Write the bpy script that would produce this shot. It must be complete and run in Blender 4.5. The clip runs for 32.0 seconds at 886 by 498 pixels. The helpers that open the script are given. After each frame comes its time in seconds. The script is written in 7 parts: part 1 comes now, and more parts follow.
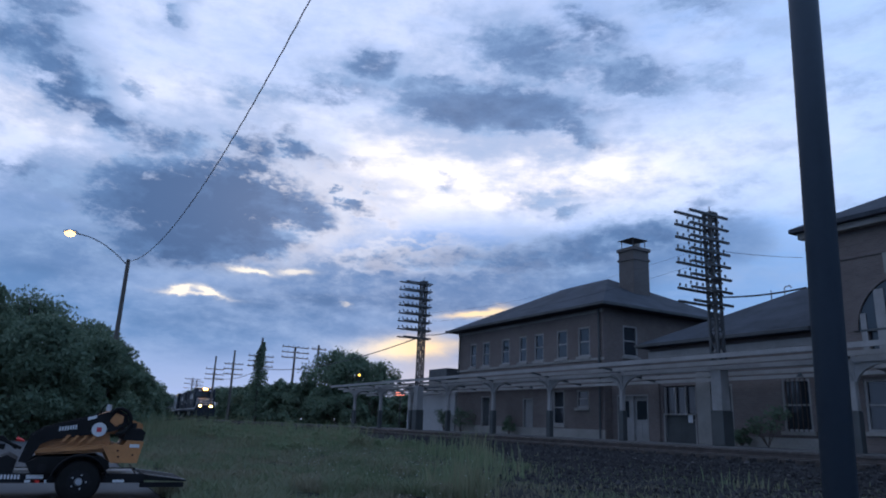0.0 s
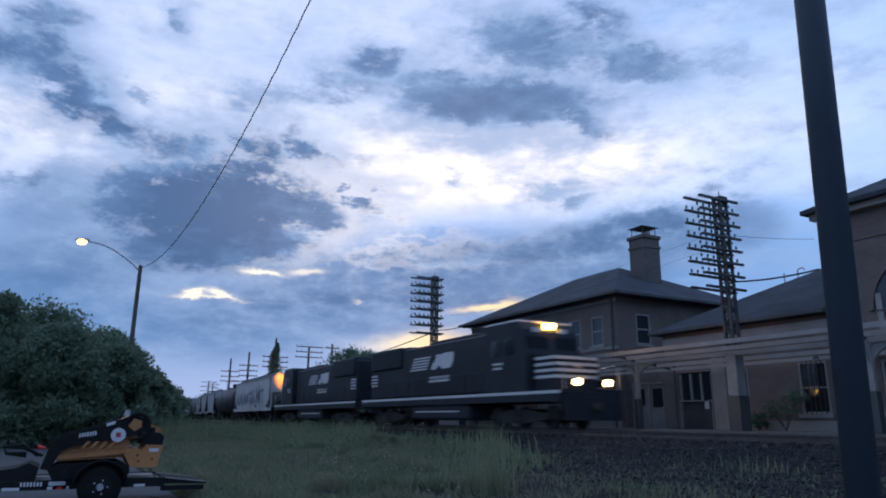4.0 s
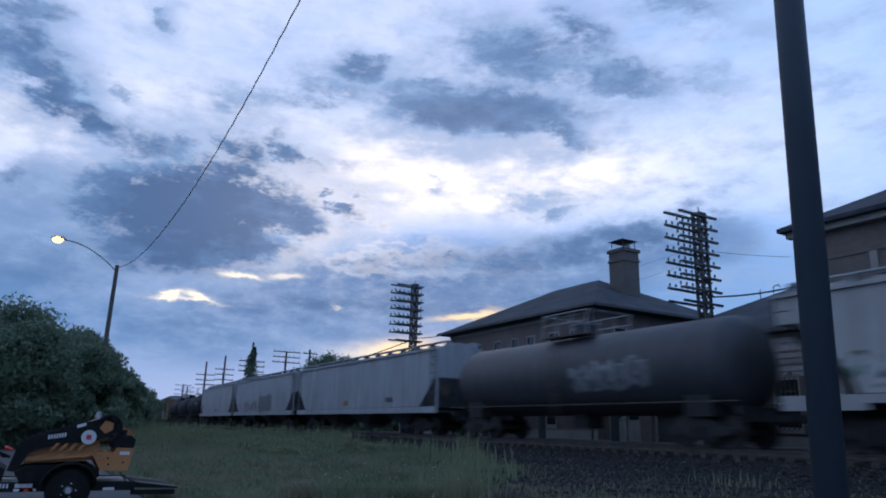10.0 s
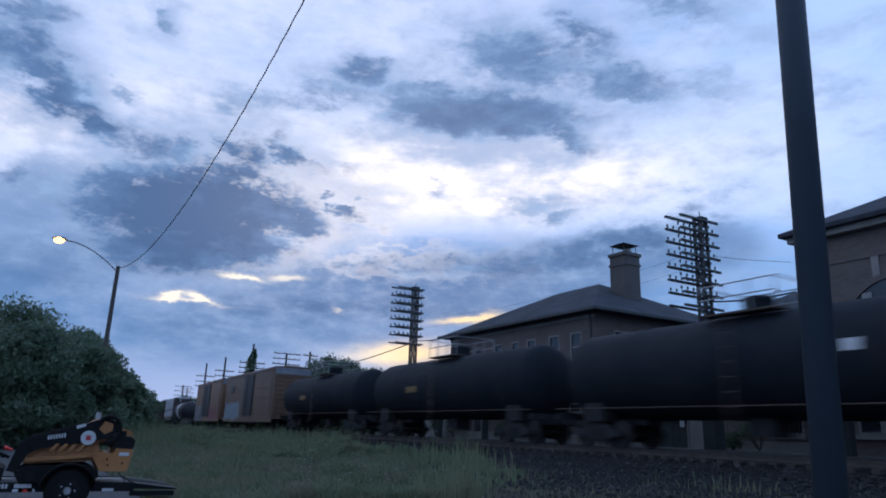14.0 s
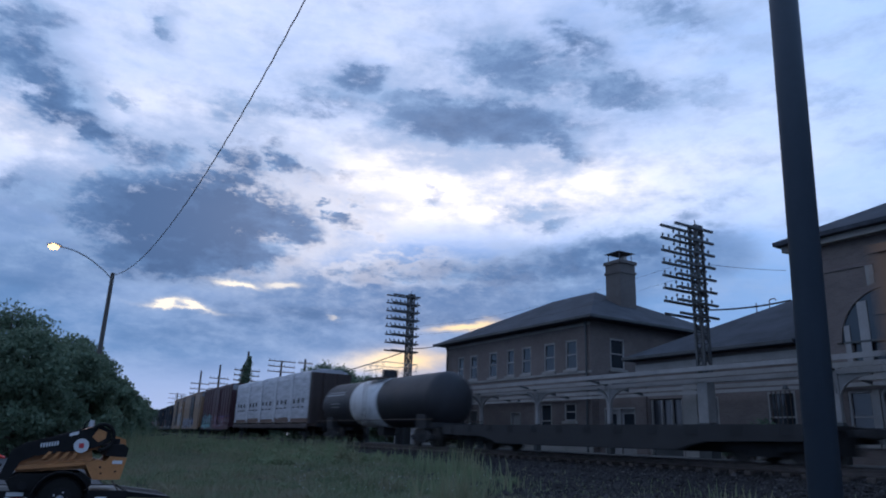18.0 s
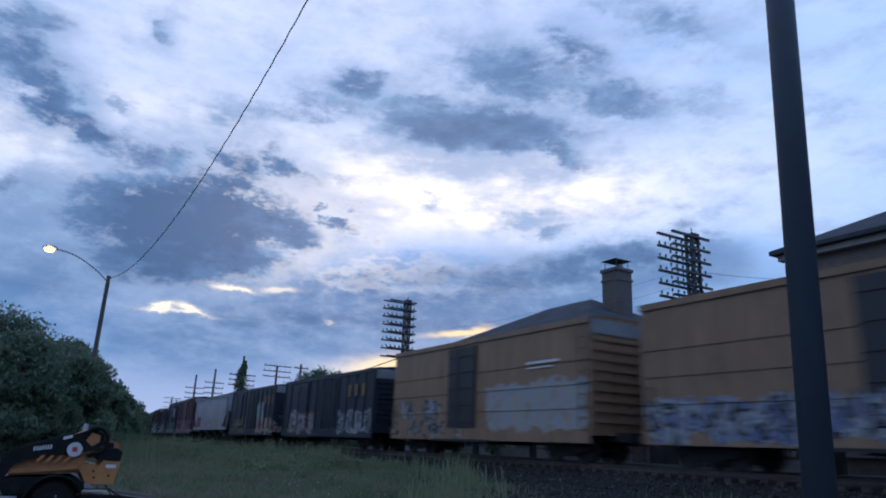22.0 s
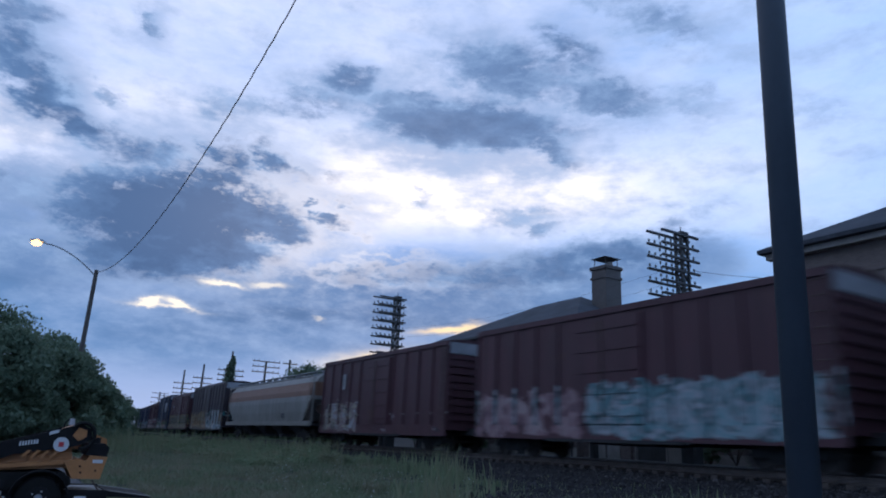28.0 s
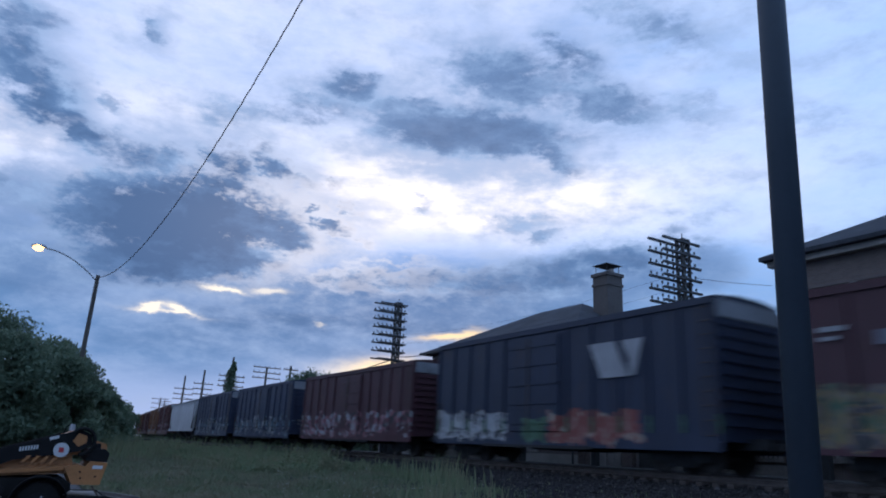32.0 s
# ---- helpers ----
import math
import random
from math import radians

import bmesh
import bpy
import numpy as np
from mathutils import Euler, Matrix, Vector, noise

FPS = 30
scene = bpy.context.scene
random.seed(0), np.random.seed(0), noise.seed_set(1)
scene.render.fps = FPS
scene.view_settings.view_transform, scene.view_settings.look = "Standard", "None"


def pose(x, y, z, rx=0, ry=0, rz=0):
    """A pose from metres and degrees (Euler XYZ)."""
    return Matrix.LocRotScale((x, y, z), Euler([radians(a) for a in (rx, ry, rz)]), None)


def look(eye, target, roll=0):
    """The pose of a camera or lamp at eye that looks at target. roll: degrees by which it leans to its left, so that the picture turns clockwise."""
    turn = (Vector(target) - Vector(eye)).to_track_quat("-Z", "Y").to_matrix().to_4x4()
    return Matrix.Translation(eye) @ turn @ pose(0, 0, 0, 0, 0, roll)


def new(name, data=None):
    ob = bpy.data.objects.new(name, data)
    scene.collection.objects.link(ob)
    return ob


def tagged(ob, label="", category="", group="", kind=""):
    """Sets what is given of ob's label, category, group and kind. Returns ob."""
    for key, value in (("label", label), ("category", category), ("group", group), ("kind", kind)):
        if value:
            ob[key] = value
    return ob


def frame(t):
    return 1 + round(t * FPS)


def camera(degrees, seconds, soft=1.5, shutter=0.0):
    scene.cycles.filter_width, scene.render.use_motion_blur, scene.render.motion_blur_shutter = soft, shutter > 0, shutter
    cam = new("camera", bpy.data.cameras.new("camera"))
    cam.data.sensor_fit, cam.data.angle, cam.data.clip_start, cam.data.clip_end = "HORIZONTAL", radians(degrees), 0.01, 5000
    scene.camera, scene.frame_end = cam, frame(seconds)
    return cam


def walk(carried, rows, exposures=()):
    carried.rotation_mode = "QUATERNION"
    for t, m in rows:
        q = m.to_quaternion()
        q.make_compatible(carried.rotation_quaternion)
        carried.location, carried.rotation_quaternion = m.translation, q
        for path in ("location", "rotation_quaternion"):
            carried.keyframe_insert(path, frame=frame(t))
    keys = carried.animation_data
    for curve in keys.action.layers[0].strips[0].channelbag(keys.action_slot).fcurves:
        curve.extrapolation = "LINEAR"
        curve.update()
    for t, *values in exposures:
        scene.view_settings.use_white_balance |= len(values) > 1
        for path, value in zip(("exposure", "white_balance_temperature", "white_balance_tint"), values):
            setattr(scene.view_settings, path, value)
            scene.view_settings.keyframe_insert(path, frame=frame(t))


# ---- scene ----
SECONDS = 32.0
EYE = (0.0, 0.0, 1.5)
# x runs with the train, y across the track away from the camera, rail tops at RAIL
RAIL = 1.19
TRACK_Y = 18.6
SPEED = 22.0

cam = camera(66.0, SECONDS, soft=1.9, shutter=0.55)
# hand-held from one spot: seconds and the turn in degrees
TURNS = (
    (0, 104.569, -2.284, 60.254),
    (0.5, 104.866, -1.799, 60.652),
    (1, 104.686, -1.064, 60.977),
    (1.5, 104.185, -0.476, 61.285),
    (1.8, 104.106, 0.171, 61.413),
    (2, 103.882, -0.233, 61.4),
    (2.5, 103.801, -0.41, 61.524),
    (3, 103.86, -0.484, 61.649),
    (3.5, 103.996, -0.537, 61.748),
    (5.5, 104.411, -0.46, 59.915),
    (6, 104.298, -0.983, 59.421),
    (6.5, 104.279, -1.407, 59.24),
    (7, 104.326, -1.662, 59.274),
    (7.5, 104.433, -1.769, 59.356),
    (8, 104.544, -1.811, 59.423),
    (8.5, 104.651, -1.766, 59.484),
    (9, 104.754, -1.604, 59.492),
    (9.5, 104.835, -1.6, 59.525),
    (10, 104.817, -1.55, 59.638),
    (10.5, 104.802, -1.5, 59.801),
    (11, 104.797, -1.558, 59.952),
    (11.5, 104.805, -1.611, 60.007),
    (12, 104.869, -1.628, 59.948),
    (12.5, 104.885, -1.702, 59.859),
    (13, 104.887, -1.746, 59.776),
    (13.5, 104.93, -1.809, 59.691),
    (14, 105.062, -1.933, 59.617),
    (14.5, 105.202, -2.004, 59.563),
    (16.5, 105.487, -1.842, 59.294),
    (17, 105.57, -1.817, 59.236),
    (17.5, 105.639, -1.861, 59.228),
    (18, 105.713, -1.986, 59.238),
    (18.5, 105.788, -2.058, 59.29),
    (19, 105.938, -2.182, 59.374),
    (19.5, 106.075, -2.334, 59.47),
    (20, 106.158, -2.396, 59.585),
    (20.5, 106.215, -2.383, 59.667),
    (21, 106.25, -2.346, 59.585),
    (21.5, 106.276, -2.347, 59.285),
    (22, 106.223, -2.398, 58.854),
    (22.5, 106.158, -2.441, 58.458),
    (23, 106.085, -2.376, 58.207),
    (23.5, 106.084, -2.317, 58.012),
    (24, 106.128, -2.117, 57.966),
    (24.5, 106.14, -2.097, 57.897),
    (25, 106.087, -2.138, 57.866),
    (25.5, 105.994, -2.133, 57.873),
    (27.5, 105.891, -2.258, 57.766),
    (28, 105.974, -2.589, 57.95),
    (28.5, 106.1, -2.938, 58.138),
    (29, 106.209, -3.11, 58.322),
    (29.5, 106.309, -3.194, 58.391),
    (30, 106.416, -3.125, 58.399),
    (30.5, 106.458, -3.006, 58.329),
    (31, 106.499, -2.794, 58.177),
    (31.5, 106.503, -2.767, 58.041),
    (32, 106.504, -2.781, 58.003),
)
walk(cam, [(t, pose(*EYE, a, b, c)) for t, a, b, c in TURNS], exposures=((0.0, 0.33), (32.0, 0.33)))

# ---------------------------------------------------------------- sky and light


class Nodes:
    """Short hand for building node trees."""

    def __init__(self, tree):
        self.t = tree
        tree.nodes.clear()

    def n(self, kind, ins=None, operation=""):
        nd = self.t.nodes.new(kind)
        if operation:
            nd.operation = operation
        for k, v in (ins or {}).items():
            s = nd.inputs[k]
            if isinstance(v, bpy.types.NodeSocket):
                self.t.links.new(v, s)
            else:
                s.default_value = v
        return nd

    def m(self, op, a, b=0.0, c=0.0, clamp=False):
        nd = self.n("ShaderNodeMath", {0: a, 1: b, 2: c}, operation=op)
        nd.use_clamp = clamp
        return nd.outputs[0]

    def mix(self, f, a, b, mode="MIX"):
        nd = self.t.nodes.new("ShaderNodeMix")
        nd.data_type, nd.blend_type = "RGBA", mode
        for i, v in ((0, f), (6, a), (7, b)):
            if isinstance(v, bpy.types.NodeSocket):
                self.t.links.new(v, nd.inputs[i])
            elif i == 0:
                nd.inputs[i].default_value = v
            else:
                nd.inputs[i].default_value = (*v, 1.0)
        return nd.outputs[2]

    def ramp(self, f, stops, interp="LINEAR"):
        nd = self.n("ShaderNodeValToRGB", {0: f})
        cr = nd.color_ramp
        cr.interpolation = interp
        while len(cr.elements) < len(stops):
            cr.elements.new(0.5)
        for e, (p, c) in zip(cr.elements, stops):
            e.position, e.color = p, (*c, 1.0)
        return nd.outputs[0]

    def noise(self, vec, scale, detail=4.0, rough=0.55, dist=0.0):
        nd = self.n("ShaderNodeTexNoise", {"Vector": vec, "Scale": scale, "Detail": detail, "Roughness": rough, "Distortion": dist})
        return nd


world = bpy.data.worlds.new("dusk_sky")
scene.world = world
world.use_nodes = True
N = Nodes(world.node_tree)
tc = N.n("ShaderNodeTexCoord")
direction = tc.outputs["Generated"]
sep = N.n("ShaderNodeSeparateXYZ", {0: direction})
az = N.m("MULTIPLY", N.m("ARCTAN2", sep.outputs[1], N.m("MULTIPLY", sep.outputs[0], -1.0)), 57.29578)
el = N.m("MULTIPLY", N.m("ARCSINE", sep.outputs[2]), 57.29578)
# billowing edges: the cloud field is bent by fractal noise at two sizes
flat = N.n("ShaderNodeVectorMath", {0: direction, 1: (1.0, 1.0, 2.1)}, operation="MULTIPLY").outputs[0]
warp = N.noise(flat, 5.5, 9.0, 0.62, 0.2)
wsep = N.n("ShaderNodeSeparateColor", {0: warp.outputs["Color"]})
fine = N.noise(flat, 17.0, 6.5, 0.60, 0.0)
fsep = N.n("ShaderNodeSeparateColor", {0: fine.outputs["Color"]})
curl = N.noise(flat, 44.0, 7.0, 0.68, 0.5)
streaks = N.noise(N.n("ShaderNodeVectorMath", {0: direction, 1: (1.0, 1.0, 4.2)}, operation="MULTIPLY").outputs[0], 6.0, 8.0, 0.58, 0.25)


def bent(coord, ch, a, b):
    w = N.m("MULTIPLY_ADD", wsep.outputs[ch], a, -0.5 * a)
    f = N.m("MULTIPLY_ADD", fsep.outputs[ch], b, -0.5 * b)
    return N.m("ADD", coord, N.m("ADD", w, f))


azs, els = bent(az, 0, 4.0, 3.0), bent(el, 1, 1.2, 1.3)
csep = N.n("ShaderNodeSeparateColor", {0: curl.outputs["Color"]})
azm = N.m("ADD", bent(az, 0, 3.0, 6.5), N.m("MULTIPLY_ADD", csep.outputs[0], 1.8, -0.9))
elm = N.m("ADD", bent(el, 1, 1.2, 3.6), N.m("MULTIPLY_ADD", csep.outputs[1], 1.0, -0.5))


def puff(x, y, at, up, ra, re, turn, amount):
    """A soft ellipse of cloud or light round the direction (at, up), in degrees."""
    c, s = math.cos(radians(turn)), math.sin(radians(turn))
    dx, dy = N.m("SUBTRACT", x, at), N.m("SUBTRACT", y, up)
    u = N.m("ADD", N.m("MULTIPLY", dx, c / ra), N.m("MULTIPLY", dy, s / ra))
    v = N.m("ADD", N.m("MULTIPLY", dx, -s / re), N.m("MULTIPLY", dy, c / re))
    r = N.m("ADD", N.m("MULTIPLY", u, u), N.m("MULTIPLY", v, v))
    return N.m("DIVIDE", amount, N.m("ADD", 1.0, N.m("MULTIPLY", r, r)))


def total(parts):
    out = parts[0]
    for p in parts[1:]:
        out = N.m("ADD", out, p)
    return out


def union(parts):
    out = parts[0]
    for p in parts[1:]:
        out = N.m("SMOOTH_MAX", out, p, 0.22)
    return out


DARK_LOW = (
    (9.4, 16.6, 8.8, 3.6, 8, 1.6),
    (4.6, 21.0, 3.2, 1.64, 1, 0.95),
    (4.2, 16.7, 4.3, 2.59, 10, 0.95),
    (9.4, 13.7, 7.4, 2.1, 6, 1.4),
    (16.7, 16.5, 3.8, 1.94, 5, 1.15),
    (12.4, 21.3, 2.5, 1.27, -16, 1.05),
    (15.8, 22.0, 2.2, 1.3, -20, 1.05),
    (18.5, 20.8, 1.7, 0.74, -8, 0.75),
    (20.8, 21.3, 1.2, 0.37, 18, 0.7),
    (21.7, 17.5, 2.1, 0.75, -4, 1.0),
    (18.9, 15.7, 1.5, 0.56, 4, 0.8),
    (24.9, 16.7, 1.2, 0.43, 3, 0.55),
    (-4.5, 16.6, 1.8, 1.03, 14, 0.85),
    (7.4, 21.2, 2.2, 1.32, -4, 0.85),
    (23.0, 19.1, 1.1, 0.47, -15, 0.75),
    (20.3, 18.9, 1.1, 0.42, 14, 0.7))
DARK_HIGH = (
    (-5.7, 25.9, 2.7, 1.95, -6, 1.0),
    (-2.3, 23.9, 3.6, 1.84, -22, 1.15),
    (0.5, 21.8, 2.4, 1.05, -19, 1.05),
    (-5.1, 28.3, 2.8, 0.93, -2, 0.85),
    (4.7, 30.3, 1.1, 1.0, 8, 0.65),
    (2.9, 24.5, 1.1, 0.52, -33, 0.65),
    (-8.9, 25.4, 2.6, 2.26, -4, 0.9),
    (43.0, 15.3, 3.7, 1.39, 18, 0.55),
    (49.7, 17.7, 2.7, 0.81, 4, 0.6),
    (27.4, 15.3, 3.2, 0.38, 2, 0.55))
SHELF = (
    (29.0, 13.8, 5.9, 1.14, 2, 0.81),
    (35.5, 13.7, 6.3, 1.42, 2, 0.86),
    (42.0, 14.8, 4.7, 1.86, 12, 0.94),
    (46.4, 15.8, 3.4, 1.64, 11, 0.88),
    (22.7, 13.2, 3.8, 0.85, -1, 0.72),
    (40.2, 17.5, 1.6, 0.66, 18, 0.65),
    (51.1, 16.3, 3.9, 1.24, 2, 0.65))
BANK = (
    (33.9, 12.2, 15.4, 2.27, 1, 1.0),
    (44.3, 14.3, 7.8, 2.39, 2, 1.0),
    (21.8, 11.5, 8.1, 1.59, 3, 0.9),
    (51.5, 14.9, 5.1, 2.21, 0, 0.8),
    (0.9, 11.7, 7.2, 2.1, 8, 0.85),
    (12.6, 12.6, 8.2, 1.7, 5, 0.85),
    (-3.0, 15.6, 4.7, 3.2, 14, 0.72))
STREAKY = (
    (21.9, 29.0, 3.2, 1.16, 1, 0.95),
    (36.8, 30.6, 6.5, 2.04, -10, 0.95),
    (33.4, 26.4, 9.2, 1.89, -3, 1.15),
    (27.9, 27.9, 4.2, 1.17, 2, 0.75),
    (42.0, 32.1, 3.6, 1.56, -20, 0.9),
    (45.9, 28.1, 4.5, 1.57, -14, 0.85),
    (39.6, 24.8, 2.9, 1.07, -20, 0.85),
    (17.7, 26.7, 5.2, 1.27, 6, 0.65),
    (12.4, 25.8, 3.9, 1.14, 9, 0.5),
    (52.0, 27.6, 4.2, 1.21, -8, 0.5),
    (38.2, 18.7, 3.7, 0.86, 7, 0.55),
    (29.0, 20.3, 1.1, 0.49, -26, 0.6),
    (62.0, 25.8, 3.3, 1.21, -21, 0.4),
    (53.5, 19.2, 3.2, 1.01, 2, 0.4),
    (49.7, 34.1, 6.4, 1.55, -16, 0.6))
LIGHT = (
    (35.3, 21.4, 11.6, 2.8, -4, 0.42),
    (23.5, 20.1, 3.7, 2.12, -14, 0.3),
    (19.7, 14.4, 5.7, 0.75, 22, 0.3),
    (-2.9, 21.0, 3.0, 1.62, -8, 0.16),
    (2.4, 18.7, 1.6, 0.51, 11, 0.22),
    (-3.0, 15.4, 3.2, 1.13, 11, 0.16),
    (20.9, 11.0, 15.6, 2.34, 3, -0.20),
    (43.9, 14.4, 6.9, 2.07, 3, -0.20),
    (32.9, 12.4, 11.1, 1.89, 1, -0.2),
    (0.9, 11.9, 4.9, 2.09, 8, -0.16),
    (58.8, 18.5, 6.2, 3.34, -8, 0.06),
    (11.0, 29.3, 12.5, 2.11, 10, -0.06),
    (52.8, 31.6, 10.2, 2.42, -10, -0.08),
    (10.1, 6.4, 9.2, 1.76, 4, -0.10),
    (29.8, 19.4, 6.5, 1.41, 2, 0.16))
GLOW = ((13.0, 11.6, 1.7, 0.20, -6, 1.0), (16.4, 11.9, 1.5, 0.24, 2, 0.8), (8.3, 9.6, 0.9, 0.26, 8, 1.1), (10.4, 9.6, 0.9, 0.30, -14, 1.1), (9.6, 9.25, 2.4, 0.13, -2, 0.7), (32.6, 9.3, 3.0, 0.40, 7, 1.0),
        (26.2, 6.2, 4.3, 1.0, 4, 1.0), (20.9, 9.3, 0.45, 0.11, -8, 0.55), (28.5, 3.6, 6.0, 1.4, 4, 0.45))
level = N.n("ShaderNodeFloatCurve", {1: N.m("MULTIPLY", el, 1.0 / 60.0, clamp=True)})
curve = level.mapping.curves[0]
for p, v in ((0.0, 0.52), (0.08, 0.35), (0.14, 0.25), (0.21, 0.28), (0.27, 0.48), (0.34, 0.70), (0.5, 0.64), (1.0, 0.52)):
    if p in (0.0, 1.0):
        curve.points[0 if p == 0.0 else -1].location = (p, v)
    else:
        curve.points.new(p, v)
level.mapping.update()
wisps = N.m("ADD", N.m("MULTIPLY_ADD", streaks.outputs[0], 0.55, -0.275), N.m("ADD", N.m("MULTIPLY_ADD", fine.outputs[0], 0.16, -0.06), N.m("MULTIPLY_ADD", warp.outputs[0], 0.34, -0.15)))
light = N.m("ADD", level.outputs[0], total([puff(azs, els, *c) for c in LIGHT]))
calm = N.n("ShaderNodeMapRange", {0: el, 1: 9.0, 2: 17.0, 3: 0.35, 4: 1.0}).outputs[0]
light = N.m("ADD", light, N.m("MULTIPLY", wisps, calm), clamp=True)
veil = N.ramp(light, ((0.0, (0.070, 0.145, 0.310)), (0.22, (0.120, 0.238, 0.475)), (0.45, (0.285, 0.415, 0.725)),
                      (0.62, (0.520, 0.620, 0.900)), (0.80, (0.735, 0.780, 0.975)), (1.0, (1.000, 0.955, 1.020))))
# clearer blue towards the right-hand side of the station
clear = N.n("ShaderNodeMapRange", {0: az, 1: 38.0, 2: 70.0, 3: 0.0, 4: 0.7}).outputs[0]
veil = N.mix(clear, veil, (0.290, 0.520, 0.960))
# heavy grey-blue masses with cauliflower edges
swirl = N.n("ShaderNodeVectorMath", {0: flat, 1: N.n("ShaderNodeVectorMath", {0: warp.outputs["Color"], 1: (0.16, 0.16, 0.16)}, operation="MULTIPLY").outputs[0]}, operation="ADD").outputs[0]
heads = N.n("ShaderNodeTexVoronoi", {"Vector": swirl, "Scale": 13.0, "Detail": 3.0, "Roughness": 0.62, "Lacunarity": 2.3})
heads.normalize = True
mass = union([puff(azm, elm, *c) for c in DARK_LOW + DARK_HIGH + SHELF])
ragged = N.m("ADD", N.m("MULTIPLY_ADD", fine.outputs[0], 2.3, -1.15), N.m("MULTIPLY_ADD", curl.outputs[0], 1.3, -0.65))
ragged = N.m("SUBTRACT", ragged, N.m("MULTIPLY_ADD", heads.outputs["Distance"], 1.15, -0.40))
body = N.m("ADD", mass, N.m("MULTIPLY", ragged, N.m("MULTIPLY_ADD", mass, 0.60, 0.34)))
cover = N.n("ShaderNodeMapRange", {0: body, 1: 0.02, 2: 1.14, 3: 0.0, 4: 0.97})
cover.interpolation_type = "SMOOTHSTEP"
veils = N.m("SMOOTH_MAX", union([puff(azm, elm, *c) for c in STREAKY]), N.m("MULTIPLY", mass, 0.95), 0.2)
torn = N.m("ADD", N.m("MULTIPLY_ADD", streaks.outputs[0], 1.7, -0.85), N.m("ADD", N.m("MULTIPLY_ADD", fine.outputs[0], 2.6, -1.30), N.m("MULTIPLY_ADD", curl.outputs[0], 1.5, -0.75)))
torn = N.m("SUBTRACT", torn, N.m("MULTIPLY_ADD", heads.outputs["Distance"], 0.9, -0.32))
thin = N.m("ADD", veils, N.m("MULTIPLY", torn, N.m("MULTIPLY_ADD", veils, 0.75, 0.22)))
soft = N.n("ShaderNodeMapRange", {0: thin, 1: 0.0, 2: 0.95, 3: 0.0, 4: 0.84})
soft.interpolation_type = "SMOOTHSTEP"
inside = N.m("ADD", N.m("MULTIPLY", fine.outputs[0], 0.45), N.m("ADD", N.m("MULTIPLY", wsep.outputs[2], 0.25), N.m("MULTIPLY", heads.outputs["Distance"], 0.42)))
inside = N.m("SUBTRACT", inside, N.m("MULTIPLY_ADD", N.m("MAXIMUM", mass, veils), 0.30, -0.19))
grey = N.ramp(inside, ((0.24, (0.056, 0.118, 0.262)), (0.40, (0.092, 0.180, 0.368)), (0.60, (0.250, 0.385, 0.640))))
# thin grey sheets round the torn clouds
sheet = union([puff(azs, els, a, e, 1.45 * ra, 1.9 * re, turn, 0.85 * amount) for a, e, ra, re, turn, amount in STREAKY + DARK_HIGH[:5] + DARK_LOW[:6]])
sheet = N.m("ADD", sheet, N.m("ADD", N.m("MULTIPLY_ADD", streaks.outputs[0], 1.6, -0.8), N.m("MULTIPLY_ADD", fine.outputs[0], 1.2, -0.6)))
haze = N.n("ShaderNodeMapRange", {0: sheet, 1: 0.02, 2: 0.95, 3: 0.0, 4: 0.74})
haze.interpolation_type = "SMOOTHSTEP"
veil = N.mix(haze.outputs[0], veil, (0.235, 0.345, 0.595))
# the smooth blue bank behind the station
shade = N.m("ADD", union([puff(azs, els, *c) for c in BANK]), N.m("MULTIPLY_ADD", fine.outputs[0], 0.7, -0.35))
shade = N.n("ShaderNodeMapRange", {0: shade, 1: 0.32, 2: 0.80, 3: 0.0, 4: 0.82})
shade.interpolation_type = "SMOOTHSTEP"
veil = N.mix(shade.outputs[0], veil, N.mix(wsep.outputs[2], (0.098, 0.188, 0.392), (0.140, 0.250, 0.475)))
clouds = N.mix(N.m("MAXIMUM", cover.outputs[0], soft.outputs[0]), veil, grey)
# thin edges towards the sunset catch the light
rim = N.m("MULTIPLY", N.m("MULTIPLY", cover.outputs[0], N.m("SUBTRACT", 1.0, cover.outputs[0])), puff(az, el, 20.0, 17.0, 11.0, 5.0, 0, 2.0), clamp=True)
clouds = N.mix(rim, clouds, (0.93, 0.88, 0.93))
glow = N.m("MINIMUM", total([puff(azs, els, *c) for c in GLOW]), 1.0)
glow = N.m("POWER", glow, 1.6)
warmth = N.n("ShaderNodeMapRange", {0: az, 1: 21.5, 2: 27.0}).outputs[0]
clouds = N.mix(glow, clouds, N.mix(warmth, (0.95, 0.86, 0.76), (0.98, 0.74, 0.47)))
low = N.n("ShaderNodeMapRange", {0: el, 1: 0.0, 2: 6.0, 3: 0.6, 4: 0.0}).outputs[0]
clouds = N.mix(low, clouds, (0.37, 0.44, 0.67))
# deeper blue overhead and away from the sunset
west = N.n("ShaderNodeVectorMath", {0: direction, 1: (-0.83, 0.50, 0.25)}, operation="DOT_PRODUCT").outputs[1]
air = N.n("ShaderNodeTexSky")
air.sky_type, air.sun_disc, air.sun_elevation, air.sun_rotation = "NISHITA", False, radians(2.0), radians(-62.0)
bg_air = N.n("ShaderNodeBackground", {0: air.outputs[0], 1: 0.05})
overhead = N.n("ShaderNodeMapRange", {0: el, 1: 36.0, 2: 62.0, 3: 0.0, 4: 0.75})
overhead.interpolation_type = "SMOOTHSTEP"
behind = N.n("ShaderNodeMapRange", {0: west, 1: 0.45, 2: -0.2, 3: 0.0, 4: 0.55})
behind.interpolation_type = "SMOOTHSTEP"
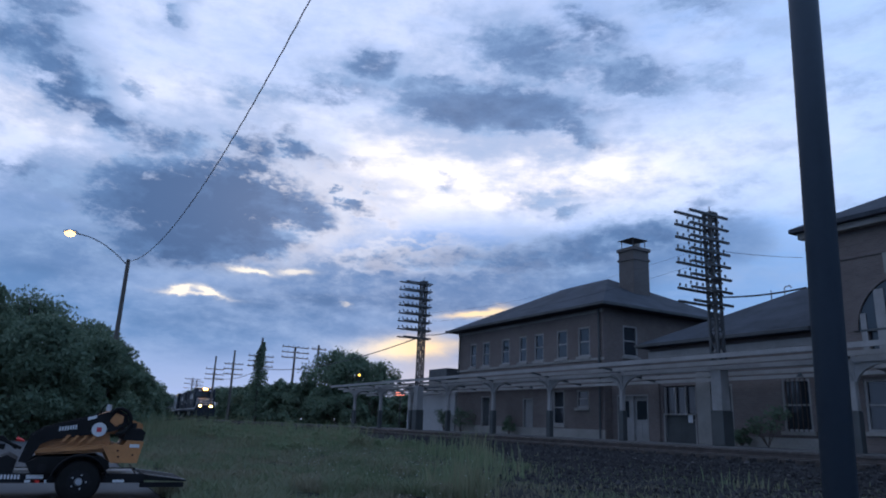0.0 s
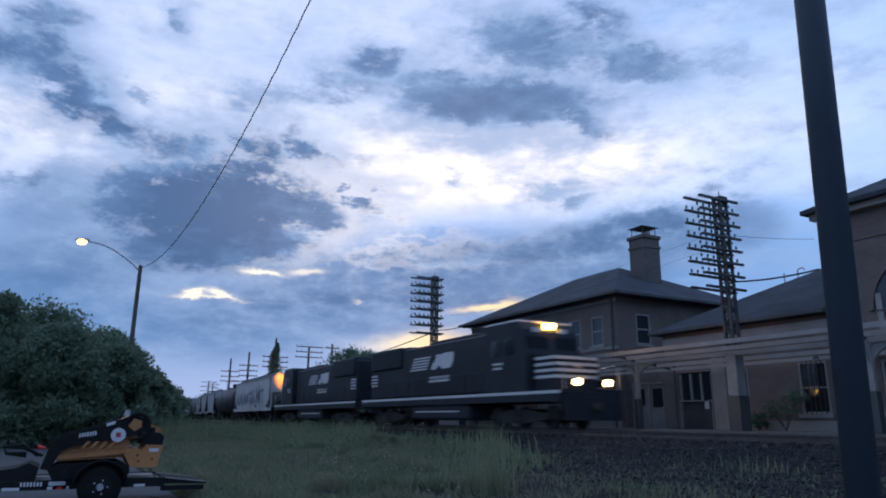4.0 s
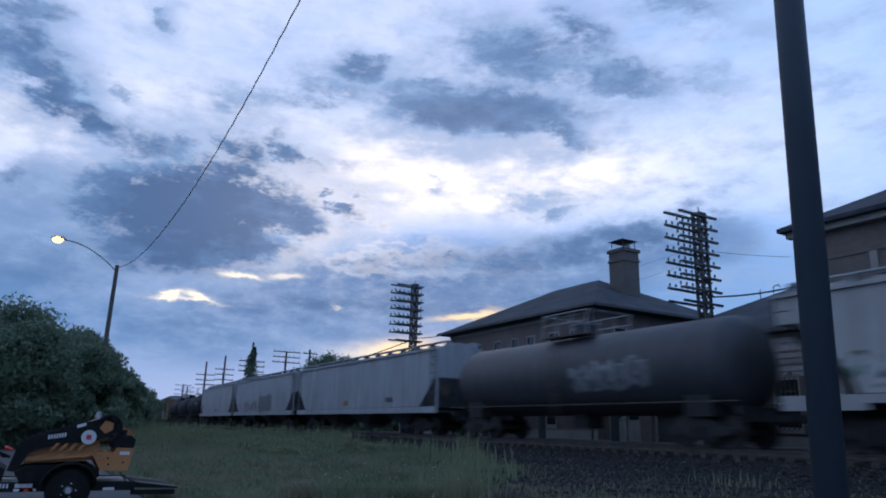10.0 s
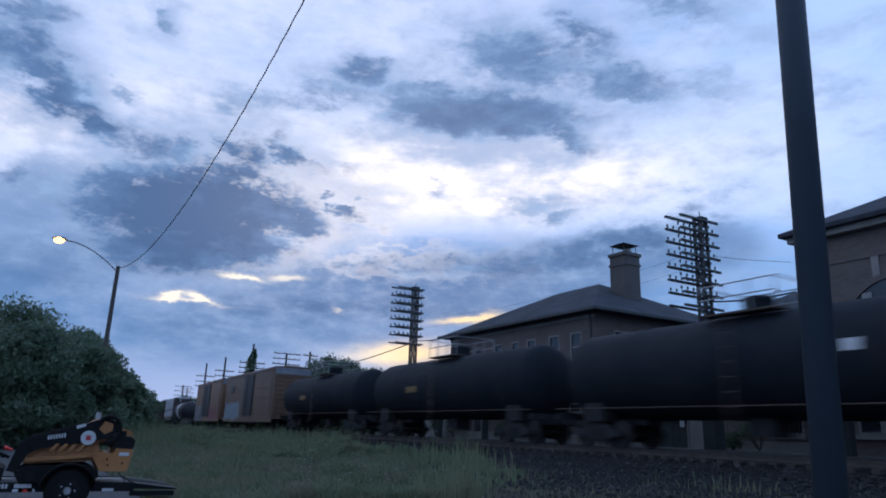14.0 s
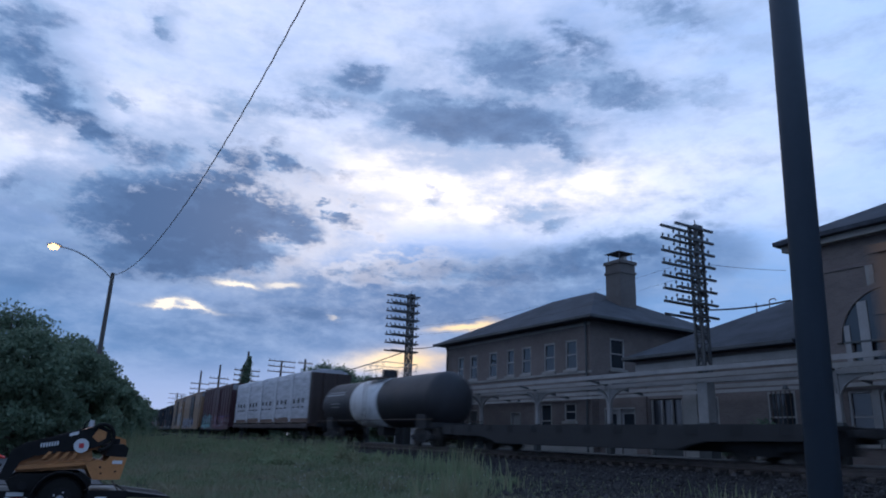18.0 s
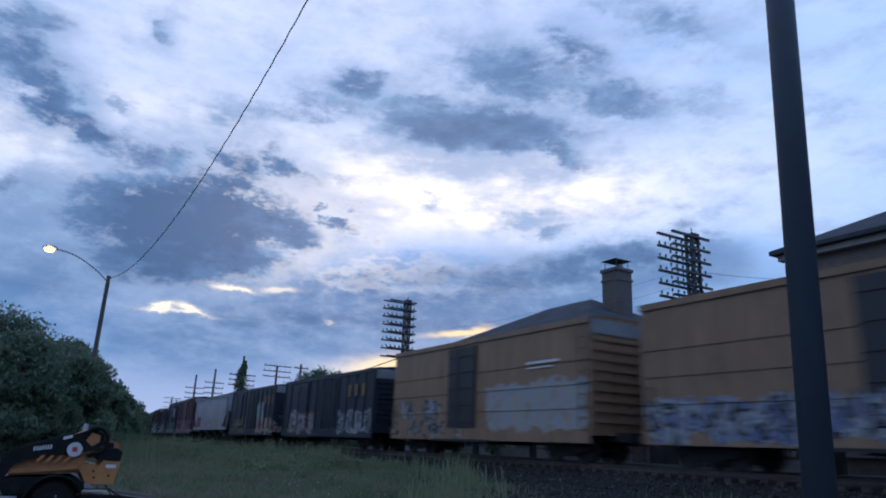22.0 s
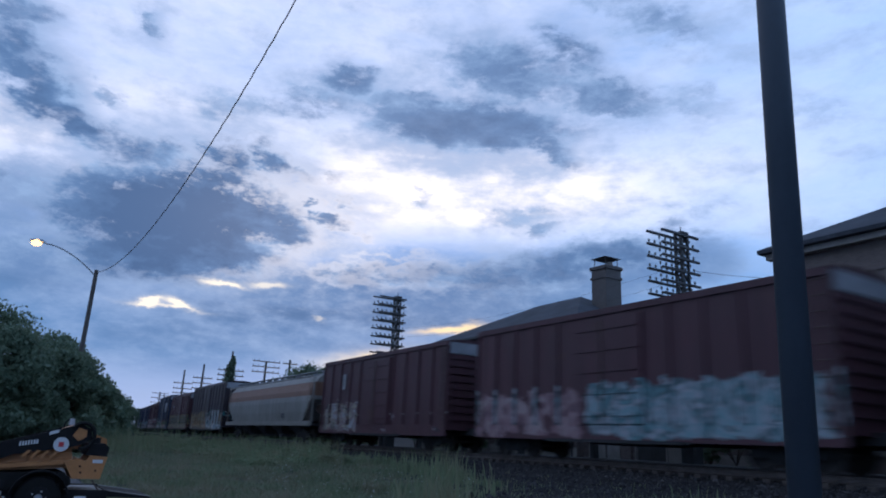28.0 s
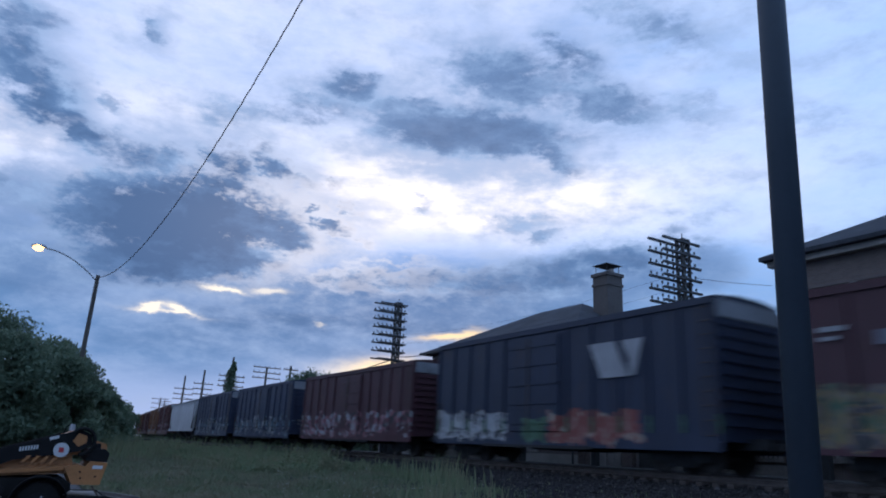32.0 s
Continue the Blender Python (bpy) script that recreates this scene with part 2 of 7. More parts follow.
clouds = N.mix(N.m("MAXIMUM", overhead.outputs[0], behind.outputs[0]), clouds, (0.235, 0.420, 0.820))
bg_cloud = N.n("ShaderNodeBackground", {0: clouds, 1: 1.0})
both = N.n("ShaderNodeMixShader", {0: 0.96, 1: bg_air.outputs[0], 2: bg_cloud.outputs[0]})
N.n("ShaderNodeOutputWorld", {0: both.outputs[0]})

# the last of the sun, far behind the cloud beyond the station
sun = new("sun", bpy.data.lights.new("sun", "SUN"))
sun.data.energy, sun.data.angle, sun.data.color = 0.12, radians(20), (1.0, 0.80, 0.62)
sun.matrix_world = look((-88.0, 46.0, 12.0), (0.0, 0.0, 0.0))

# ---------------------------------------------------------------- materials


def surface(name, base, rough=0.8, metal=0.0, vary=0.35, scale=1.5, bump=0.3, tint=None, fine_scale=None, space="Object", spec=0.5, noise_stretch=(1, 1, 1)):
    """A worn surface: colour that drifts at two scales, uneven gloss and fine relief."""
    m = bpy.data.materials.new(name)
    m.use_nodes = True
    k = Nodes(m.node_tree)
    co = k.n("ShaderNodeTexCoord").outputs[space]
    if noise_stretch != (1, 1, 1):
        co = k.n("ShaderNodeVectorMath", {0: co, 1: noise_stretch}, operation="MULTIPLY").outputs[0]
    big = k.noise(co, scale, 5.0, 0.6)
    small = k.noise(co, fine_scale or scale * 14.0, 5.0, 0.65)
    dark = tuple(c * (1.0 - vary) for c in base)
    lite = tint or tuple(min(1.0, c * (1.0 + vary)) for c in base)
    f = k.m("ADD", k.m("MULTIPLY", big.outputs[0], 0.6), k.m("MULTIPLY", small.outputs[0], 0.4))
    f = k.n("ShaderNodeMapRange", {0: f, 1: 0.34, 2: 0.66}).outputs[0]
    col = k.mix(f, dark, lite)
    r = k.n("ShaderNodeMapRange", {0: small.outputs[0], 1: 0.3, 2: 0.7, 3: max(0.05, rough - 0.12), 4: min(1.0, rough + 0.12)}).outputs[0]
    bs = k.n("ShaderNodeBsdfPrincipled", {"Base Color": col, "Roughness": r, "Metallic": metal, "Specular IOR Level": spec})
    if bump:
        b = k.n("ShaderNodeBump", {"Strength": bump, "Distance": 0.02, "Height": small.outputs[0]})
        k.t.links.new(b.outputs[0], bs.inputs["Normal"])
    k.n("ShaderNodeOutputMaterial", {0: bs.outputs[0]})
    return m


def lamp_glass(name, color, strength):
    m = bpy.data.materials.new(name)
    m.use_nodes = True
    k = Nodes(m.node_tree)
    e = k.n("ShaderNodeEmission", {0: (*color, 1.0), 1: strength})
    k.n("ShaderNodeOutputMaterial", {0: e.outputs[0]})
    return m


def car_paint(name, base, rust=0.3, graffiti=(), seed=0.0, rough=0.50, split=None, gloss=0.34):
    """Weathered railcar paint: streaks, rust blooms and sprayed lettering in fields (x0, x1, z0, z1, colours, fill).
    split: (z0, z1, colour), a painted band."""
    m = bpy.data.materials.new(name)
    m.use_nodes = True
    k = Nodes(m.node_tree)
    co = k.n("ShaderNodeTexCoord").outputs["Object"]
    off = k.n("ShaderNodeVectorMath", {0: co, 1: (seed * 7.3, seed * 3.1, seed * 1.7)}, operation="ADD").outputs[0]
    xyz = k.n("ShaderNodeSeparateXYZ", {0: co})
    streak = k.noise(k.n("ShaderNodeVectorMath", {0: off, 1: (2.6, 2.6, 0.22)}, operation="MULTIPLY").outputs[0], 1.6, 5.0, 0.6)
    bloom = k.noise(off, 0.7, 6.0, 0.68)
    grit = k.noise(off, 22.0, 3.0, 0.6)
    f = k.n("ShaderNodeMapRange", {0: streak.outputs[0], 1: 0.32, 2: 0.7}).outputs[0]
    col = k.mix(f, tuple(c * 0.66 for c in base), tuple(min(1, c * 1.12) for c in base))
    cloudy = k.noise(off, 0.35, 4.0, 0.6)
    col = k.mix(k.n("ShaderNodeMapRange", {0: cloudy.outputs[0], 1: 0.4, 2: 0.65, 3: 0.0, 4: 0.38}).outputs[0], col, tuple(0.5 * c + 0.02 for c in base))
    if split:
        band = k.m("MULTIPLY", k.m("GREATER_THAN", xyz.outputs[2], split[0]), k.m("LESS_THAN", xyz.outputs[2], split[1]))
        col = k.mix(band, col, k.mix(f, tuple(c * 0.75 for c in split[2]), split[2]))
    r = k.n("ShaderNodeMapRange", {0: bloom.outputs[0], 1: 0.58, 2: 0.74, 3: 0.0, 4: rust}).outputs[0]
    col = k.mix(r, col, (0.10, 0.045, 0.022))
    if graffiti:
        wob = k.noise(off, 1.3, 3.0, 0.6)
        wb = k.n("ShaderNodeSeparateColor", {0: wob.outputs["Color"]})
        gx = k.m("ADD", xyz.outputs[0], k.m("MULTIPLY_ADD", wb.outputs[0], 1.4, -0.7))
        gz = k.m("ADD", xyz.outputs[2], k.m("MULTIPLY_ADD", wb.outputs[1], 1.3, -0.65))
        letters = k.noise(k.n("ShaderNodeVectorMath", {0: off, 1: (1.0, 1.0, 0.62)}, operation="MULTIPLY").outputs[0], 1.9, 2.5, 0.55, 1.4)
        for x0, x1, z0, z1, cols, fill in graffiti:
            box_mask = k.m("MULTIPLY", k.m("MULTIPLY", k.m("GREATER_THAN", gx, x0), k.m("LESS_THAN", gx, x1)),
                           k.m("MULTIPLY", k.m("GREATER_THAN", gz, z0), k.m("LESS_THAN", gz, z1)))
            stops, n = [], len(cols)
            for i, c in enumerate(cols):
                stops.append((0.33 + 0.34 * i / n if i else 0.0, c))
            paint = k.ramp(letters.outputs[0], stops, "CONSTANT")
            solid = k.m("GREATER_THAN", wb.outputs[2], 1.0 - fill)
            col = k.mix(k.m("MULTIPLY", box_mask, solid), col, paint)
    rr = k.n("ShaderNodeMapRange", {0: grit.outputs[0], 1: 0.3, 2: 0.7, 3: rough - 0.1, 4: rough + 0.2}).outputs[0]
    bs = k.n("ShaderNodeBsdfPrincipled", {"Base Color": col, "Roughness": rr, "Specular IOR Level": gloss})
    b = k.n("ShaderNodeBump", {"Strength": 0.12, "Distance": 0.02, "Height": grit.outputs[0]})
    k.t.links.new(b.outputs[0], bs.inputs["Normal"])
    k.n("ShaderNodeOutputMaterial", {0: bs.outputs[0]})
    return m


def brickwork(name, a, b, mortar, row=0.076, width=0.21):
    m = bpy.data.materials.new(name)
    m.use_nodes = True
    k = Nodes(m.node_tree)
    co = k.n("ShaderNodeTexCoord").outputs["Object"]
    s = k.n("ShaderNodeSeparateXYZ", {0: co})
    v = k.n("ShaderNodeCombineXYZ", {0: k.m("ADD", s.outputs[0], s.outputs[1]), 1: s.outputs[2], 2: 0.0}).outputs[0]
    br = k.n("ShaderNodeTexBrick", {"Vector": v, "Color1": (*a, 1), "Color2": (*b, 1), "Mortar": (*mortar, 1), "Scale": 1.0,
                                    "Mortar Size": 0.007, "Brick Width": width, "Row Height": row, "Bias": -0.1})
    stain = k.noise(co, 0.5, 6.0, 0.65)
    col = k.mix(k.n("ShaderNodeMapRange", {0: stain.outputs[0], 1: 0.42, 2: 0.7, 3: 0.0, 4: 0.55}).outputs[0], br.outputs[0], tuple(c * 0.45 for c in a))
    bs = k.n("ShaderNodeBsdfPrincipled", {"Base Color": col, "Roughness": 0.9})
    bp = k.n("ShaderNodeBump", {"Strength": 0.5, "Distance": 0.01, "Height": br.outputs[1]})
    bp.invert = True
    k.t.links.new(bp.outputs[0], bs.inputs["Normal"])
    k.n("ShaderNodeOutputMaterial", {0: bs.outputs[0]})
    return m


def leafy(name, a, b, dry=None):
    """Leaves and grass: each leaf its own shade, a little light passes through."""
    m = bpy.data.materials.new(name)
    m.use_nodes = True
    k = Nodes(m.node_tree)
    g = k.n("ShaderNodeNewGeometry")
    co = k.n("ShaderNodeTexCoord").outputs["Object"]
    patch = k.noise(co, 0.35, 4.0, 0.6)
    f = k.m("ADD", k.m("MULTIPLY", g.outputs["Random Per Island"], 0.55), k.m("MULTIPLY", patch.outputs[0], 0.45))
    col = k.mix(f, a, b)
    if dry:
        stand = k.noise(co, 0.8, 5.0, 0.65)
        col = k.mix(k.n("ShaderNodeMapRange", {0: stand.outputs[0], 1: 0.44, 2: 0.60, 3: 0.0, 4: 0.8}).outputs[0], col, dry)
    d = k.n("ShaderNodeBsdfPrincipled", {"Base Color": col, "Roughness": 0.65, "Specular IOR Level": 0.3})
    tr = k.n("ShaderNodeBsdfTranslucent", {0: col})
    mx = k.n("ShaderNodeMixShader", {0: 0.42, 1: d.outputs[0], 2: tr.outputs[0]})
    k.n("ShaderNodeOutputMaterial", {0: mx.outputs[0]})
    return m


def crushed_stone(name, dark, mid, pale):
    """Loose stones, each with a tone of its own and a dusty grain."""
    m = bpy.data.materials.new(name)
    m.use_nodes = True
    k = Nodes(m.node_tree)
    each = k.n("ShaderNodeNewGeometry").outputs["Random Per Island"]
    col = k.ramp(each, ((0.0, dark), (0.5, mid), (0.9, tuple(1.5 * c for c in mid)), (1.0, pale)))
    grain = k.noise(k.n("ShaderNodeTexCoord").outputs["Object"], 26.0, 4.0, 0.6)
    col = k.mix(k.n("ShaderNodeMapRange", {0: grain.outputs[0], 1: 0.3, 2: 0.7, 3: 0.0, 4: 0.5}).outputs[0], col, dark)
    bs = k.n("ShaderNodeBsdfPrincipled", {"Base Color": col, "Roughness": 0.92, "Specular IOR Level": 0.2})
    k.n("ShaderNodeOutputMaterial", {0: bs.outputs[0]})
    return m


def glassy(name, tint=(0.02, 0.025, 0.03), rough=0.06):
    m = bpy.data.materials.new(name)
    m.use_nodes = True
    k = Nodes(m.node_tree)
    co = k.n("ShaderNodeTexCoord").outputs["Object"]
    n = k.noise(co, 1.2, 3.0, 0.5)
    bs = k.n("ShaderNodeBsdfPrincipled", {"Base Color": (*tint, 1), "Roughness": rough, "Specular IOR Level": 0.6})
    b = k.n("ShaderNodeBump", {"Strength": 0.15, "Distance": 0.02, "Height": n.outputs[0]})
    k.t.links.new(b.outputs[0], bs.inputs["Normal"])
    k.n("ShaderNodeOutputMaterial", {0: bs.outputs[0]})
    return m


M_BRICK = brickwork("station_brick", (0.158, 0.124, 0.110), (0.124, 0.098, 0.088), (0.165, 0.15, 0.14))
M_CHIM = brickwork("chimney_brick", (0.115, 0.098, 0.090), (0.095, 0.082, 0.076), (0.13, 0.125, 0.12))
M_STONE = surface("trim_stone", (0.24, 0.225, 0.205), 0.85, vary=0.25, scale=0.8)
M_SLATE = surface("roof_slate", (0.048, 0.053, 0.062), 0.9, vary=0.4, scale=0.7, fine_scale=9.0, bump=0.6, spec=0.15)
M_WHITE = surface("old_white_paint", (0.235, 0.225, 0.215), 0.6, vary=0.25, scale=0.9)
M_PANEL = surface("pale_panel", (0.42, 0.41, 0.40), 0.7, vary=0.18, scale=0.5)
M_CREAM = surface("cream_joist_paint", (0.25, 0.24, 0.225), 0.7, vary=0.22, scale=0.9)
M_DARKWOOD = surface("dark_painted_wood", (0.045, 0.05, 0.05), 0.55, vary=0.3, scale=1.2)
M_GREYWOOD = surface("weathered_wood", (0.16, 0.13, 0.10), 0.9, vary=0.4, scale=1.2, fine_scale=8.0, noise_stretch=(4, 4, 0.3))
M_POLE = surface("creosoted_pole", (0.085, 0.075, 0.066), 0.8, vary=0.35, scale=1.6, fine_scale=10.0, bump=0.6, noise_stretch=(5, 5, 0.35))
M_POLEPAINT = surface("grey_pole_paint", (0.056, 0.076, 0.100), 0.5, 0.0, vary=0.16, scale=0.9, fine_scale=14.0, bump=0.1)
M_STEEL = surface("rusty_steel", (0.085, 0.062, 0.05), 0.7, 0.4, vary=0.5, scale=2.0)
M_RAIL = surface("rail_steel", (0.075, 0.062, 0.056), 0.6, 0.5, vary=0.4, scale=3.0)
M_TIE = surface("tie_wood", (0.06, 0.048, 0.04), 0.95, vary=0.45, scale=1.5, fine_scale=18.0, bump=0.8, noise_stretch=(4, 0.4, 4))
M_GALV = surface("galvanised_steel", (0.32, 0.33, 0.34), 0.5, 0.6, vary=0.2, scale=3.0)
M_DARKSTEEL = surface("mast_paint", (0.065, 0.068, 0.07), 0.6, 0.3, vary=0.3, scale=2.0)
M_INSUL = surface("insulator_glass", (0.05, 0.07, 0.075), 0.2, vary=0.2, scale=6.0, bump=0.0)
M_WIRE = surface("cable_rubber", (0.025, 0.025, 0.027), 0.6, vary=0.2, scale=5.0, bump=0.1)
M_PLATFORM = surface("platform_concrete", (0.12, 0.115, 0.11), 0.95, vary=0.25, scale=0.8, bump=0.5, spec=0.1)
M_ASPHALT = surface("road_asphalt", (0.046, 0.047, 0.050), 0.9, vary=0.3, scale=0.6, fine_scale=40.0, bump=0.6, space="Object")
M_EARTH = surface("ballast_earth", (0.026, 0.025, 0.024), 0.97, vary=0.5, scale=0.7, fine_scale=22.0, bump=0.9, spec=0.08)
M_STONES = crushed_stone("ballast_stone", (0.012, 0.011, 0.012), (0.042, 0.039, 0.039), (0.115, 0.105, 0.100))
M_GRASS = leafy("meadow_grass", (0.088, 0.128, 0.072), (0.190, 0.222, 0.122), (0.215, 0.190, 0.130))
M_WEED = leafy("tall_weed", (0.112, 0.160, 0.088), (0.215, 0.262, 0.142), (0.225, 0.21, 0.13))
M_LEAF = leafy("tree_leaves", (0.080, 0.125, 0.085), (0.165, 0.215, 0.135))
M_BARK = surface("tree_bark", (0.09, 0.07, 0.055), 0.95, vary=0.4, scale=2.0, bump=0.8)
M_GLASS = glassy("window_glass")
M_BLACK = surface("locomotive_black", (0.017, 0.021, 0.027), 0.6, vary=0.35, scale=0.8, bump=0.1, spec=0.25)
M_UNDER = surface("grimy_underframe", (0.019, 0.019, 0.020), 0.85, vary=0.4, scale=1.5)
M_BAY = surface("grimy_hopper_bay", (0.055, 0.056, 0.060), 0.85, vary=0.4, scale=1.2)
M_WHEEL = surface("wheel_steel", (0.035, 0.030, 0.028), 0.7, 0.3, vary=0.4, scale=2.0)
# white markings; also stands for sunlight on the cab roof edge
M_MARK = surface("white_lettering", (0.50, 0.50, 0.50), 0.6, vary=0.12, scale=2.0, bump=0.0)
M_HEAD = lamp_glass("headlight_beam_glass", (1.0, 0.45, 0.07), 70.0)
M_DITCH = lamp_glass("ditch_light_glass", (1.0, 0.55, 0.14), 40.0)
M_SPOT = lamp_glass("rear_headlight_lens", (1.0, 0.29, 0.010), 14000.0)
M_SODIUM = lamp_glass("street_lamp_glass", (1.0, 0.56, 0.20), 3.2)
M_RED = lamp_glass("red_sign_face", (1.0, 0.28, 0.20), 1.6)
M_YELLOWLAMP = lamp_glass("yellow_signal_lens", (1.0, 0.58, 0.08), 4.0)

# ---------------------------------------------------------------- mesh helpers


def put(name, bm, material, smooth=False):
    me = bpy.data.meshes.new(name)
    bmesh.ops.recalc_face_normals(bm, faces=bm.faces)
    bm.to_mesh(me)
    bm.free()
    me.materials.append(material)
    if smooth:
        for p in me.polygons:
            p.use_smooth = True
    return me


def part(name, bm, material, parent, label="", smooth=False):
    """One mesh object under a thing or under a part."""
    ob = new(name, put(name, bm, material, smooth))
    ob.parent = parent
    return tagged(ob, label)


def shared(name, me, parent, m=None, label=""):
    ob = new(name, me)
    ob.parent = parent
    if m is not None:
        ob.matrix_basis = m
    return tagged(ob, label)


def thing(name, label, category, group="", at=None, kind=""):
    ob = new(name)
    ob.empty_display_size = 0.2
    if at is not None:
        ob.matrix_basis = at
    return tagged(ob, label, category, group, kind)


def solid(name, bm, material, label, category="", group="", kind="", smooth=False):
    return tagged(new(name, put(name, bm, material, smooth)), label, category, group, kind)


def box(bm, x0, x1, y0, y1, z0, z1, m=None, bevel=0.0):
    vs = [bm.verts.new((x, y, z)) for x in (x0, x1) for y in (y0, y1) for z in (z0, z1)]
    fs = []
    for q in ((0, 1, 3, 2), (4, 6, 7, 5), (0, 4, 5, 1), (2, 3, 7, 6), (0, 2, 6, 4), (1, 5, 7, 3)):
        fs.append(bm.faces.new([vs[i] for i in q]))
    if bevel:
        es = {e for f in fs for e in f.edges}
        r = bmesh.ops.bevel(bm, geom=list(es), offset=bevel, segments=1, affect="EDGES")
        vs = list({v for f in r["faces"] for v in f.verts} | {v for v in vs if v.is_valid})
    if m is not None:
        for v in vs:
            v.co = m @ v.co
    return bm


def new_box(*a, **k):
    return box(bmesh.new(), *a, **k)


def rod(bm, p0, p1, r0, r1=None, n=8, caps=True):
    """A round bar from p0 to p1, tapering from r0 to r1."""
    p0, p1 = Vector(p0), Vector(p1)
    r1 = r0 if r1 is None else r1
    q = (p1 - p0).to_track_quat("Z", "Y")
    rings = []
    for p, r in ((p0, r0), (p1, r1)):
        rings.append([bm.verts.new(p + q @ Vector((r * math.cos(2 * math.pi * i / n), r * math.sin(2 * math.pi * i / n), 0))) for i in range(n)])
    for i in range(n):
        j = (i + 1) % n
        bm.faces.new((rings[0][i], rings[0][j], rings[1][j], rings[1][i]))
    if caps:
        bm.faces.new(rings[0][::-1])
        bm.faces.new(rings[1])
    return bm


def tube(bm, pts, r, n=6):
    pts = [Vector(p) for p in pts]
    rings = []
    for i, p in enumerate(pts):
        d = (pts[min(i + 1, len(pts) - 1)] - pts[max(i - 1, 0)]).normalized()
        q = d.to_track_quat("Z", "Y")
        rings.append([bm.verts.new(p + q @ Vector((r * math.cos(2 * math.pi * k / n), r * math.sin(2 * math.pi * k / n), 0))) for k in range(n)])
    for a, b in zip(rings, rings[1:]):
        best = min(range(n), key=lambda s: sum((a[k].co - b[(k + s) % n].co).length for k in range(n)))
        for k in range(n):
            bm.faces.new((a[k], a[(k + 1) % n], b[(k + 1 + best) % n], b[(k + best) % n]))
    bm.faces.new(rings[0][::-1])
    bm.faces.new(rings[-1])
    return bm


def prism(bm, outline, axis, a, b):
    """Extrudes a closed outline of (u, v) from a to b along an axis (0 x, 1 y, 2 z)."""
    def at(u, v, w):
        return {0: (w, u, v), 1: (u, w, v), 2: (u, v, w)}[axis]
    lo = [bm.verts.new(at(u, v, a)) for u, v in outline]
    hi = [bm.verts.new(at(u, v, b)) for u, v in outline]
    n = len(outline)
    bm.faces.new(lo[::-1])
    bm.faces.new(hi)
    for i in range(n):
        j = (i + 1) % n
        bm.faces.new((lo[i], lo[j], hi[j], hi[i]))
    return bm


def loft(bm, rings, close=True):
    vs = [[bm.verts.new(p) for p in ring] for ring in rings]
    n = len(vs[0])
    for a, b in zip(vs, vs[1:]):
        for i in range(n):
            j = (i + 1) % n
            bm.faces.new((a[i], a[j], b[j], b[i]))
    if close:
        bm.faces.new(vs[0][::-1])
        bm.faces.new(vs[-1])
    return bm


def raw_mesh(name, verts, faces, material):
    me = bpy.data.meshes.new(name)
    me.from_pydata(verts, [], faces)
    me.materials.append(material)
    return me


# ---------------------------------------------------------------- ground, track, platform


def curve_y(s):
    """Where the track runs: straight past the station, bending away in the distance."""
    if s > -50.0:
        return TRACK_Y
    if s > -100.0:
        return TRACK_Y + 0.0007 * (s + 50.0) ** 2
    return TRACK_Y + 1.75 + 0.09 * (-100.0 - s)


def ground_z(x, y):
    """Low verge by the road, rising to the ballast shoulder and the track bed."""
    off = y - (curve_y(x) - TRACK_Y)
    prof = ((-400, -0.6), (-12, 0.10), (2.5, 0.17), (6, 0.25), (11, 0.42), (14.6, 0.50), (17.1, 0.84), (17.4, 0.94), (20.6, 0.96), (21.2, 0.9), (60, 0.9), (400, 0.8))
    z = prof[-1][1]
    for (a, za), (b, zb) in zip(prof, prof[1:]):
        if off < b:
            z = za + (zb - za) * max(0.0, (off - a)) / (b - a)
            break
    rough = 0.05 * noise.noise((x * 0.35, y * 0.35, 1.7)) + 0.03 * noise.noise((x * 1.1, y * 1.1, 4.0))
    return z + (rough if 2.0 < off < 16.0 else 0.0)


def ground_sheet():
    xs = [-2500, -1200, -600, -300] + [-220 + 10 * i for i in range(13)] + [-90 + 2.0 * i for i in range(30)] + [-30 + 0.5 * i for i in range(68)] + [4 + 4 * i for i in range(10)] + [60, 120, 300, 900, 2500]
    ys = [-2500, -900, -300, -100, -40, -20, -12, -8, -5, -3] + [-2 + 0.5 * i for i in range(60)] + [30, 36, 45, 60, 90, 200, 600, 2500]
    vs = [(x, y, ground_z(x, y)) for x in xs for y in ys]
    n = len(ys)
    fs = [(i * n + j, (i + 1) * n + j, (i + 1) * n + j + 1, i * n + j + 1) for i in range(len(xs) - 1) for j in range(n - 1)]
    me = raw_mesh("ground", vs, fs, M_EARTH)
    for p in me.polygons:
        p.use_smooth = True
    tagged(new("ground", me), "bare stony earth sloping up to the railway", "ground", kind="structure")


ground_sheet()

road_bm = bmesh.new()
box(road_bm, -70.0, 30.0, -16.0, 1.9, -0.5, 0.19)
solid("road", road_bm, M_ASPHALT, "grey asphalt road beside the grass verge", "road", kind="structure")
kerb_bm = bmesh.new()
box(kerb_bm, -70.0, -24.0, -3.2, -2.9, 0.0, 0.33)
solid("kerb", kerb_bm, M_PLATFORM, "low pale concrete kerb along the far side of the road", "kerb", kind="structure")


def along(s0, s1, step):
    out, s = [], s0
    while s < s1:
        out.append(s)
        s += step
    return out + [s1]


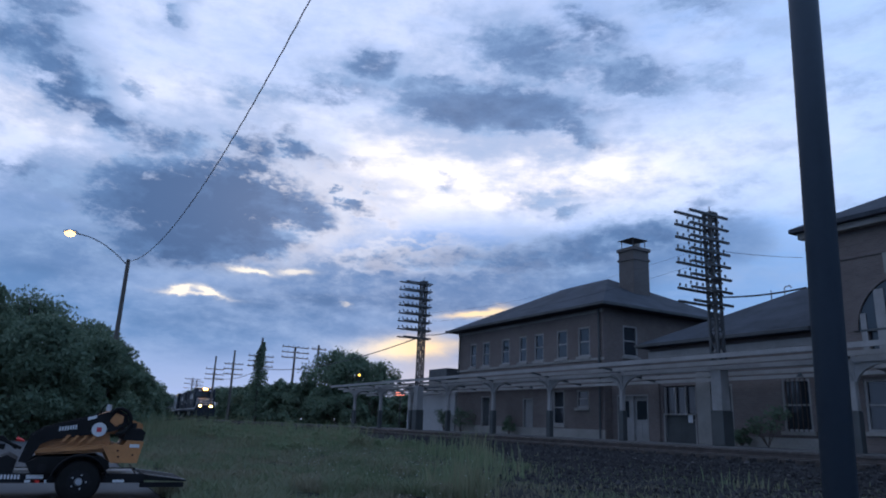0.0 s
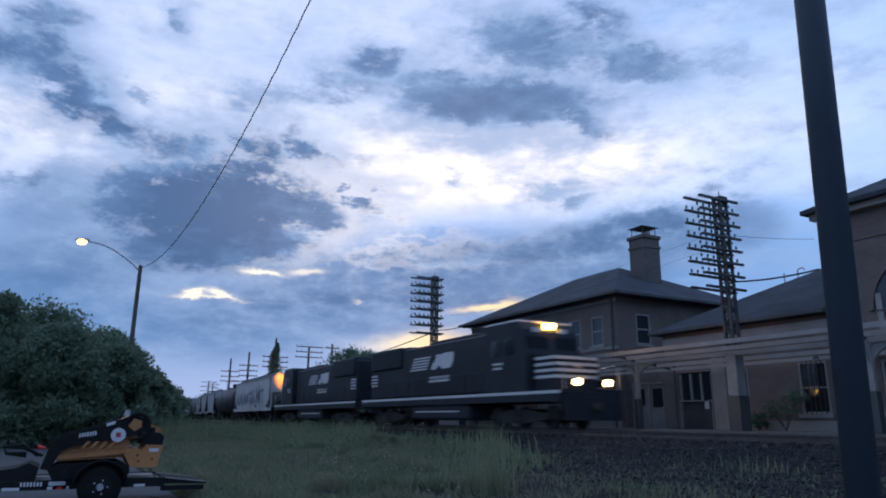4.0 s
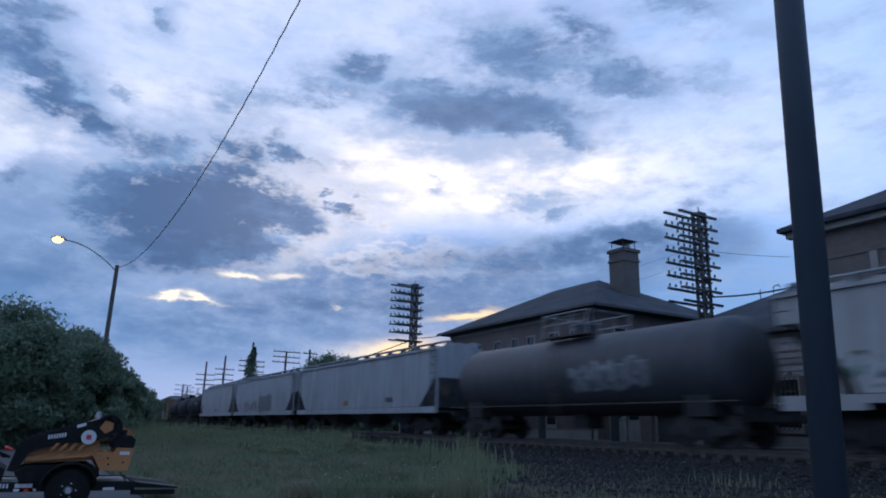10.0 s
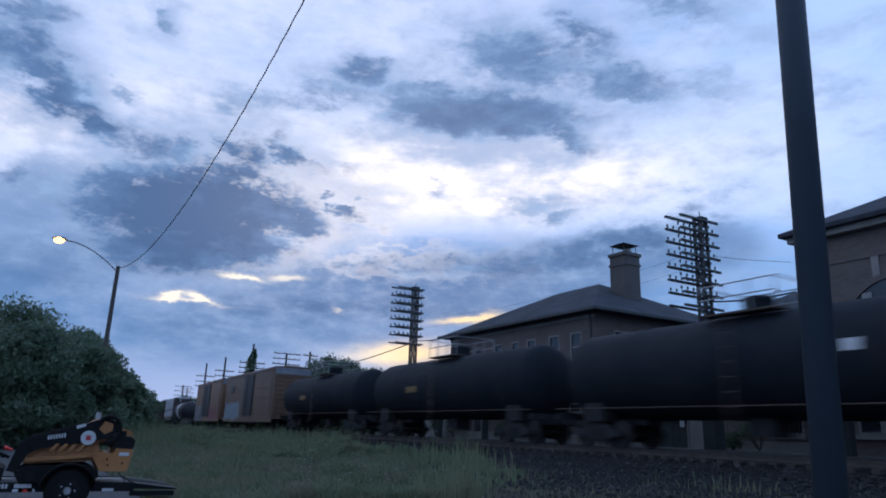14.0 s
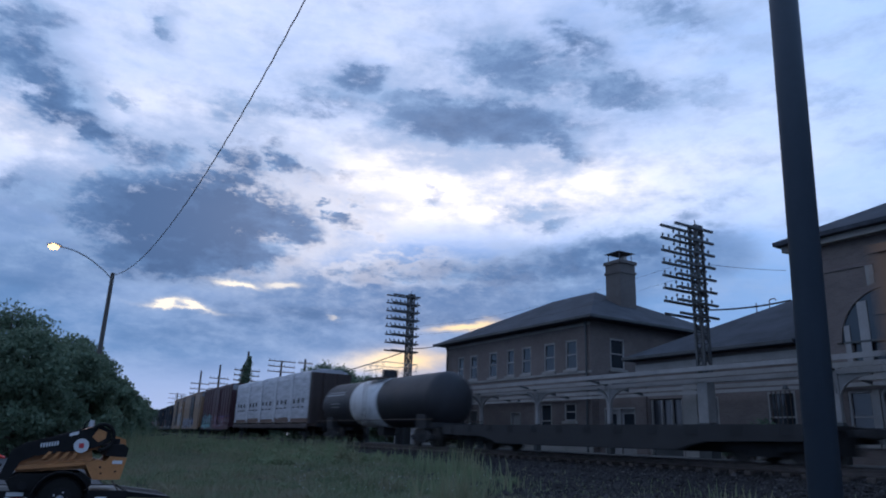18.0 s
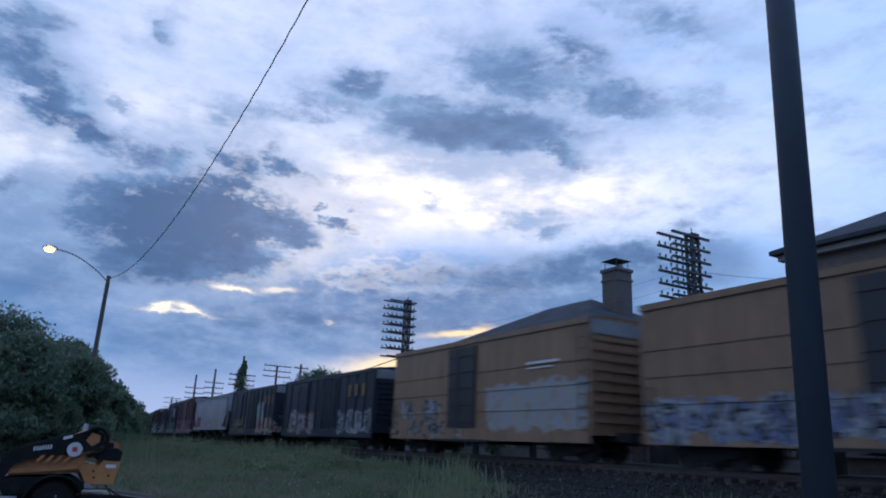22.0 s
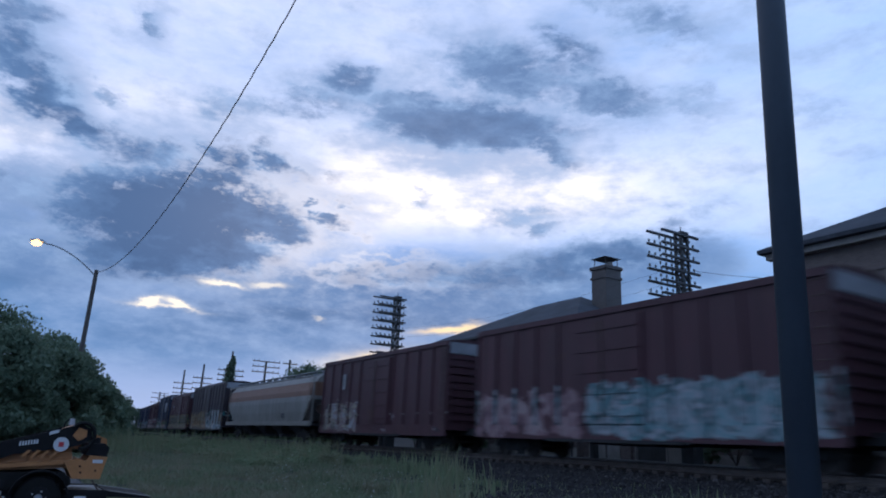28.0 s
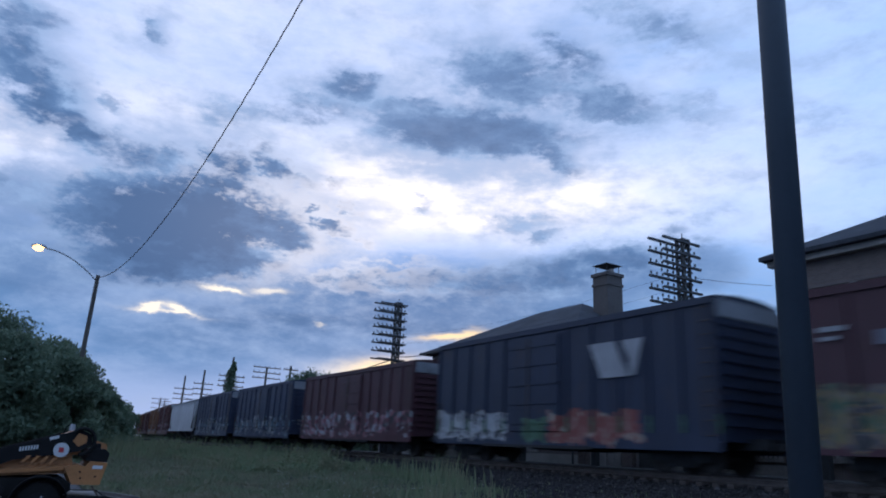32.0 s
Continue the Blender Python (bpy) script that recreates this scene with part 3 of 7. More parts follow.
def rail(side):
    prof = [(-0.07, 0.0), (0.07, 0.0), (0.07, 0.02), (0.012, 0.035), (0.012, 0.12), (0.037, 0.13), (0.037, 0.165), (0.0, 0.172), (-0.037, 0.165), (-0.037, 0.13), (-0.012, 0.12), (-0.012, 0.035), (-0.07, 0.02)]
    rings = [[(s, curve_y(s) + side * 0.755 + u, RAIL - 0.172 + v) for u, v in prof] for s in along(-700, -210, 35.0)[:-1] + along(-210, -50, 8.0)[:-1] + [-50.0, 60.0, 800.0]]
    solid("rail", loft(bmesh.new(), rings), M_RAIL, "long rusty steel rail with a worn top", "rail", "rails of the track", kind="structure")


rail(-1)
rail(1)
tie_me = put("sleeper", new_box(-0.115, 0.115, -1.3, 1.3, -0.18, 0.0, bevel=0.012), M_TIE)
random.seed(4)
ties = thing("track_bed", "row of dark creosoted timber sleepers under the rails", "railway track", kind="structure")
for i in range(190):
    s = 9.0 - 0.54 * i
    shared("sleeper", tie_me, ties, pose(s + random.uniform(-0.03, 0.03), curve_y(s) + random.uniform(-0.06, 0.06), RAIL - 0.172 - 0.006, 0, 0, random.uniform(-1.5, 1.5)))


def stones():
    rng = np.random.default_rng(5)
    n = 30000
    x = rng.uniform(-34, 2, n)
    y = np.where(rng.random(n) < 0.45, rng.uniform(14.3, 18.0, n), rng.uniform(8.5, 19.0, n))
    size = rng.uniform(0.014, 0.046, n) * np.where(rng.random(n) < 0.06, 1.9, 1.0)
    base = np.array([(1, 0, 0), (0, 1, 0), (-1, 0, 0), (0, -1, 0), (0, 0, 0.8), (0, 0, -0.6)], float)
    faces = np.array([(0, 1, 4), (1, 2, 4), (2, 3, 4), (3, 0, 4), (1, 0, 5), (2, 1, 5), (3, 2, 5), (0, 3, 5)])
    turn = rng.uniform(0, 2 * np.pi, n)
    v = base[None] * rng.uniform(0.6, 1.35, (n, 6, 1)) * size[:, None, None]
    c, s = np.cos(turn)[:, None], np.sin(turn)[:, None]
    vx, vy = v[..., 0] * c - v[..., 1] * s, v[..., 0] * s + v[..., 1] * c
    z = np.array([ground_z(a, b) for a, b in zip(x, y)])
    verts = np.stack([vx + x[:, None], vy + y[:, None], v[..., 2] + z[:, None] + 0.4 * size[:, None]], -1).reshape(-1, 3)
    f = (faces[None] + 6 * np.arange(n)[:, None, None]).reshape(-1, 3)
    tagged(new("ballast_stones", raw_mesh("ballast_stones", verts.tolist(), f.tolist(), M_STONES)), "loose grey crushed-stone ballast along the track", "ballast", kind="stuff")


stones()


def blades(name, label, spots, material, low, high, width, seed, lean=0.35):
    """Grass as bent two-piece blades round the given spots (x, y, scale)."""
    rng = np.random.default_rng(seed)
    p = np.array(spots)
    n = len(p)
    z = np.array([ground_z(a, b) for a, b in p[:, :2]]) - 0.02
    h = rng.uniform(low, high, n) * p[:, 2]
    t = rng.uniform(0, 2 * np.pi, n)
    w = width * rng.uniform(0.6, 1.4, n)
    dx, dy = np.cos(t), np.sin(t)
    b = rng.uniform(0.1, lean, n) * h
    bt = t + rng.uniform(0.5, 2.5, n)
    bx, by = np.cos(bt) * b, np.sin(bt) * b
    rows = [(-dx * w, -dy * w, 0 * h), (dx * w, dy * w, 0 * h), (dx * w * 0.8 + bx * 0.3, dy * w * 0.8 + by * 0.3, h * 0.6), (-dx * w * 0.8 + bx * 0.3, -dy * w * 0.8 + by * 0.3, h * 0.6), (bx, by, h)]
    v = np.stack([np.stack([p[:, 0] + a, p[:, 1] + c, z + d], -1) for a, c, d in rows], 1).reshape(-1, 3)
    k = 5 * np.arange(n)
    q = np.stack([k, k + 1, k + 2, k + 3], 1).tolist()
    tri = np.stack([k + 3, k + 2, k + 4], 1).tolist()
    tagged(new(name, raw_mesh(name, v.tolist(), q + tri, material)), label, "grass", kind="stuff")


def leaves(centres, per, size, seed):
    """Many small leaf sprays scattered over clump centres (x, y, z, radius)."""
    rng = np.random.default_rng(seed)
    c = np.repeat(np.array(centres), per, axis=0)
    n = len(c)
    d = rng.normal(size=(n, 3))
    d /= np.linalg.norm(d, axis=1)[:, None]
    d[:, 2] *= 0.8
    p = c[:, :3] + d * (c[:, 3] * rng.uniform(0.45, 1.08, n))[:, None]
    u = rng.normal(size=(n, 3))
    u /= np.linalg.norm(u, axis=1)[:, None]
    w = np.cross(u, rng.normal(size=(n, 3)))
    w /= np.linalg.norm(w, axis=1)[:, None]
    s = (size * rng.uniform(0.5, 1.4, n))[:, None]
    v = np.stack([p - u * s, p + w * s * 0.45, p + u * s, p - w * s * 0.45], 1).reshape(-1, 3)
    k = 4 * np.arange(n)
    return v.tolist(), np.stack([k, k + 1, k + 2, k + 3], 1).tolist()


def meadow():
    rng = np.random.default_rng(11)
    spots = []
    while len(spots) < 95000:
        x, y = rng.uniform(-75, -2), rng.uniform(1.95, 15.6)
        off = y - (curve_y(x) - TRACK_Y)
        # the verge gives way to the stony shoulder in front of the station
        edge = -1.52 * y + 3.2 * noise.noise((x * 0.45, y * 0.45, 0.0))
        keep = 1.0 if x < edge - 1.0 else (0.55 if x < edge else (0.22 if off < 9.8 else 0.07))
        if off > 13.5:
            keep *= 0.45
        near = min(1.0, 13.0 / math.hypot(x, y))
        if rng.random() < keep * near ** 1.5:
            clump = 0.55 + 1.1 * max(0.0, noise.noise((x * 0.55, y * 0.55, 3.0)) + 0.1)
            if noise.noise((x * 1.3, y * 1.3, 8.0)) < -0.32:
                continue
            spots.append((x, y, clump * (1.0 if x < edge else 0.6)))
    blades("verge_grass", "rough green uncut grass on the railway verge", spots, M_GRASS, 0.10, 0.36, 0.010, 12, 1.15)
    weeds = []
    for x, y, count, r, s in ((-19.5, 12.2, 240, 0.5, 1.0), (-22.0, 12.6, 200, 0.6, 0.8), (-17.6, 11.6, 200, 0.6, 0.75), (-15.0, 9.6, 240, 0.8, 0.5), (-26.0, 13.0, 240, 0.9, 0.75), (-40.0, 14.2, 900, 1.6, 1.0), (-36.0, 13.6, 420, 0.6, 1.1),
                              (-33.5, 13.6, 380, 0.5, 1.05), (-46.0, 13.2, 700, 1.4, 1.1), (-52.0, 9.5, 1200, 2.5, 1.3), (-58.0, 7.5, 1200, 3.0, 1.6), (-44.0, 6.0, 600, 1.6, 0.9), (-30.0, 9.0, 500, 1.5, 0.7), (-6.6, 14.6, 90, 0.3, 0.75), (-10.2, 13.5, 60, 0.5, 0.4), (-10.7, 6.75, 110, 0.22, 1.0), (-11.6, 6.9, 70, 0.3, 0.75), (-12.6, 7.2, 60, 0.35, 0.6)):
        for _ in range(count):
            weeds.append((x + rng.normal(0, r * 0.9), y + rng.normal(0, r * 0.9), s * rng.choice((0.45, 0.7, 1.0))))
    blades("tall_weeds", "tall seeding weeds standing out of the grass", weeds, M_WEED, 0.45, 1.15, 0.014, 13, 0.28)

    # a bank of leafy weeds along the foot of the ballast
    clumps = []
    for _ in range(620):
        x, y = -26.0 - 52.0 * rng.random() ** 1.3, rng.uniform(8.0, 13.6)
        h = 0.20 + 0.50 * max(0.0, noise.noise((x * 0.23, y * 0.4, 6.0)) + 0.25) + (0.25 if rng.random() < 0.08 else 0.0)
        for k in range(3):
            clumps.append((x + rng.normal(0, 0.16), y + rng.normal(0, 0.16), ground_z(x, y) + h * (0.3 + 0.33 * k), 0.32 - 0.07 * k))
    wv, wf = leaves(clumps, 48, 0.055, 41)
    tagged(new("weed_bank", raw_mesh("weed_bank", wv, wf, M_WEED)), "soft green leafy weeds massed along the ballast foot", "weeds", kind="stuff")

    # tiny white flower heads scattered over the rough grass
    n = 700
    fy = rng.uniform(5.0, 13.5, n)
    fx = -fy * rng.uniform(1.35, 2.9, n) - 0.3
    keep = np.array([noise.noise((a * 1.1, b * 1.1, 5.0)) > 0.02 for a, b in zip(fx, fy)])
    fx, fy = fx[keep], fy[keep]
    fz = np.array([ground_z(a, b) for a, b in zip(fx, fy)]) + rng.uniform(0.16, 0.34, len(fx))
    r = rng.uniform(0.006, 0.014, len(fx))
    shape = np.array([(1, 0, 0), (0, 1, 0), (-1, 0, 0), (0, -1, 0), (0, 0, 0.6), (0, 0, -0.8)], float)
    v = (np.stack([fx, fy, fz], -1)[:, None] + shape[None] * r[:, None, None]).reshape(-1, 3)
    f = np.array([(0, 1, 4), (1, 2, 4), (2, 3, 4), (3, 0, 4), (1, 0, 5), (2, 1, 5), (3, 2, 5), (0, 3, 5)])
    f = (f[None] + 6 * np.arange(len(fx))[:, None, None]).reshape(-1, 3)
    tagged(new("wildflowers", raw_mesh("wildflowers", v.tolist(), f.tolist(), M_FLOWER)), "tiny white wildflower heads dotted over the grass", "flowers", kind="stuff")


M_FLOWER = surface("white_petals", (0.72, 0.72, 0.70), 0.8, vary=0.1, scale=4.0, bump=0.0)
meadow()

# ---------------------------------------------------------------- station


def wall_with_openings(bm, a0, a1, z0, z1, t0, t1, holes, axis):
    """A wall from a0 to a1 along x (axis 0) or y (axis 1), t0 to t1 thick, cut right through by holes (a0, a1, z0, z1)."""
    us = sorted({a0, a1, *[h[0] for h in holes], *[h[1] for h in holes]})
    zs = sorted({z0, z1, *[h[2] for h in holes], *[h[3] for h in holes]})
    made = {}

    def v(i, j, k):
        if (i, j, k) not in made:
            u, w, t = us[i], zs[j], (t0, t1)[k]
            made[i, j, k] = bm.verts.new((u, t, w) if axis == 0 else (t, u, w))
        return made[i, j, k]

    def full(i, j):
        if not (0 <= i < len(us) - 1 and 0 <= j < len(zs) - 1):
            return False
        u, w = (us[i] + us[i + 1]) / 2, (zs[j] + zs[j + 1]) / 2
        return not any(h[0] <= u <= h[1] and h[2] <= w <= h[3] for h in holes)
    for i in range(len(us) - 1):
        for j in range(len(zs) - 1):
            if not full(i, j):
                continue
            for k in (0, 1):
                bm.faces.new((v(i, j, k), v(i + 1, j, k), v(i + 1, j + 1, k), v(i, j + 1, k)))
            for di, dj, a, b in ((-1, 0, (i, j), (i, j + 1)), (1, 0, (i + 1, j), (i + 1, j + 1)), (0, -1, (i, j), (i + 1, j)), (0, 1, (i, j + 1), (i + 1, j + 1))):
                if not full(i + di, j + dj):
                    bm.faces.new((v(*a, 0), v(*b, 0), v(*b, 1), v(*a, 1)))
    return bm


def hip_roof(x0, x1, y0, y1, z, pitch, drop=0.16):
    h = min(x1 - x0, y1 - y0) / 2
    top = z + h * pitch
    bm = bmesh.new()
    e = [bm.verts.new(p) for p in ((x0, y0, z), (x1, y0, z), (x1, y1, z), (x0, y1, z))]
    l = [bm.verts.new(p) for p in ((x0, y0, z - drop), (x1, y0, z - drop), (x1, y1, z - drop), (x0, y1, z - drop))]
    if x1 - x0 >= y1 - y0:
        r = [bm.verts.new(p) for p in ((x0 + h, y0 + h, top), (x1 - h, y0 + h, top))]
        tris = ((e[0], e[1], r[1], r[0]), (e[1], e[2], r[1]), (e[2], e[3], r[0], r[1]), (e[3], e[0], r[0]))
    else:
        r = [bm.verts.new(p) for p in ((x0 + h, y0 + h, top), (x0 + h, y1 - h, top))]
        tris = ((e[0], e[1], r[0]), (e[1], e[2], r[1], r[0]), (e[2], e[3], r[1]), (e[3], e[0], r[0], r[1]))
    for t in tris:
        bm.faces.new(t)
    for i in range(4):
        j = (i + 1) % 4
        bm.faces.new((l[i], l[j], e[j], e[i]))
    bm.faces.new(l[::-1])
    return bm


def sash_window(parent, a0, a1, z0, z1, face, axis=0, out=-1, label="double-hung sash window in a pale wooden frame", bars=False):
    """A sash window set in an opening; face: the wall's outer plane; out: which way is outdoors."""
    def slab(bm, u0, u1, w0, w1, d0, d1):
        d0, d1 = sorted((face - out * d0, face - out * d1))
        if axis == 0:
            box(bm, u0, u1, d0, d1, w0, w1)
        else:
            box(bm, d0, d1, u0, u1, w0, w1)
    f = 0.09
    fr, sill, mid, pane = bmesh.new(), bmesh.new(), bmesh.new(), bmesh.new()
    wall_with_openings(fr, a0, a1, z0, z1, *sorted((face - out * 0.02, face - out * 0.14)), [(a0 + f, a1 - f, z0 + f, z1 - f)], axis)
    win = part("window", fr, M_WHITE, parent, label)
    slab(sill, a0 - 0.1, a1 + 0.1, z0 - 0.14, z0 - 0.003, -0.10, 0.12)
    part("sill", sill, M_STONE, win)
    zm = (z0 + z1) / 2
    slab(mid, a0 + f, a1 - f, zm - 0.035, zm + 0.035, 0.04, 0.12)
    part("meeting_rail", mid, M_WHITE, win)
    slab(pane, a0 + f, a1 - f, zm + 0.035, z1 - f, 0.10, 0.115)
    part("pane", pane, M_GLASS, win)
    pane = bmesh.new()
    slab(pane, a0 + f, a1 - f, z0 + f, zm - 0.035, 0.075, 0.09)
    part("pane", pane, M_GLASS, win)
    if bars:
        for i in range(1, 6):
            u = a0 + (a1 - a0) * i / 6
            b = bmesh.new()
            slab(b, u - 0.012, u + 0.012, z0, z1, -0.02, 0.01)
            part("bar", b, M_STEEL, win)
    return win


BASE = 1.2  # platform top


def leaf_door(parent, a0, a1, z0, z1, face, material, label, light=None):
    d = part("door", new_box(a0 + 0.07, a1 - 0.07, face + 0.12, face + 0.17, z0, z1 - 0.07), material, parent, label)
    fr = bmesh.new()
    prism(fr, [(a0, z0), (a0, z1), (a1, z1), (a1, z0), (a1 - 0.07, z0), (a1 - 0.07, z1 - 0.07), (a0 + 0.07, z1 - 0.07), (a0 + 0.07, z0)], 1, face - 0.02, face + 0.2)
    part("door_frame", fr, M_WHITE, d)
    part("handle", rod(bmesh.new(), (a1 - 0.2, face + 0.12, z0 + 1.0), (a1 - 0.2, face + 0.05, z0 + 1.0), 0.03), M_GALV, d)
    if light:
        part("glazing", new_box(light[0], light[1], face + 0.105, face + 0.12, light[2], light[3]), M_GLASS, d)
    for k in range(2):
        w = (a1 - a0) / 2
        part("panel", new_box(a0 + 0.14 + k * (w - 0.05), a0 + w - 0.03 + k * (w - 0.05), face + 0.105, face + 0.12, z0 + 0.15, z0 + 0.85), material, d)
    return d


def station():
    st = thing("station_building", "old two-storey brick railway station with hipped slate roofs", "station", at=pose(0, 0, 0))
    F = 24.9
    # two-storey block
    ups = [(-40.2, -39.4), (-38.65, -37.75), (-36.4, -35.5), (-34.5, -33.7), (-32.95, -32.05), (-30.85, -29.9), (-29.0, -28.05)]
    up_holes = [(a, b, 5.45, 7.05) for a, b in ups]
    low_holes = [(-38.6, -37.6, BASE, 3.5), (-34.0, -33.05, BASE, 3.3), (-31.2, -30.2, 1.85, 3.7), (-29.15, -28.2, 2.75, 3.7)]
    front = wall_with_openings(bmesh.new(), -41.7, -27.0, BASE, 7.95, F, F + 0.4, up_holes + low_holes, 0)
    part("wall", front, M_BRICK, st, "dark red brick front wall")
    side = wall_with_openings(bmesh.new(), F + 0.4, 35.1, BASE, 7.95, -27.4, -27.0, [(26.3, 27.35, 5.5, 7.15)], 1)
    part("wall", side, M_BRICK, st)
    part("wall", new_box(-41.7, -41.3, F + 0.4, 35.1, BASE, 7.95), M_BRICK, st)
    part("wall", new_box(-41.7, -27.0, 35.1, 35.5, BASE, 7.95), M_BRICK, st)
    part("floor_slab", new_box(-41.3, -27.4, F + 0.4, 35.1, 4.4, 4.6), M_GREYWOOD, st)
    for h in up_holes:
        sash_window(st, *h, F)
    sash_window(st, 26.3, 27.35, 5.5, 7.15, -27.0, axis=1, out=1)
    sash_window(st, *low_holes[2], F)
    sash_window(st, *low_holes[3], F)
    leaf_door(st, *low_holes[0], F, M_DARKWOOD, "dark painted wooden door")
    leaf_door(st, *low_holes[1], F, M_WHITE, "scuffed white door")
    for z in (5.2, 7.72):
        part("string_course", new_box(-41.76, -26.94, F - 0.06, F - 0.003, z, z + 0.12), M_STONE, st, "pale stone band")
    part("plinth", new_box(-41.76, -26.94, F - 0.07, F - 0.003, BASE, BASE + 0.45), M_STONE, st)
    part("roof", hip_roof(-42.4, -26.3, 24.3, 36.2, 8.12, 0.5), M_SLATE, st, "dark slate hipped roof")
    gut = bmesh.new()
    box(gut, -42.5, -26.2, 24.18, 24.29, 7.98, 8.12)
    box(gut, -26.29, -26.18, 24.3, 36.2, 7.98, 8.12)
    part("gutter", gut, M_DARKSTEEL, st)
    part("downpipe", rod(bmesh.new(), (-27.25, F - 0.09, BASE), (-27.25, F - 0.09, 8.0), 0.06), M_DARKSTEEL, st)
    part("downpipe", rod(bmesh.new(), (-41.5, F - 0.09, 4.4), (-41.5, F - 0.09, 8.0), 0.05), M_DARKSTEEL, st)
    ch = new_box(-30.55, -29.3, 29.55, 30.85, 9.0, 12.35, bevel=0.02)
    chim = part("chimney", ch, M_CHIM, st, "square brick chimney with a raised metal cap")
    part("corbel", new_box(-30.60, -29.25, 29.5, 30.9, 11.75, 11.9), M_CHIM, chim)
    part("corbel", new_box(-30.63, -29.22, 29.47, 30.93, 12.36, 12.56), M_CHIM, chim)
    for x, y in ((-30.4, 29.7), (-29.45, 29.7), (-30.4, 30.7), (-29.45, 30.7)):
        part("cap_leg", rod(bmesh.new(), (x, y, 12.62), (x, y, 13.12), 0.025, n=6), M_DARKSTEEL, chim)
    cap = bmesh.new()
    vs = [cap.verts.new(p) for p in ((-30.58, 29.5, 13.1), (-29.27, 29.5, 13.1), (-29.27, 30.9, 13.1), (-30.58, 30.9, 13.1), (-29.92, 30.2, 13.26))]
    cap.faces.new(vs[3::-1])
    for i in range(4):
        cap.faces.new((vs[i], vs[(i + 1) % 4], vs[4]))
    part("cap", cap, M_DARKSTEEL, chim)
    part("flue_pot", rod(bmesh.new(), (-29.6, 30.2, 12.6), (-29.6, 30.2, 12.85), 0.2, 0.17), M_STONE, chim)
    # low wing
    G = 25.4
    wing_holes = [(-26.6, -24.5, BASE, 3.4), (-23.55, -21.65, BASE, 3.75), (-20.6, -19.7, BASE, 3.75), (-17.4, -16.2, 1.85, 3.85)]
    part("wall", wall_with_openings(bmesh.new(), -24.3, -15.2, BASE, 5.6, G, G + 0.4, wing_holes[1:], 0), M_BRICK, st, "dark brick wall of the low waiting room")
    part("wall", wall_with_openings(bmesh.new(), -26.997, -24.303, BASE, 4.5, G, G + 0.4, wing_holes[:1], 0), M_BRICK, st)
    part("wall", new_box(-24.3, -23.9, G + 0.4, 40.6, BASE, 5.6), M_BRICK, st)
    part("wall", new_box(-26.997, -15.2, 40.6, 41.0, BASE, 5.6), M_BRICK, st)
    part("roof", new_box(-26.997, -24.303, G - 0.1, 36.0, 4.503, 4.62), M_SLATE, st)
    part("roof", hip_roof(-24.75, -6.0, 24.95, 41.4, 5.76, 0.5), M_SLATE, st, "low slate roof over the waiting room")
    part("vent_pipe", rod(bmesh.new(), (-20.4, 29.6, 7.98), (-20.4, 29.6, 8.48), 0.03), M_GALV, st, "straight pale vent pipe")
    for x, y in ((-19.9, 29.9),):
        z = 5.76 + 0.5 * (y - 24.95)
        part("vent_pipe", tube(bmesh.new(), [(x, y, z - 0.1), (x, y, z + 0.3), (x + 0.06, y, z + 0.38), (x + 0.3, y, z + 0.4), (x + 0.36, y, z + 0.28)], 0.03), M_GALV, st)
    gut = bmesh.new()
    box(gut, -24.75, -15.7, 24.82, 24.93, 5.62, 5.76)
    part("gutter", gut, M_DARKSTEEL, st)
    part("fascia_board", new_box(-24.3, -15.7, 25.3, 25.397, 5.1, 5.4), M_WHITE, st)
    leaf_door(st, -26.6, -25.55, BASE, 3.4, G, M_WHITE, "white panelled door with a small window", (-26.3, -25.9, 2.3, 3.1))
    leaf_door(st, -25.55, -24.5, BASE, 3.4, G, M_WHITE, "white panelled door with a boarded window", (-25.35, -24.7, 2.2, 3.1))
    leaf_door(st, -23.55, -21.65, BASE, 2.5, G, M_DARKWOOD, "dark double door under a tall transom")
    for i in range(4):
        x = -23.5 + i * 0.6
        part("transom_bar", new_box(x, x + 0.08, G + 0.02, G + 0.12, 2.5, 3.7), M_WHITE, st)
    part("transom_pane", new_box(-23.5, -21.7, G + 0.14, G + 0.15, 2.5, 3.7), M_GLASS, st)
    part("notice", new_box(-22.1, -21.85, G - 0.02, G - 0.004, 2.1, 2.5), M_MARK, st, "small white paper notice on the door")
    leaf_door(st, -20.6, -19.7, BASE, 3.75, G, M_DARKWOOD, "tall dark boarded door")
    sash_window(st, *wing_holes[3], G, label="tall barred window with a pale frame", bars=True)
    part("plinth", new_box(-19.6, -15.6, G - 0.06, G - 0.003, BASE, BASE + 0.4), M_STONE, st)
    part("pilaster", new_box(-21.5, -20.75, G - 0.12, G - 0.003, BASE, 4.3), M_STONE, st)
    part("pilaster", new_box(-24.35, -23.7, G - 0.12, G - 0.003, BASE, 4.3), M_BRICK, st)
    # tall pavilion with arched windows
    P = 24.9
    part("wall", wall_with_openings(bmesh.new(), -15.2, 3.0, BASE, 9.35, P, P + 0.45, [(-13.5, -10.5, 4.62, 5.4), (-8.5, -5.5, 4.62, 5.4), (-3.5, -0.5, 4.62, 5.4), (-13.9, -13.05, 1.9, 3.7), (-12.8, -11.2, 1.9, 3.7), (-10.95, -10.1, 1.9, 3.7)], 0), M_BRICK, st, "tall brick wall of the main hall")
    part("wall", new_box(-15.2, -14.75, P + 0.45, 41.0, BASE, 9.35), M_BRICK, st)
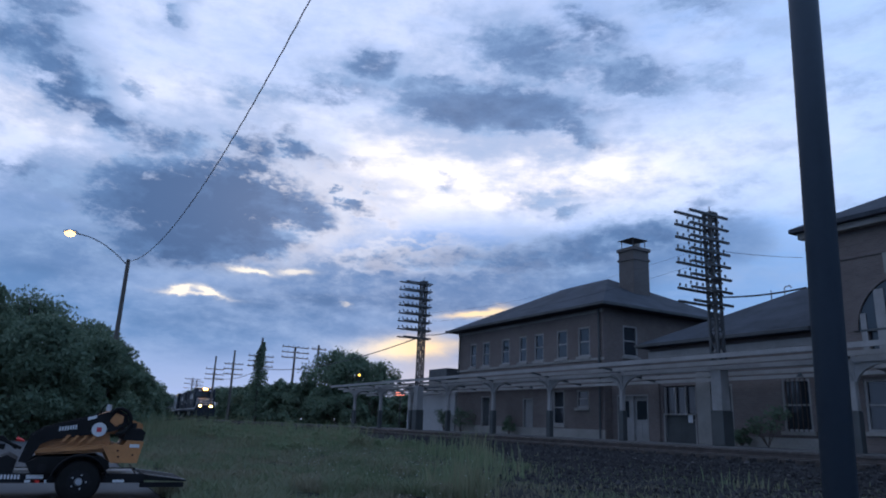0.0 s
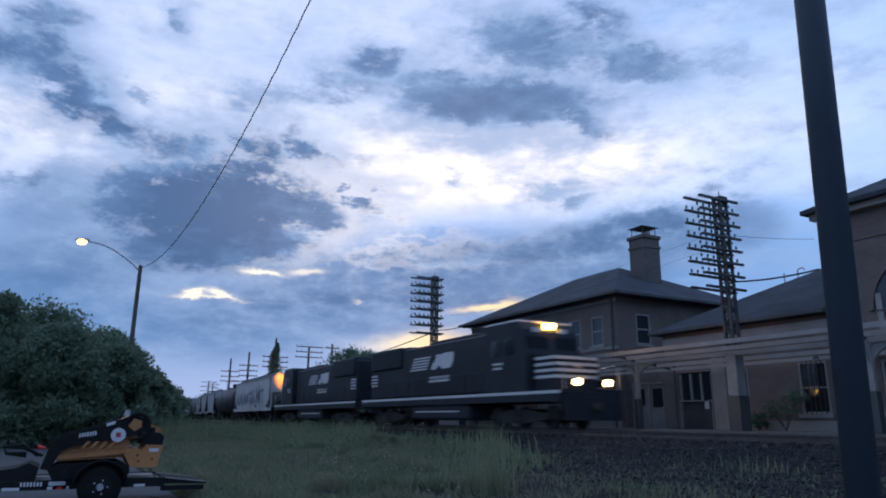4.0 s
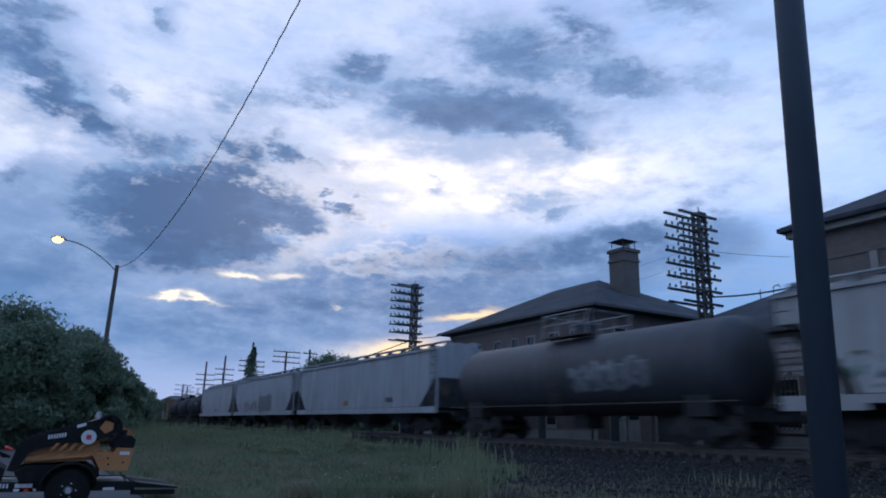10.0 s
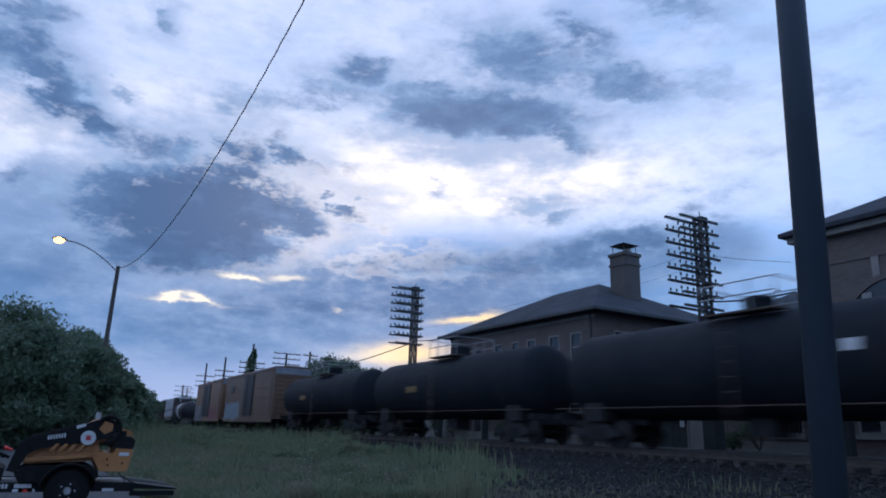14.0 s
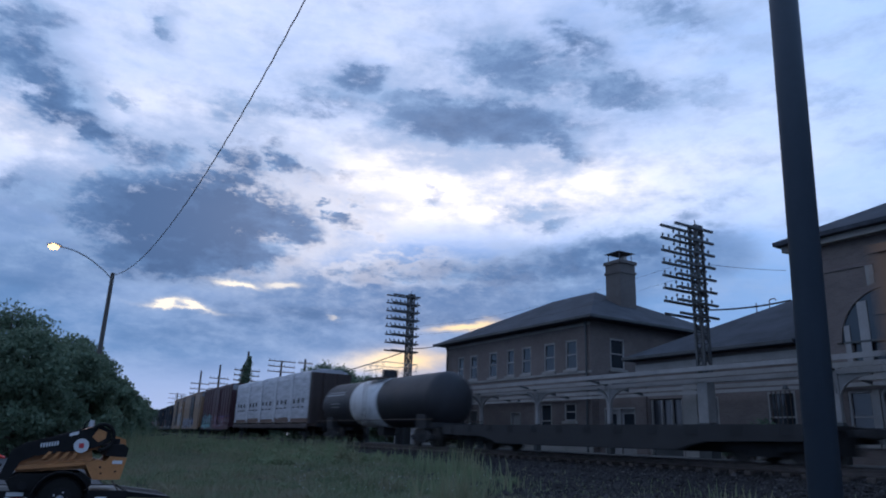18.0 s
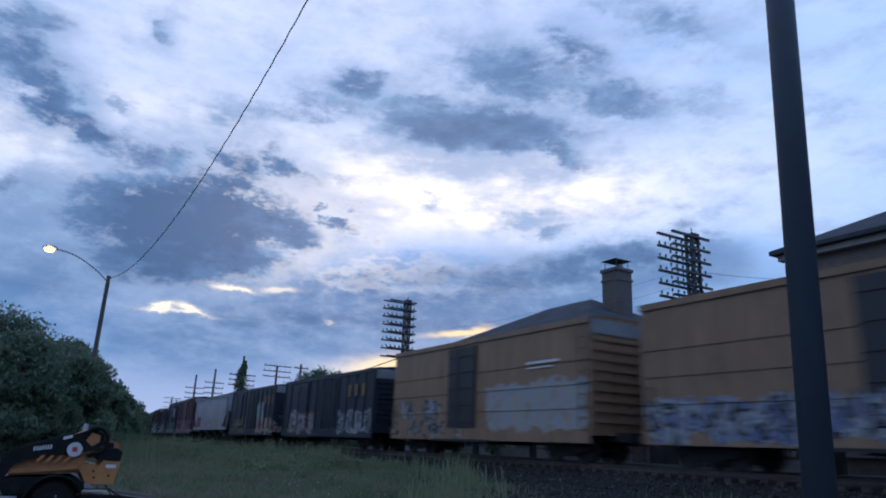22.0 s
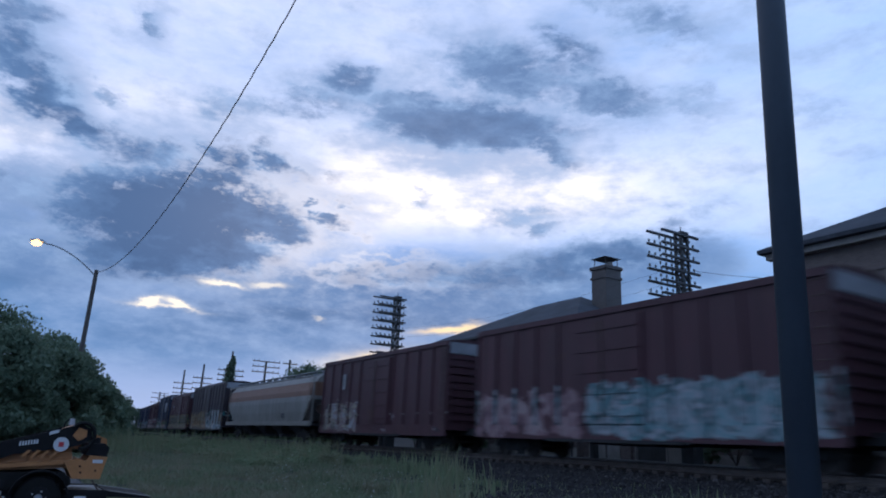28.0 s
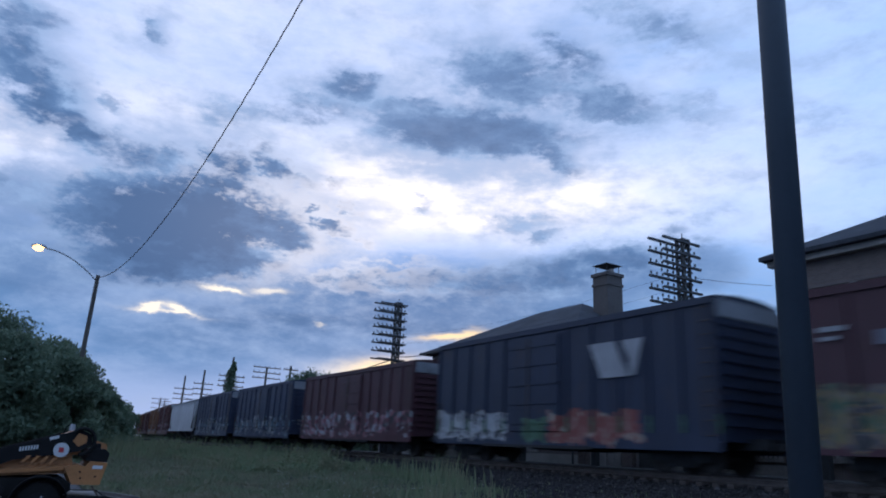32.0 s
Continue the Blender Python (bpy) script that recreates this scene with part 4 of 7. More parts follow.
    part("wall", new_box(2.55, 3.0, P + 0.45, 41.0, BASE, 9.35), M_BRICK, st)
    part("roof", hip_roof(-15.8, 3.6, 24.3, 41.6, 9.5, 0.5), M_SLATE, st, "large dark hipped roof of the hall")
    part("cornice", new_box(-15.6, 3.3, P - 0.35, P - 0.003, 9.1, 9.33), M_STONE, st)
    part("string_course", new_box(-15.26, 3.06, P - 0.07, P - 0.003, 4.2, 4.36), M_STONE, st)
    part("frieze", new_box(-15.26, 3.06, P - 0.05, P - 0.003, 8.05, 8.2), M_BRICK, st)
    for cx in (-12.0, -7.0, -2.0):
        zs, ro, ri = 5.4, 2.02, 1.82
        arc = [math.pi * i / 20 for i in range(21)]
        pts_o = [(cx + ro * math.cos(a), zs + ro * math.sin(a)) for a in arc]
        pts_i = [(cx + ri * math.cos(a), zs + ri * math.sin(a)) for a in arc]
        arch = part("window", prism(bmesh.new(), pts_o + pts_i[::-1], 1, P - 0.10, P - 0.003), M_BRICK, st, "tall arched window ringed in brick with broad pale mullions")
        part("fanlight", prism(bmesh.new(), pts_i, 1, P - 0.03, P - 0.004), M_GLASS, arch)
        part("pane", new_box(cx - 1.5, cx + 1.5, P + 0.1, P + 0.12, 4.62, 5.4), M_GLASS, arch)
        for dx, w in ((-1.62, 0.10), (-1.0, 0.17), (0.0, 0.05), (1.0, 0.17), (1.62, 0.10)):
            part("mullion", new_box(cx + dx - w, cx + dx + w, P - 0.07, P - 0.031, 4.62, zs + math.sqrt(ri ** 2 - (abs(dx) + w) ** 2)), M_WHITE, arch)
        part("transom", new_box(cx - 1.75, cx + 1.75, P - 0.075, P - 0.0312, 5.34, 5.42), M_DARKWOOD, arch)
        part("sill", new_box(cx - 1.9, cx + 1.9, P - 0.2, P - 0.003, 4.46, 4.6), M_STONE, arch)
        part("keystone", new_box(cx - 0.7, cx - 0.45, P - 0.09, P - 0.003, 7.3, 8.04), M_STONE, st)
    for a, b in ((-13.9, -13.05), (-12.8, -11.2), (-10.95, -10.1)):
        sash_window(st, a, b, 1.9, 3.7, P)
    for a, b in ((-13.05, -12.8), (-11.2, -10.95)):
        part("window_post", new_box(a + 0.01, b - 0.01, P - 0.05, P - 0.003, 1.9, 3.7), M_WHITE, st)


station()


def canopy():
    cn = thing("platform_canopy", "long cream-painted platform canopy on posts, bare joists without roofing", "canopy")
    E, Wl = 21.3, 24.75
    x0, x1 = -57.0, 14.0
    part("fascia", new_box(x0, x1, E - 0.06, E, 4.34, 4.51), M_WHITE, cn, "cream-painted fascia board")
    for y, za, zb in ((22.0, 4.18, 4.34), (22.9, 4.06, 4.22), (23.8, 3.93, 4.08), (24.68, 3.82, 3.95)):
        part("joist", new_box(x0, x1, y - 0.05, y + 0.05, za, zb), M_CREAM, cn, "deep cream joist running along the bare canopy")
    x = -54.5
    post_y = 22.55
    while x < 12:
        z = 4.25
        p = part("post", new_box(x - 0.1, x + 0.1, post_y - 0.1, post_y + 0.1, BASE + 1.3, z, bevel=0.02), M_WHITE, cn, "cream timber post with a black base")
        part("post_base", new_box(x - 0.14, x + 0.14, post_y - 0.14, post_y + 0.14, BASE, BASE + 1.3, bevel=0.02), M_DARKWOOD, p)
        for sx in (-1, 1):
            curve = [(x + sx * (0.1 + 1.05 * (1 - math.cos(math.pi / 2 * k / 8))), 3.25 + 0.72 * math.sin(math.pi / 2 * k / 8)) for k in range(9)]
            part("gusset", prism(bmesh.new(), curve + [(x + sx * 1.15, 4.02), (x + sx * 0.1, 4.02)], 1, post_y - 0.05, post_y + 0.05), M_WHITE, p, "curved bracket plate")
        for sx, sy in ((0, -1), (0, 1)):
            arm = []
            for k in range(7):
                a = math.pi / 2 * k / 6
                reach = 0.1 + 0.62 * (1 - math.cos(a))
                arm.append((x + sx * reach, post_y + sy * reach, 3.42 + 0.6 * math.sin(a)))
            part("bracket", tube(bmesh.new(), arm, 0.04, 6), M_WHITE, p)
        part("rafter", prism(bmesh.new(), [(E + 0.1, 4.28), (Wl, 3.86), (Wl, 3.95), (E + 0.1, 4.36)], 0, x - 0.04, x + 0.04), M_DARKSTEEL, p, "dark iron cantilever arm")
        x += 5.2 if abs(x + 23.3) > 0.1 else 10.4
    part("beam", new_box(x0, x1, post_y - 0.09, post_y + 0.09, 4.03, 4.2), M_WHITE, cn)
    for mx, my in ((-18.15, 22.7), (-42.0, 22.0)):
        casing = part("mast_casing", new_box(mx - 0.24, mx + 0.24, my - 0.24, my + 0.24, BASE + 1.3, 4.08, bevel=0.02), M_WHITE, cn, "boxed cream column round the mast")
        part("casing_base", new_box(mx - 0.29, mx + 0.29, my - 0.29, my + 0.29, BASE, BASE + 1.298, bevel=0.02), M_DARKWOOD, casing)
    for x in (-31.5, -15.4):
        part("lantern", rod(bmesh.new(), (x, 23.6, 3.75), (x, 23.6, 3.9), 0.12, 0.05), M_DARKSTEEL, cn)


canopy()

platform = new_box(-75.0, 40.0, 21.1, 42.0, -0.4, BASE)
solid("platform", platform, M_PLATFORM, "low worn concrete station platform", "platform", kind="structure")


def annex():
    """The pale sheds at the far end of the platform, with a red sign."""
    an = thing("low_white_shed", "low white-painted shed at the end of the platform", "shed")
    part("wall", new_box(-49.5, -42.2, 25.0, 25.3, BASE, 4.0), M_PANEL, an)
    part("wall", new_box(-49.5, -49.2, 25.3, 30.0, BASE, 4.0), M_PANEL, an)
    part("wall", new_box(-49.2, -41.75, 29.7, 30.0, BASE, 4.0), M_PANEL, an)
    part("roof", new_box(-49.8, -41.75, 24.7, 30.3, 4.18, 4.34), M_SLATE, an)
    part("vent_box", new_box(-47.7, -44.9, 25.8, 27.4, 4.34, 5.75, bevel=0.03), M_DARKSTEEL, an, "dark rooftop air handler")
    gs = thing("low_white_store", "distant low white building beyond the platform", "building")
    part("wall", new_box(-80.0, -58.0, 34.0, 40.0, 0.8, 3.6), M_PANEL, gs)
    part("roof", new_box(-81.0, -57.0, 33.2, 41.0, 3.6, 4.3), M_WHITE, gs)
    part("doorway", new_box(-70.0, -68.6, 33.95, 34.05, 0.9, 3.0), M_DARKWOOD, gs)
    sg = thing("lit_sign", "small glowing red sign on a slim post beyond the platform", "sign", at=pose(-52.9, 25.9, 0.9))
    part("post", rod(bmesh.new(), (0, 0.1, 0), (0, 0.1, 3.4), 0.04), M_DARKSTEEL, sg)
    part("face", new_box(-0.75, 0.75, -0.03, 0.05, 2.98, 3.40, bevel=0.01), M_RED, sg, "glowing red sign face")


annex()

# ---------------------------------------------------------------- masts, poles, wires


PIN = put("insulator", rod(rod(bmesh.new(), (0, 0, 0), (0, 0, 0.08), 0.014, n=5), (0, 0, 0.06), (0, 0, 0.16), 0.05, 0.035, n=6), M_INSUL)


def raw_bar(p0, p1, r):
    me = bpy.data.meshes.new("bar")
    bm = rod(bmesh.new(), p0, p1, r, n=4)
    bm.to_mesh(me)
    bm.free()
    me.materials.append(M_DARKSTEEL)
    return me


def lattice_mast(x, y, top, step, left, right, label):
    """A steel lattice mast with eight pairs of cross-arms carrying pin insulators."""
    mt = thing("telegraph_mast", label, "utility pole", "steel telegraph masts", at=pose(x, y, BASE))
    h = top - BASE
    w = 0.17
    for sx in (-1, 1):
        for sy in (-1, 1):
            part("corner_post", new_box(sx * w - 0.045, sx * w + 0.045, sy * w - 0.045, sy * w + 0.045, 0, h), M_DARKSTEEL, mt)
    n = int(h / 0.42)
    dz = h / n
    zig = [raw_bar((-w, 0, 0), (w, 0, dz), 0.038), raw_bar((w, 0, 0), (-w, 0, dz), 0.038), raw_bar((-w, 0, 0), (w, 0, 0), 0.03)]
    for i in range(n):
        for face in range(4):
            shared("lacing_bar", zig[i % 2], mt, Matrix.Rotation(math.pi / 2 * face, 4, "Z") @ Matrix.Translation((0, w, i * dz)))
        for face in (0, 2):
            shared("batten_plate", zig[2], mt, Matrix.Rotation(math.pi / 2 * face, 4, "Z") @ Matrix.Translation((0, w, (i + 1) * dz)))
    part("plate", new_box(-w - 0.05, w + 0.05, -w - 0.05, w + 0.05, h, h + 0.08), M_DARKSTEEL, mt)
    part("finial", rod(bmesh.new(), (0, 0, h), (0, 0, h + 0.35), 0.02, n=5), M_DARKSTEEL, mt)
    for i in range(8):
        z = h - 0.12 - i * step
        for s in (-1, 1):
            arm = part("cross_arm", new_box(s * (w + 0.1) - 0.05, s * (w + 0.1) + 0.05, -left + (0.25 if s > 0 else 0), right - (0.12 if s > 0 else 0), z - 0.045, z + 0.045), M_DARKSTEEL, mt)
            if 0 < i < 7:
                ys = [-left + 0.1 + k * 0.34 for k in range(int((left - 0.35) / 0.34) + 1)] + [w + 0.22 + k * 0.34 for k in range(max(1, int((right - 0.3) / 0.34)))]
                for yy in ys:
                    if yy < right - 0.02:
                        shared("insulator", PIN, arm, Matrix.Translation((s * (w + 0.1), yy, z + 0.045)))
    return mt


lattice_mast(-18.15, 22.7, 10.42, 0.525, 1.75, 0.85, "tall dark steel lattice telegraph mast rising through the canopy")
lattice_mast(-42.0, 22.0, 11.3, 0.55, 1.75, 0.7, "tall dark steel lattice telegraph mast at the end of the station")


def wood_pole(x, y, top, arms, label, lean=0.0, arm_w=1.3, zs=None):
    z0 = 0.85
    wp = thing("telegraph_pole", label, "utility pole", "wooden telegraph poles", at=pose(x, y, z0, 0, lean, 0))
    h = top - z0
    part("pole", rod(bmesh.new(), (0, 0, 0), (0, 0, h), 0.19, 0.12, n=10), M_POLE, wp)
    for i, off in enumerate(arms):
        arm = part("cross_arm", new_box(0.13, 0.23, -arm_w, arm_w, h - off - 0.06, h - off + 0.06), M_GREYWOOD, wp)
        for k in range(6):
            yy = -arm_w + 0.12 + k * (2 * arm_w - 0.24) / 5
            shared("insulator", PIN, arm, Matrix.Translation((0.18, yy, h - off + 0.06)))
    return wp


wood_pole(-85.0, 26.5, 10.5, (0.1, 0.75, 1.4), "weathered wooden telegraph pole with three cross-arms", 1.5, 1.75)
ivy_pole = wood_pole(-84.0, 22.05, 11.15, (2.3, 2.9, 3.5), "wooden telegraph pole overgrown with ivy", 0.0, 1.55)
wood_pole(-98.0, 22.0, 10.6, (1.9, 2.6, 3.3), "weathered wooden telegraph pole with three cross-arms", 1.0, 1.3)
wood_pole(-110.0, 22.0, 10.6, (2.0, 2.8, 3.5), "weathered wooden telegraph pole with three cross-arms", -0.5, 1.4)
wood_pole(-166.0, 28.6, 9.9, (0.3, 1.3, 2.3), "weathered wooden telegraph pole with three cross-arms", 0.5, 1.8)
wood_pole(-170.0, 30.3, 9.6, (0.3, 1.2), "weathered wooden telegraph pole with two cross-arms", 0.0, 1.5)
wood_pole(-78.0, 27.2, 10.2, (0.5,), "weathered wooden telegraph pole beside a tree", 0.0, 0.9)


def sagging(name, a, b, sag, r, label, twist=0.0, steps=24):
    a, b = Vector(a), Vector(b)
    pts = []
    for i in range(steps + 1):
        f = i / steps
        p = a.lerp(b, f)
        p.z -= 4 * sag * f * (1 - f)
        if twist:
            p.z += twist * math.sin(i * 1.1)
            p.y += twist * math.cos(i * 1.1)
        pts.append(p)
    solid(name, tube(bmesh.new(), pts, r, 6), M_WIRE, label, "cable", "overhead wires", smooth=True)


sagging("overhead_cable", (-42.0, 22.3, 7.6), (-84.0, 22.3, 7.4), 0.9, 0.035, "black cable slung between masts")
sagging("overhead_cable", (-42.0, 22.3, 7.6), (-42.0, 24.2, 7.95), 0.05, 0.03, "black cable slung from mast to eaves")
sagging("overhead_cable", (-84.0, 22.3, 7.4), (-110.0, 22.2, 7.3), 0.6, 0.035, "black cable slung between poles")
sagging("overhead_cable", (-18.15, 22.9, 6.98), (-14.9, 23.7, 6.98), 0.10, 0.035, "thick black service cable running to the hall")
sagging("overhead_wire", (-18.1, 23.4, 8.95), (-14.9, 23.6, 8.1), 0.04, 0.009, "thin telegraph wire leaving the mast")
for dz in (0.0, 0.6):
    sagging("overhead_wire", (-42.0, 22.6, 8.6 + dz), (-18.15, 22.4, 8.4 + dz), 0.5, 0.0045, "thin telegraph wire between the masts")


def street_lamp():
    x, y, z0 = -40.0, 2.75, 0.2
    lp = thing("street_lamp", "tall street lamp with a curved arm, its sodium lamp lit", "street lamp", at=pose(x, y, z0))
    part("pole", rod(bmesh.new(), (0, 0, 0), (0, 0, 9.4), 0.14, 0.10, n=12), M_POLE, lp, "dark wooden lamp pole")
    arm = [(0, -0.1 - 2.55 * f, 9.15 + 1.25 * math.sin(f * math.pi / 2) ** 0.9) for f in [i / 9 for i in range(10)]]
    part("arm", tube(bmesh.new(), arm, 0.035, 6), M_GALV, lp)
    head = bmesh.new()
    loft(head, [[(dx * s, yy, 10.42 + dz * s2) for dx, dz in ((-0.16, 0.0), (-0.1, 0.13), (0.1, 0.13), (0.16, 0.0))] for yy, s, s2 in ((-2.6, 0.5, 0.5), (-2.75, 1.0, 1.0), (-3.15, 1.0, 0.8), (-3.3, 0.6, 0.4))])
    part("lamp_head", head, M_GALV, lp)
    bowl = bmesh.new()
    bmesh.ops.create_uvsphere(bowl, u_segments=12, v_segments=8, radius=0.2, matrix=Matrix.Translation((0, -2.98, 10.36)) @ Matrix.Diagonal((1, 1.3, 0.9, 1)))
    part("lens", bowl, M_SODIUM, lp, "glowing warm lens", smooth=True)


street_lamp()


def near_pole():
    npole = thing("utility_pole", "smooth grey-painted utility pole standing close by, leaning slightly", "utility pole", at=pose(-3.92, 6.4, 0.2, 0, 0, 0))
    a, b = Vector((0, 0, -0.3)), Vector((0.35, 0.215, 17.2))
    part("pole", rod(bmesh.new(), a, b, 0.145, 0.148, n=28), M_POLEPAINT, npole, smooth=True)
    part("cable_arm", new_box(0.26, 0.36, -1.85, 0.1, 15.75, 15.87, bevel=0.01), M_GREYWOOD, npole, "timber arm carrying the service cable")


near_pole()
sagging("overhead_cable", (-40.0, 2.77, 9.5), (-3.61, 4.6, 16.0), 3.2, 0.017, "twisted black service cable from lamp to pole", 0.006, 260)

# ---------------------------------------------------------------- trees


def tree(x, y, height, spread, seed, label, trunk_h=0.3, clumps=34, per=95, leaf=0.2, z0=None, low=0.22, squash=1.0):
    rng = random.Random(seed)
    z = ground_z(x, y) - 0.1 if z0 is None else z0
    tr = thing("tree", label, "tree", "trees along the line", at=pose(x, y, z, 0, 0, rng.uniform(0, 360)))
    trunk = bmesh.new()
    th = height * trunk_h
    bend = Vector((rng.uniform(-0.3, 0.3), rng.uniform(-0.3, 0.3), th))
    rod(trunk, (0, 0, 0), bend, height * 0.035, height * 0.024, n=9)
    centres = []
    for i in range(clumps):
        a, f = rng.uniform(0, 6.283), (i + 0.5) / clumps
        zz = height * (low + (0.97 - low) * f)
        # widest at mid height, uneven
        r = spread * math.sqrt(max(0.02, 1.0 - f ** 2.4)) * math.sqrt(rng.uniform(0.10, 1.0)) * rng.uniform(0.8, 1.12)
        centres.append((r * math.cos(a), r * math.sin(a) * squash, zz, height * rng.uniform(0.09, 0.17)))
    for cx, cy, cz, cr in centres[::3]:
        mid = bend.lerp(Vector((cx, cy, cz)), 0.5) + Vector((0, 0, height * 0.04))
        rod(trunk, bend, mid, height * 0.013, height * 0.008, n=5)
        rod(trunk, mid, (cx, cy, cz), height * 0.008, height * 0.003, n=5)
    part("trunk", trunk, M_BARK, tr, "trunk with spreading limbs")
    v, f = leaves(centres, per, leaf, seed)
    crown = new("crown", raw_mesh("crown", v, f, M_LEAF))
    crown.parent = tr
    return tr


WOOD = "broad dark green leafy tree in the belt beside the line"
BELT = ((-36.0, -8.5, 6.6, 3.6), (-40.0, -3.6, 7.0, 3.6), (-37.0, -0.4, 5.4, 2.7), (-39.0, 1.9, 4.7, 2.2), (-46.0, -7.5, 8.6, 4.2), (-52.0, -1.5, 8.4, 4.4), (-50.0, 2.6, 6.2, 3.0),
        (-62.0, 2.0, 8.0, 4.0), (-60.0, 5.2, 5.4, 2.6), (-74.0, 3.5, 8.6, 4.4), (-72.0, 7.0, 5.6, 2.8), (-88.0, 8.2, 6.6, 3.6), (-104.0, 11.0, 6.6, 3.8), (-122.0, 14.0, 6.2, 4.0), (-140.0, 17.0, 6.4, 4.2), (-160.0, 19.6, 7.0, 5.0), (-185.0, 23.0, 7.5, 5.5))
for i, (tx, ty, th, sp) in enumerate(BELT):
    tree(tx, ty, th * 1.03, sp, 20 + i, WOOD, 0.2, 64 if i < 7 else 44, 300 if i < 7 else 150, 0.12 if i < 7 else 0.22, low=0.06)
SIDE = "dark leafy tree beyond the platform end"
tree(-66.0, 26.6, 7.3, 4.3, 60, SIDE, 0.25, 70, 150, 0.17, low=0.15)
tree(-72.5, 27.2, 8.1, 4.4, 61, SIDE, 0.25, 72, 150, 0.17, low=0.15)
tree(-62.0, 28.6, 6.4, 2.6, 62, SIDE, 0.25, 36, 110, 0.17, low=0.15)
THICKET = ((-56.0, 27.6, 3.2, 1.8), (-60.5, 26.4, 4.0, 2.4), (-66.0, 24.9, 3.8, 2.4), (-72.0, 24.6, 4.6, 2.6), (-78.0, 24.6, 4.6, 2.6), (-84.0, 25.2, 5.2, 2.8),
           (-91.0, 25.8, 5.0, 3.0), (-99.0, 26.6, 5.0, 3.2), (-108.0, 27.4, 5.6, 3.4), (-119.0, 28.4, 5.6, 3.6), (-132.0, 29.8, 6.0, 4.0), (-148.0, 31.6, 6.4, 4.4), (-168.0, 34.0, 7.0, 5.0))
for i, (bx, by, bh, bs) in enumerate(THICKET + ((-210.0, 37.0, 8.0, 6.0), (-240.0, 30.0, 8.5, 7.0), (-240.0, 42.0, 8.5, 7.0))):
    tree(bx, by, bh, bs, 80 + i, "low dark green thicket beside the track", 0.12, 40, 110, 0.25, low=0.05)
# ivy on the overgrown pole
rng_i = random.Random(3)
iv, ifc = leaves([(rng_i.uniform(-0.1, 0.1), rng_i.uniform(-0.12, 0.12), 0.2 + 0.36 * i, 1.6 * (1 - i / 27) ** 0.6) for i in range(27)], 190, 0.15, 9)
ivy = new("ivy", raw_mesh("ivy", iv, ifc, M_LEAF))
ivy.parent = ivy_pole
tagged(ivy, "ivy climbing the pole")


def shrubs():
    for x, y, h, r, seed in ((-34.6, 24.3, 1.0, 0.55, 1), (-40.0, 24.2, 1.7, 0.7, 2), (-42.4, 24.3, 1.4, 0.7, 3), (-17.6, 24.6, 1.6, 0.6, 4), (-18.9, 24.7, 0.7, 0.5, 5)):
        rng = random.Random(seed)
        sh = thing("shrub", "small self-sown shrub against the station wall", "shrub", "shrubs by the wall", at=pose(x, y, BASE))
        cs = []
        for k in range(9):
            p = (rng.uniform(-r, r), rng.uniform(-r, r) * 0.5, h * rng.uniform(0.3, 0.95), h * 0.22)
            cs.append(p)
            part("stem", rod(bmesh.new(), (0, 0, 0), p[:3], 0.02, 0.006, n=4), M_BARK, sh)
        v, f = leaves(cs, 45, 0.09, seed)
        ob = new("foliage", raw_mesh("foliage", v, f, M_LEAF))
        ob.parent = sh


shrubs()

# a yellow signal lamp hanging in the trees
sig = thing("signal_lamp", "small lit yellow signal lamp on a thin post", "signal", at=pose(-62.2, 26.0, 0.9))
part("post", rod(bmesh.new(), (0, 0, 0), (0, 0, 4.95), 0.05), M_DARKSTEEL, sig)
part("hood", new_box(-0.15, 0.12, -0.15, 0.15, 4.85, 5.25, bevel=0.03), M_DARKSTEEL, sig)
part("lens", rod(bmesh.new(), (0.12, -0.02, 5.05), (0.17, -0.06, 5.05), 0.1), M_YELLOWLAMP, sig)

# ---------------------------------------------------------------- trailer and loader

M_ORANGE = surface("loader_orange", (0.37, 0.15, 0.045), 0.5, vary=0.25, scale=2.5)
M_BLACKPAINT = surface("loader_black", (0.010, 0.010, 0.011), 0.8, vary=0.3, scale=3.0, spec=0.2)
M_RUBBER = surface("tyre_rubber", (0.012, 0.012, 0.012), 0.9, vary=0.25, scale=4.0, bump=0.4, spec=0.15)
M_DECK = surface("trailer_deck_planks", (0.17, 0.165, 0.155), 0.7, vary=0.3, scale=2.0)
M_REDDOT = surface("red_badge", (0.45, 0.03, 0.04), 0.6, vary=0.1, scale=4.0, bump=0.0)
M_REDLAMP = surface("red_lens", (0.6, 0.03, 0.02), 0.3, vary=0.15, scale=4.0, bump=0.0)


def yz(bm, outline, x0, x1):
    return prism(bm, outline, 0, x0, x1)


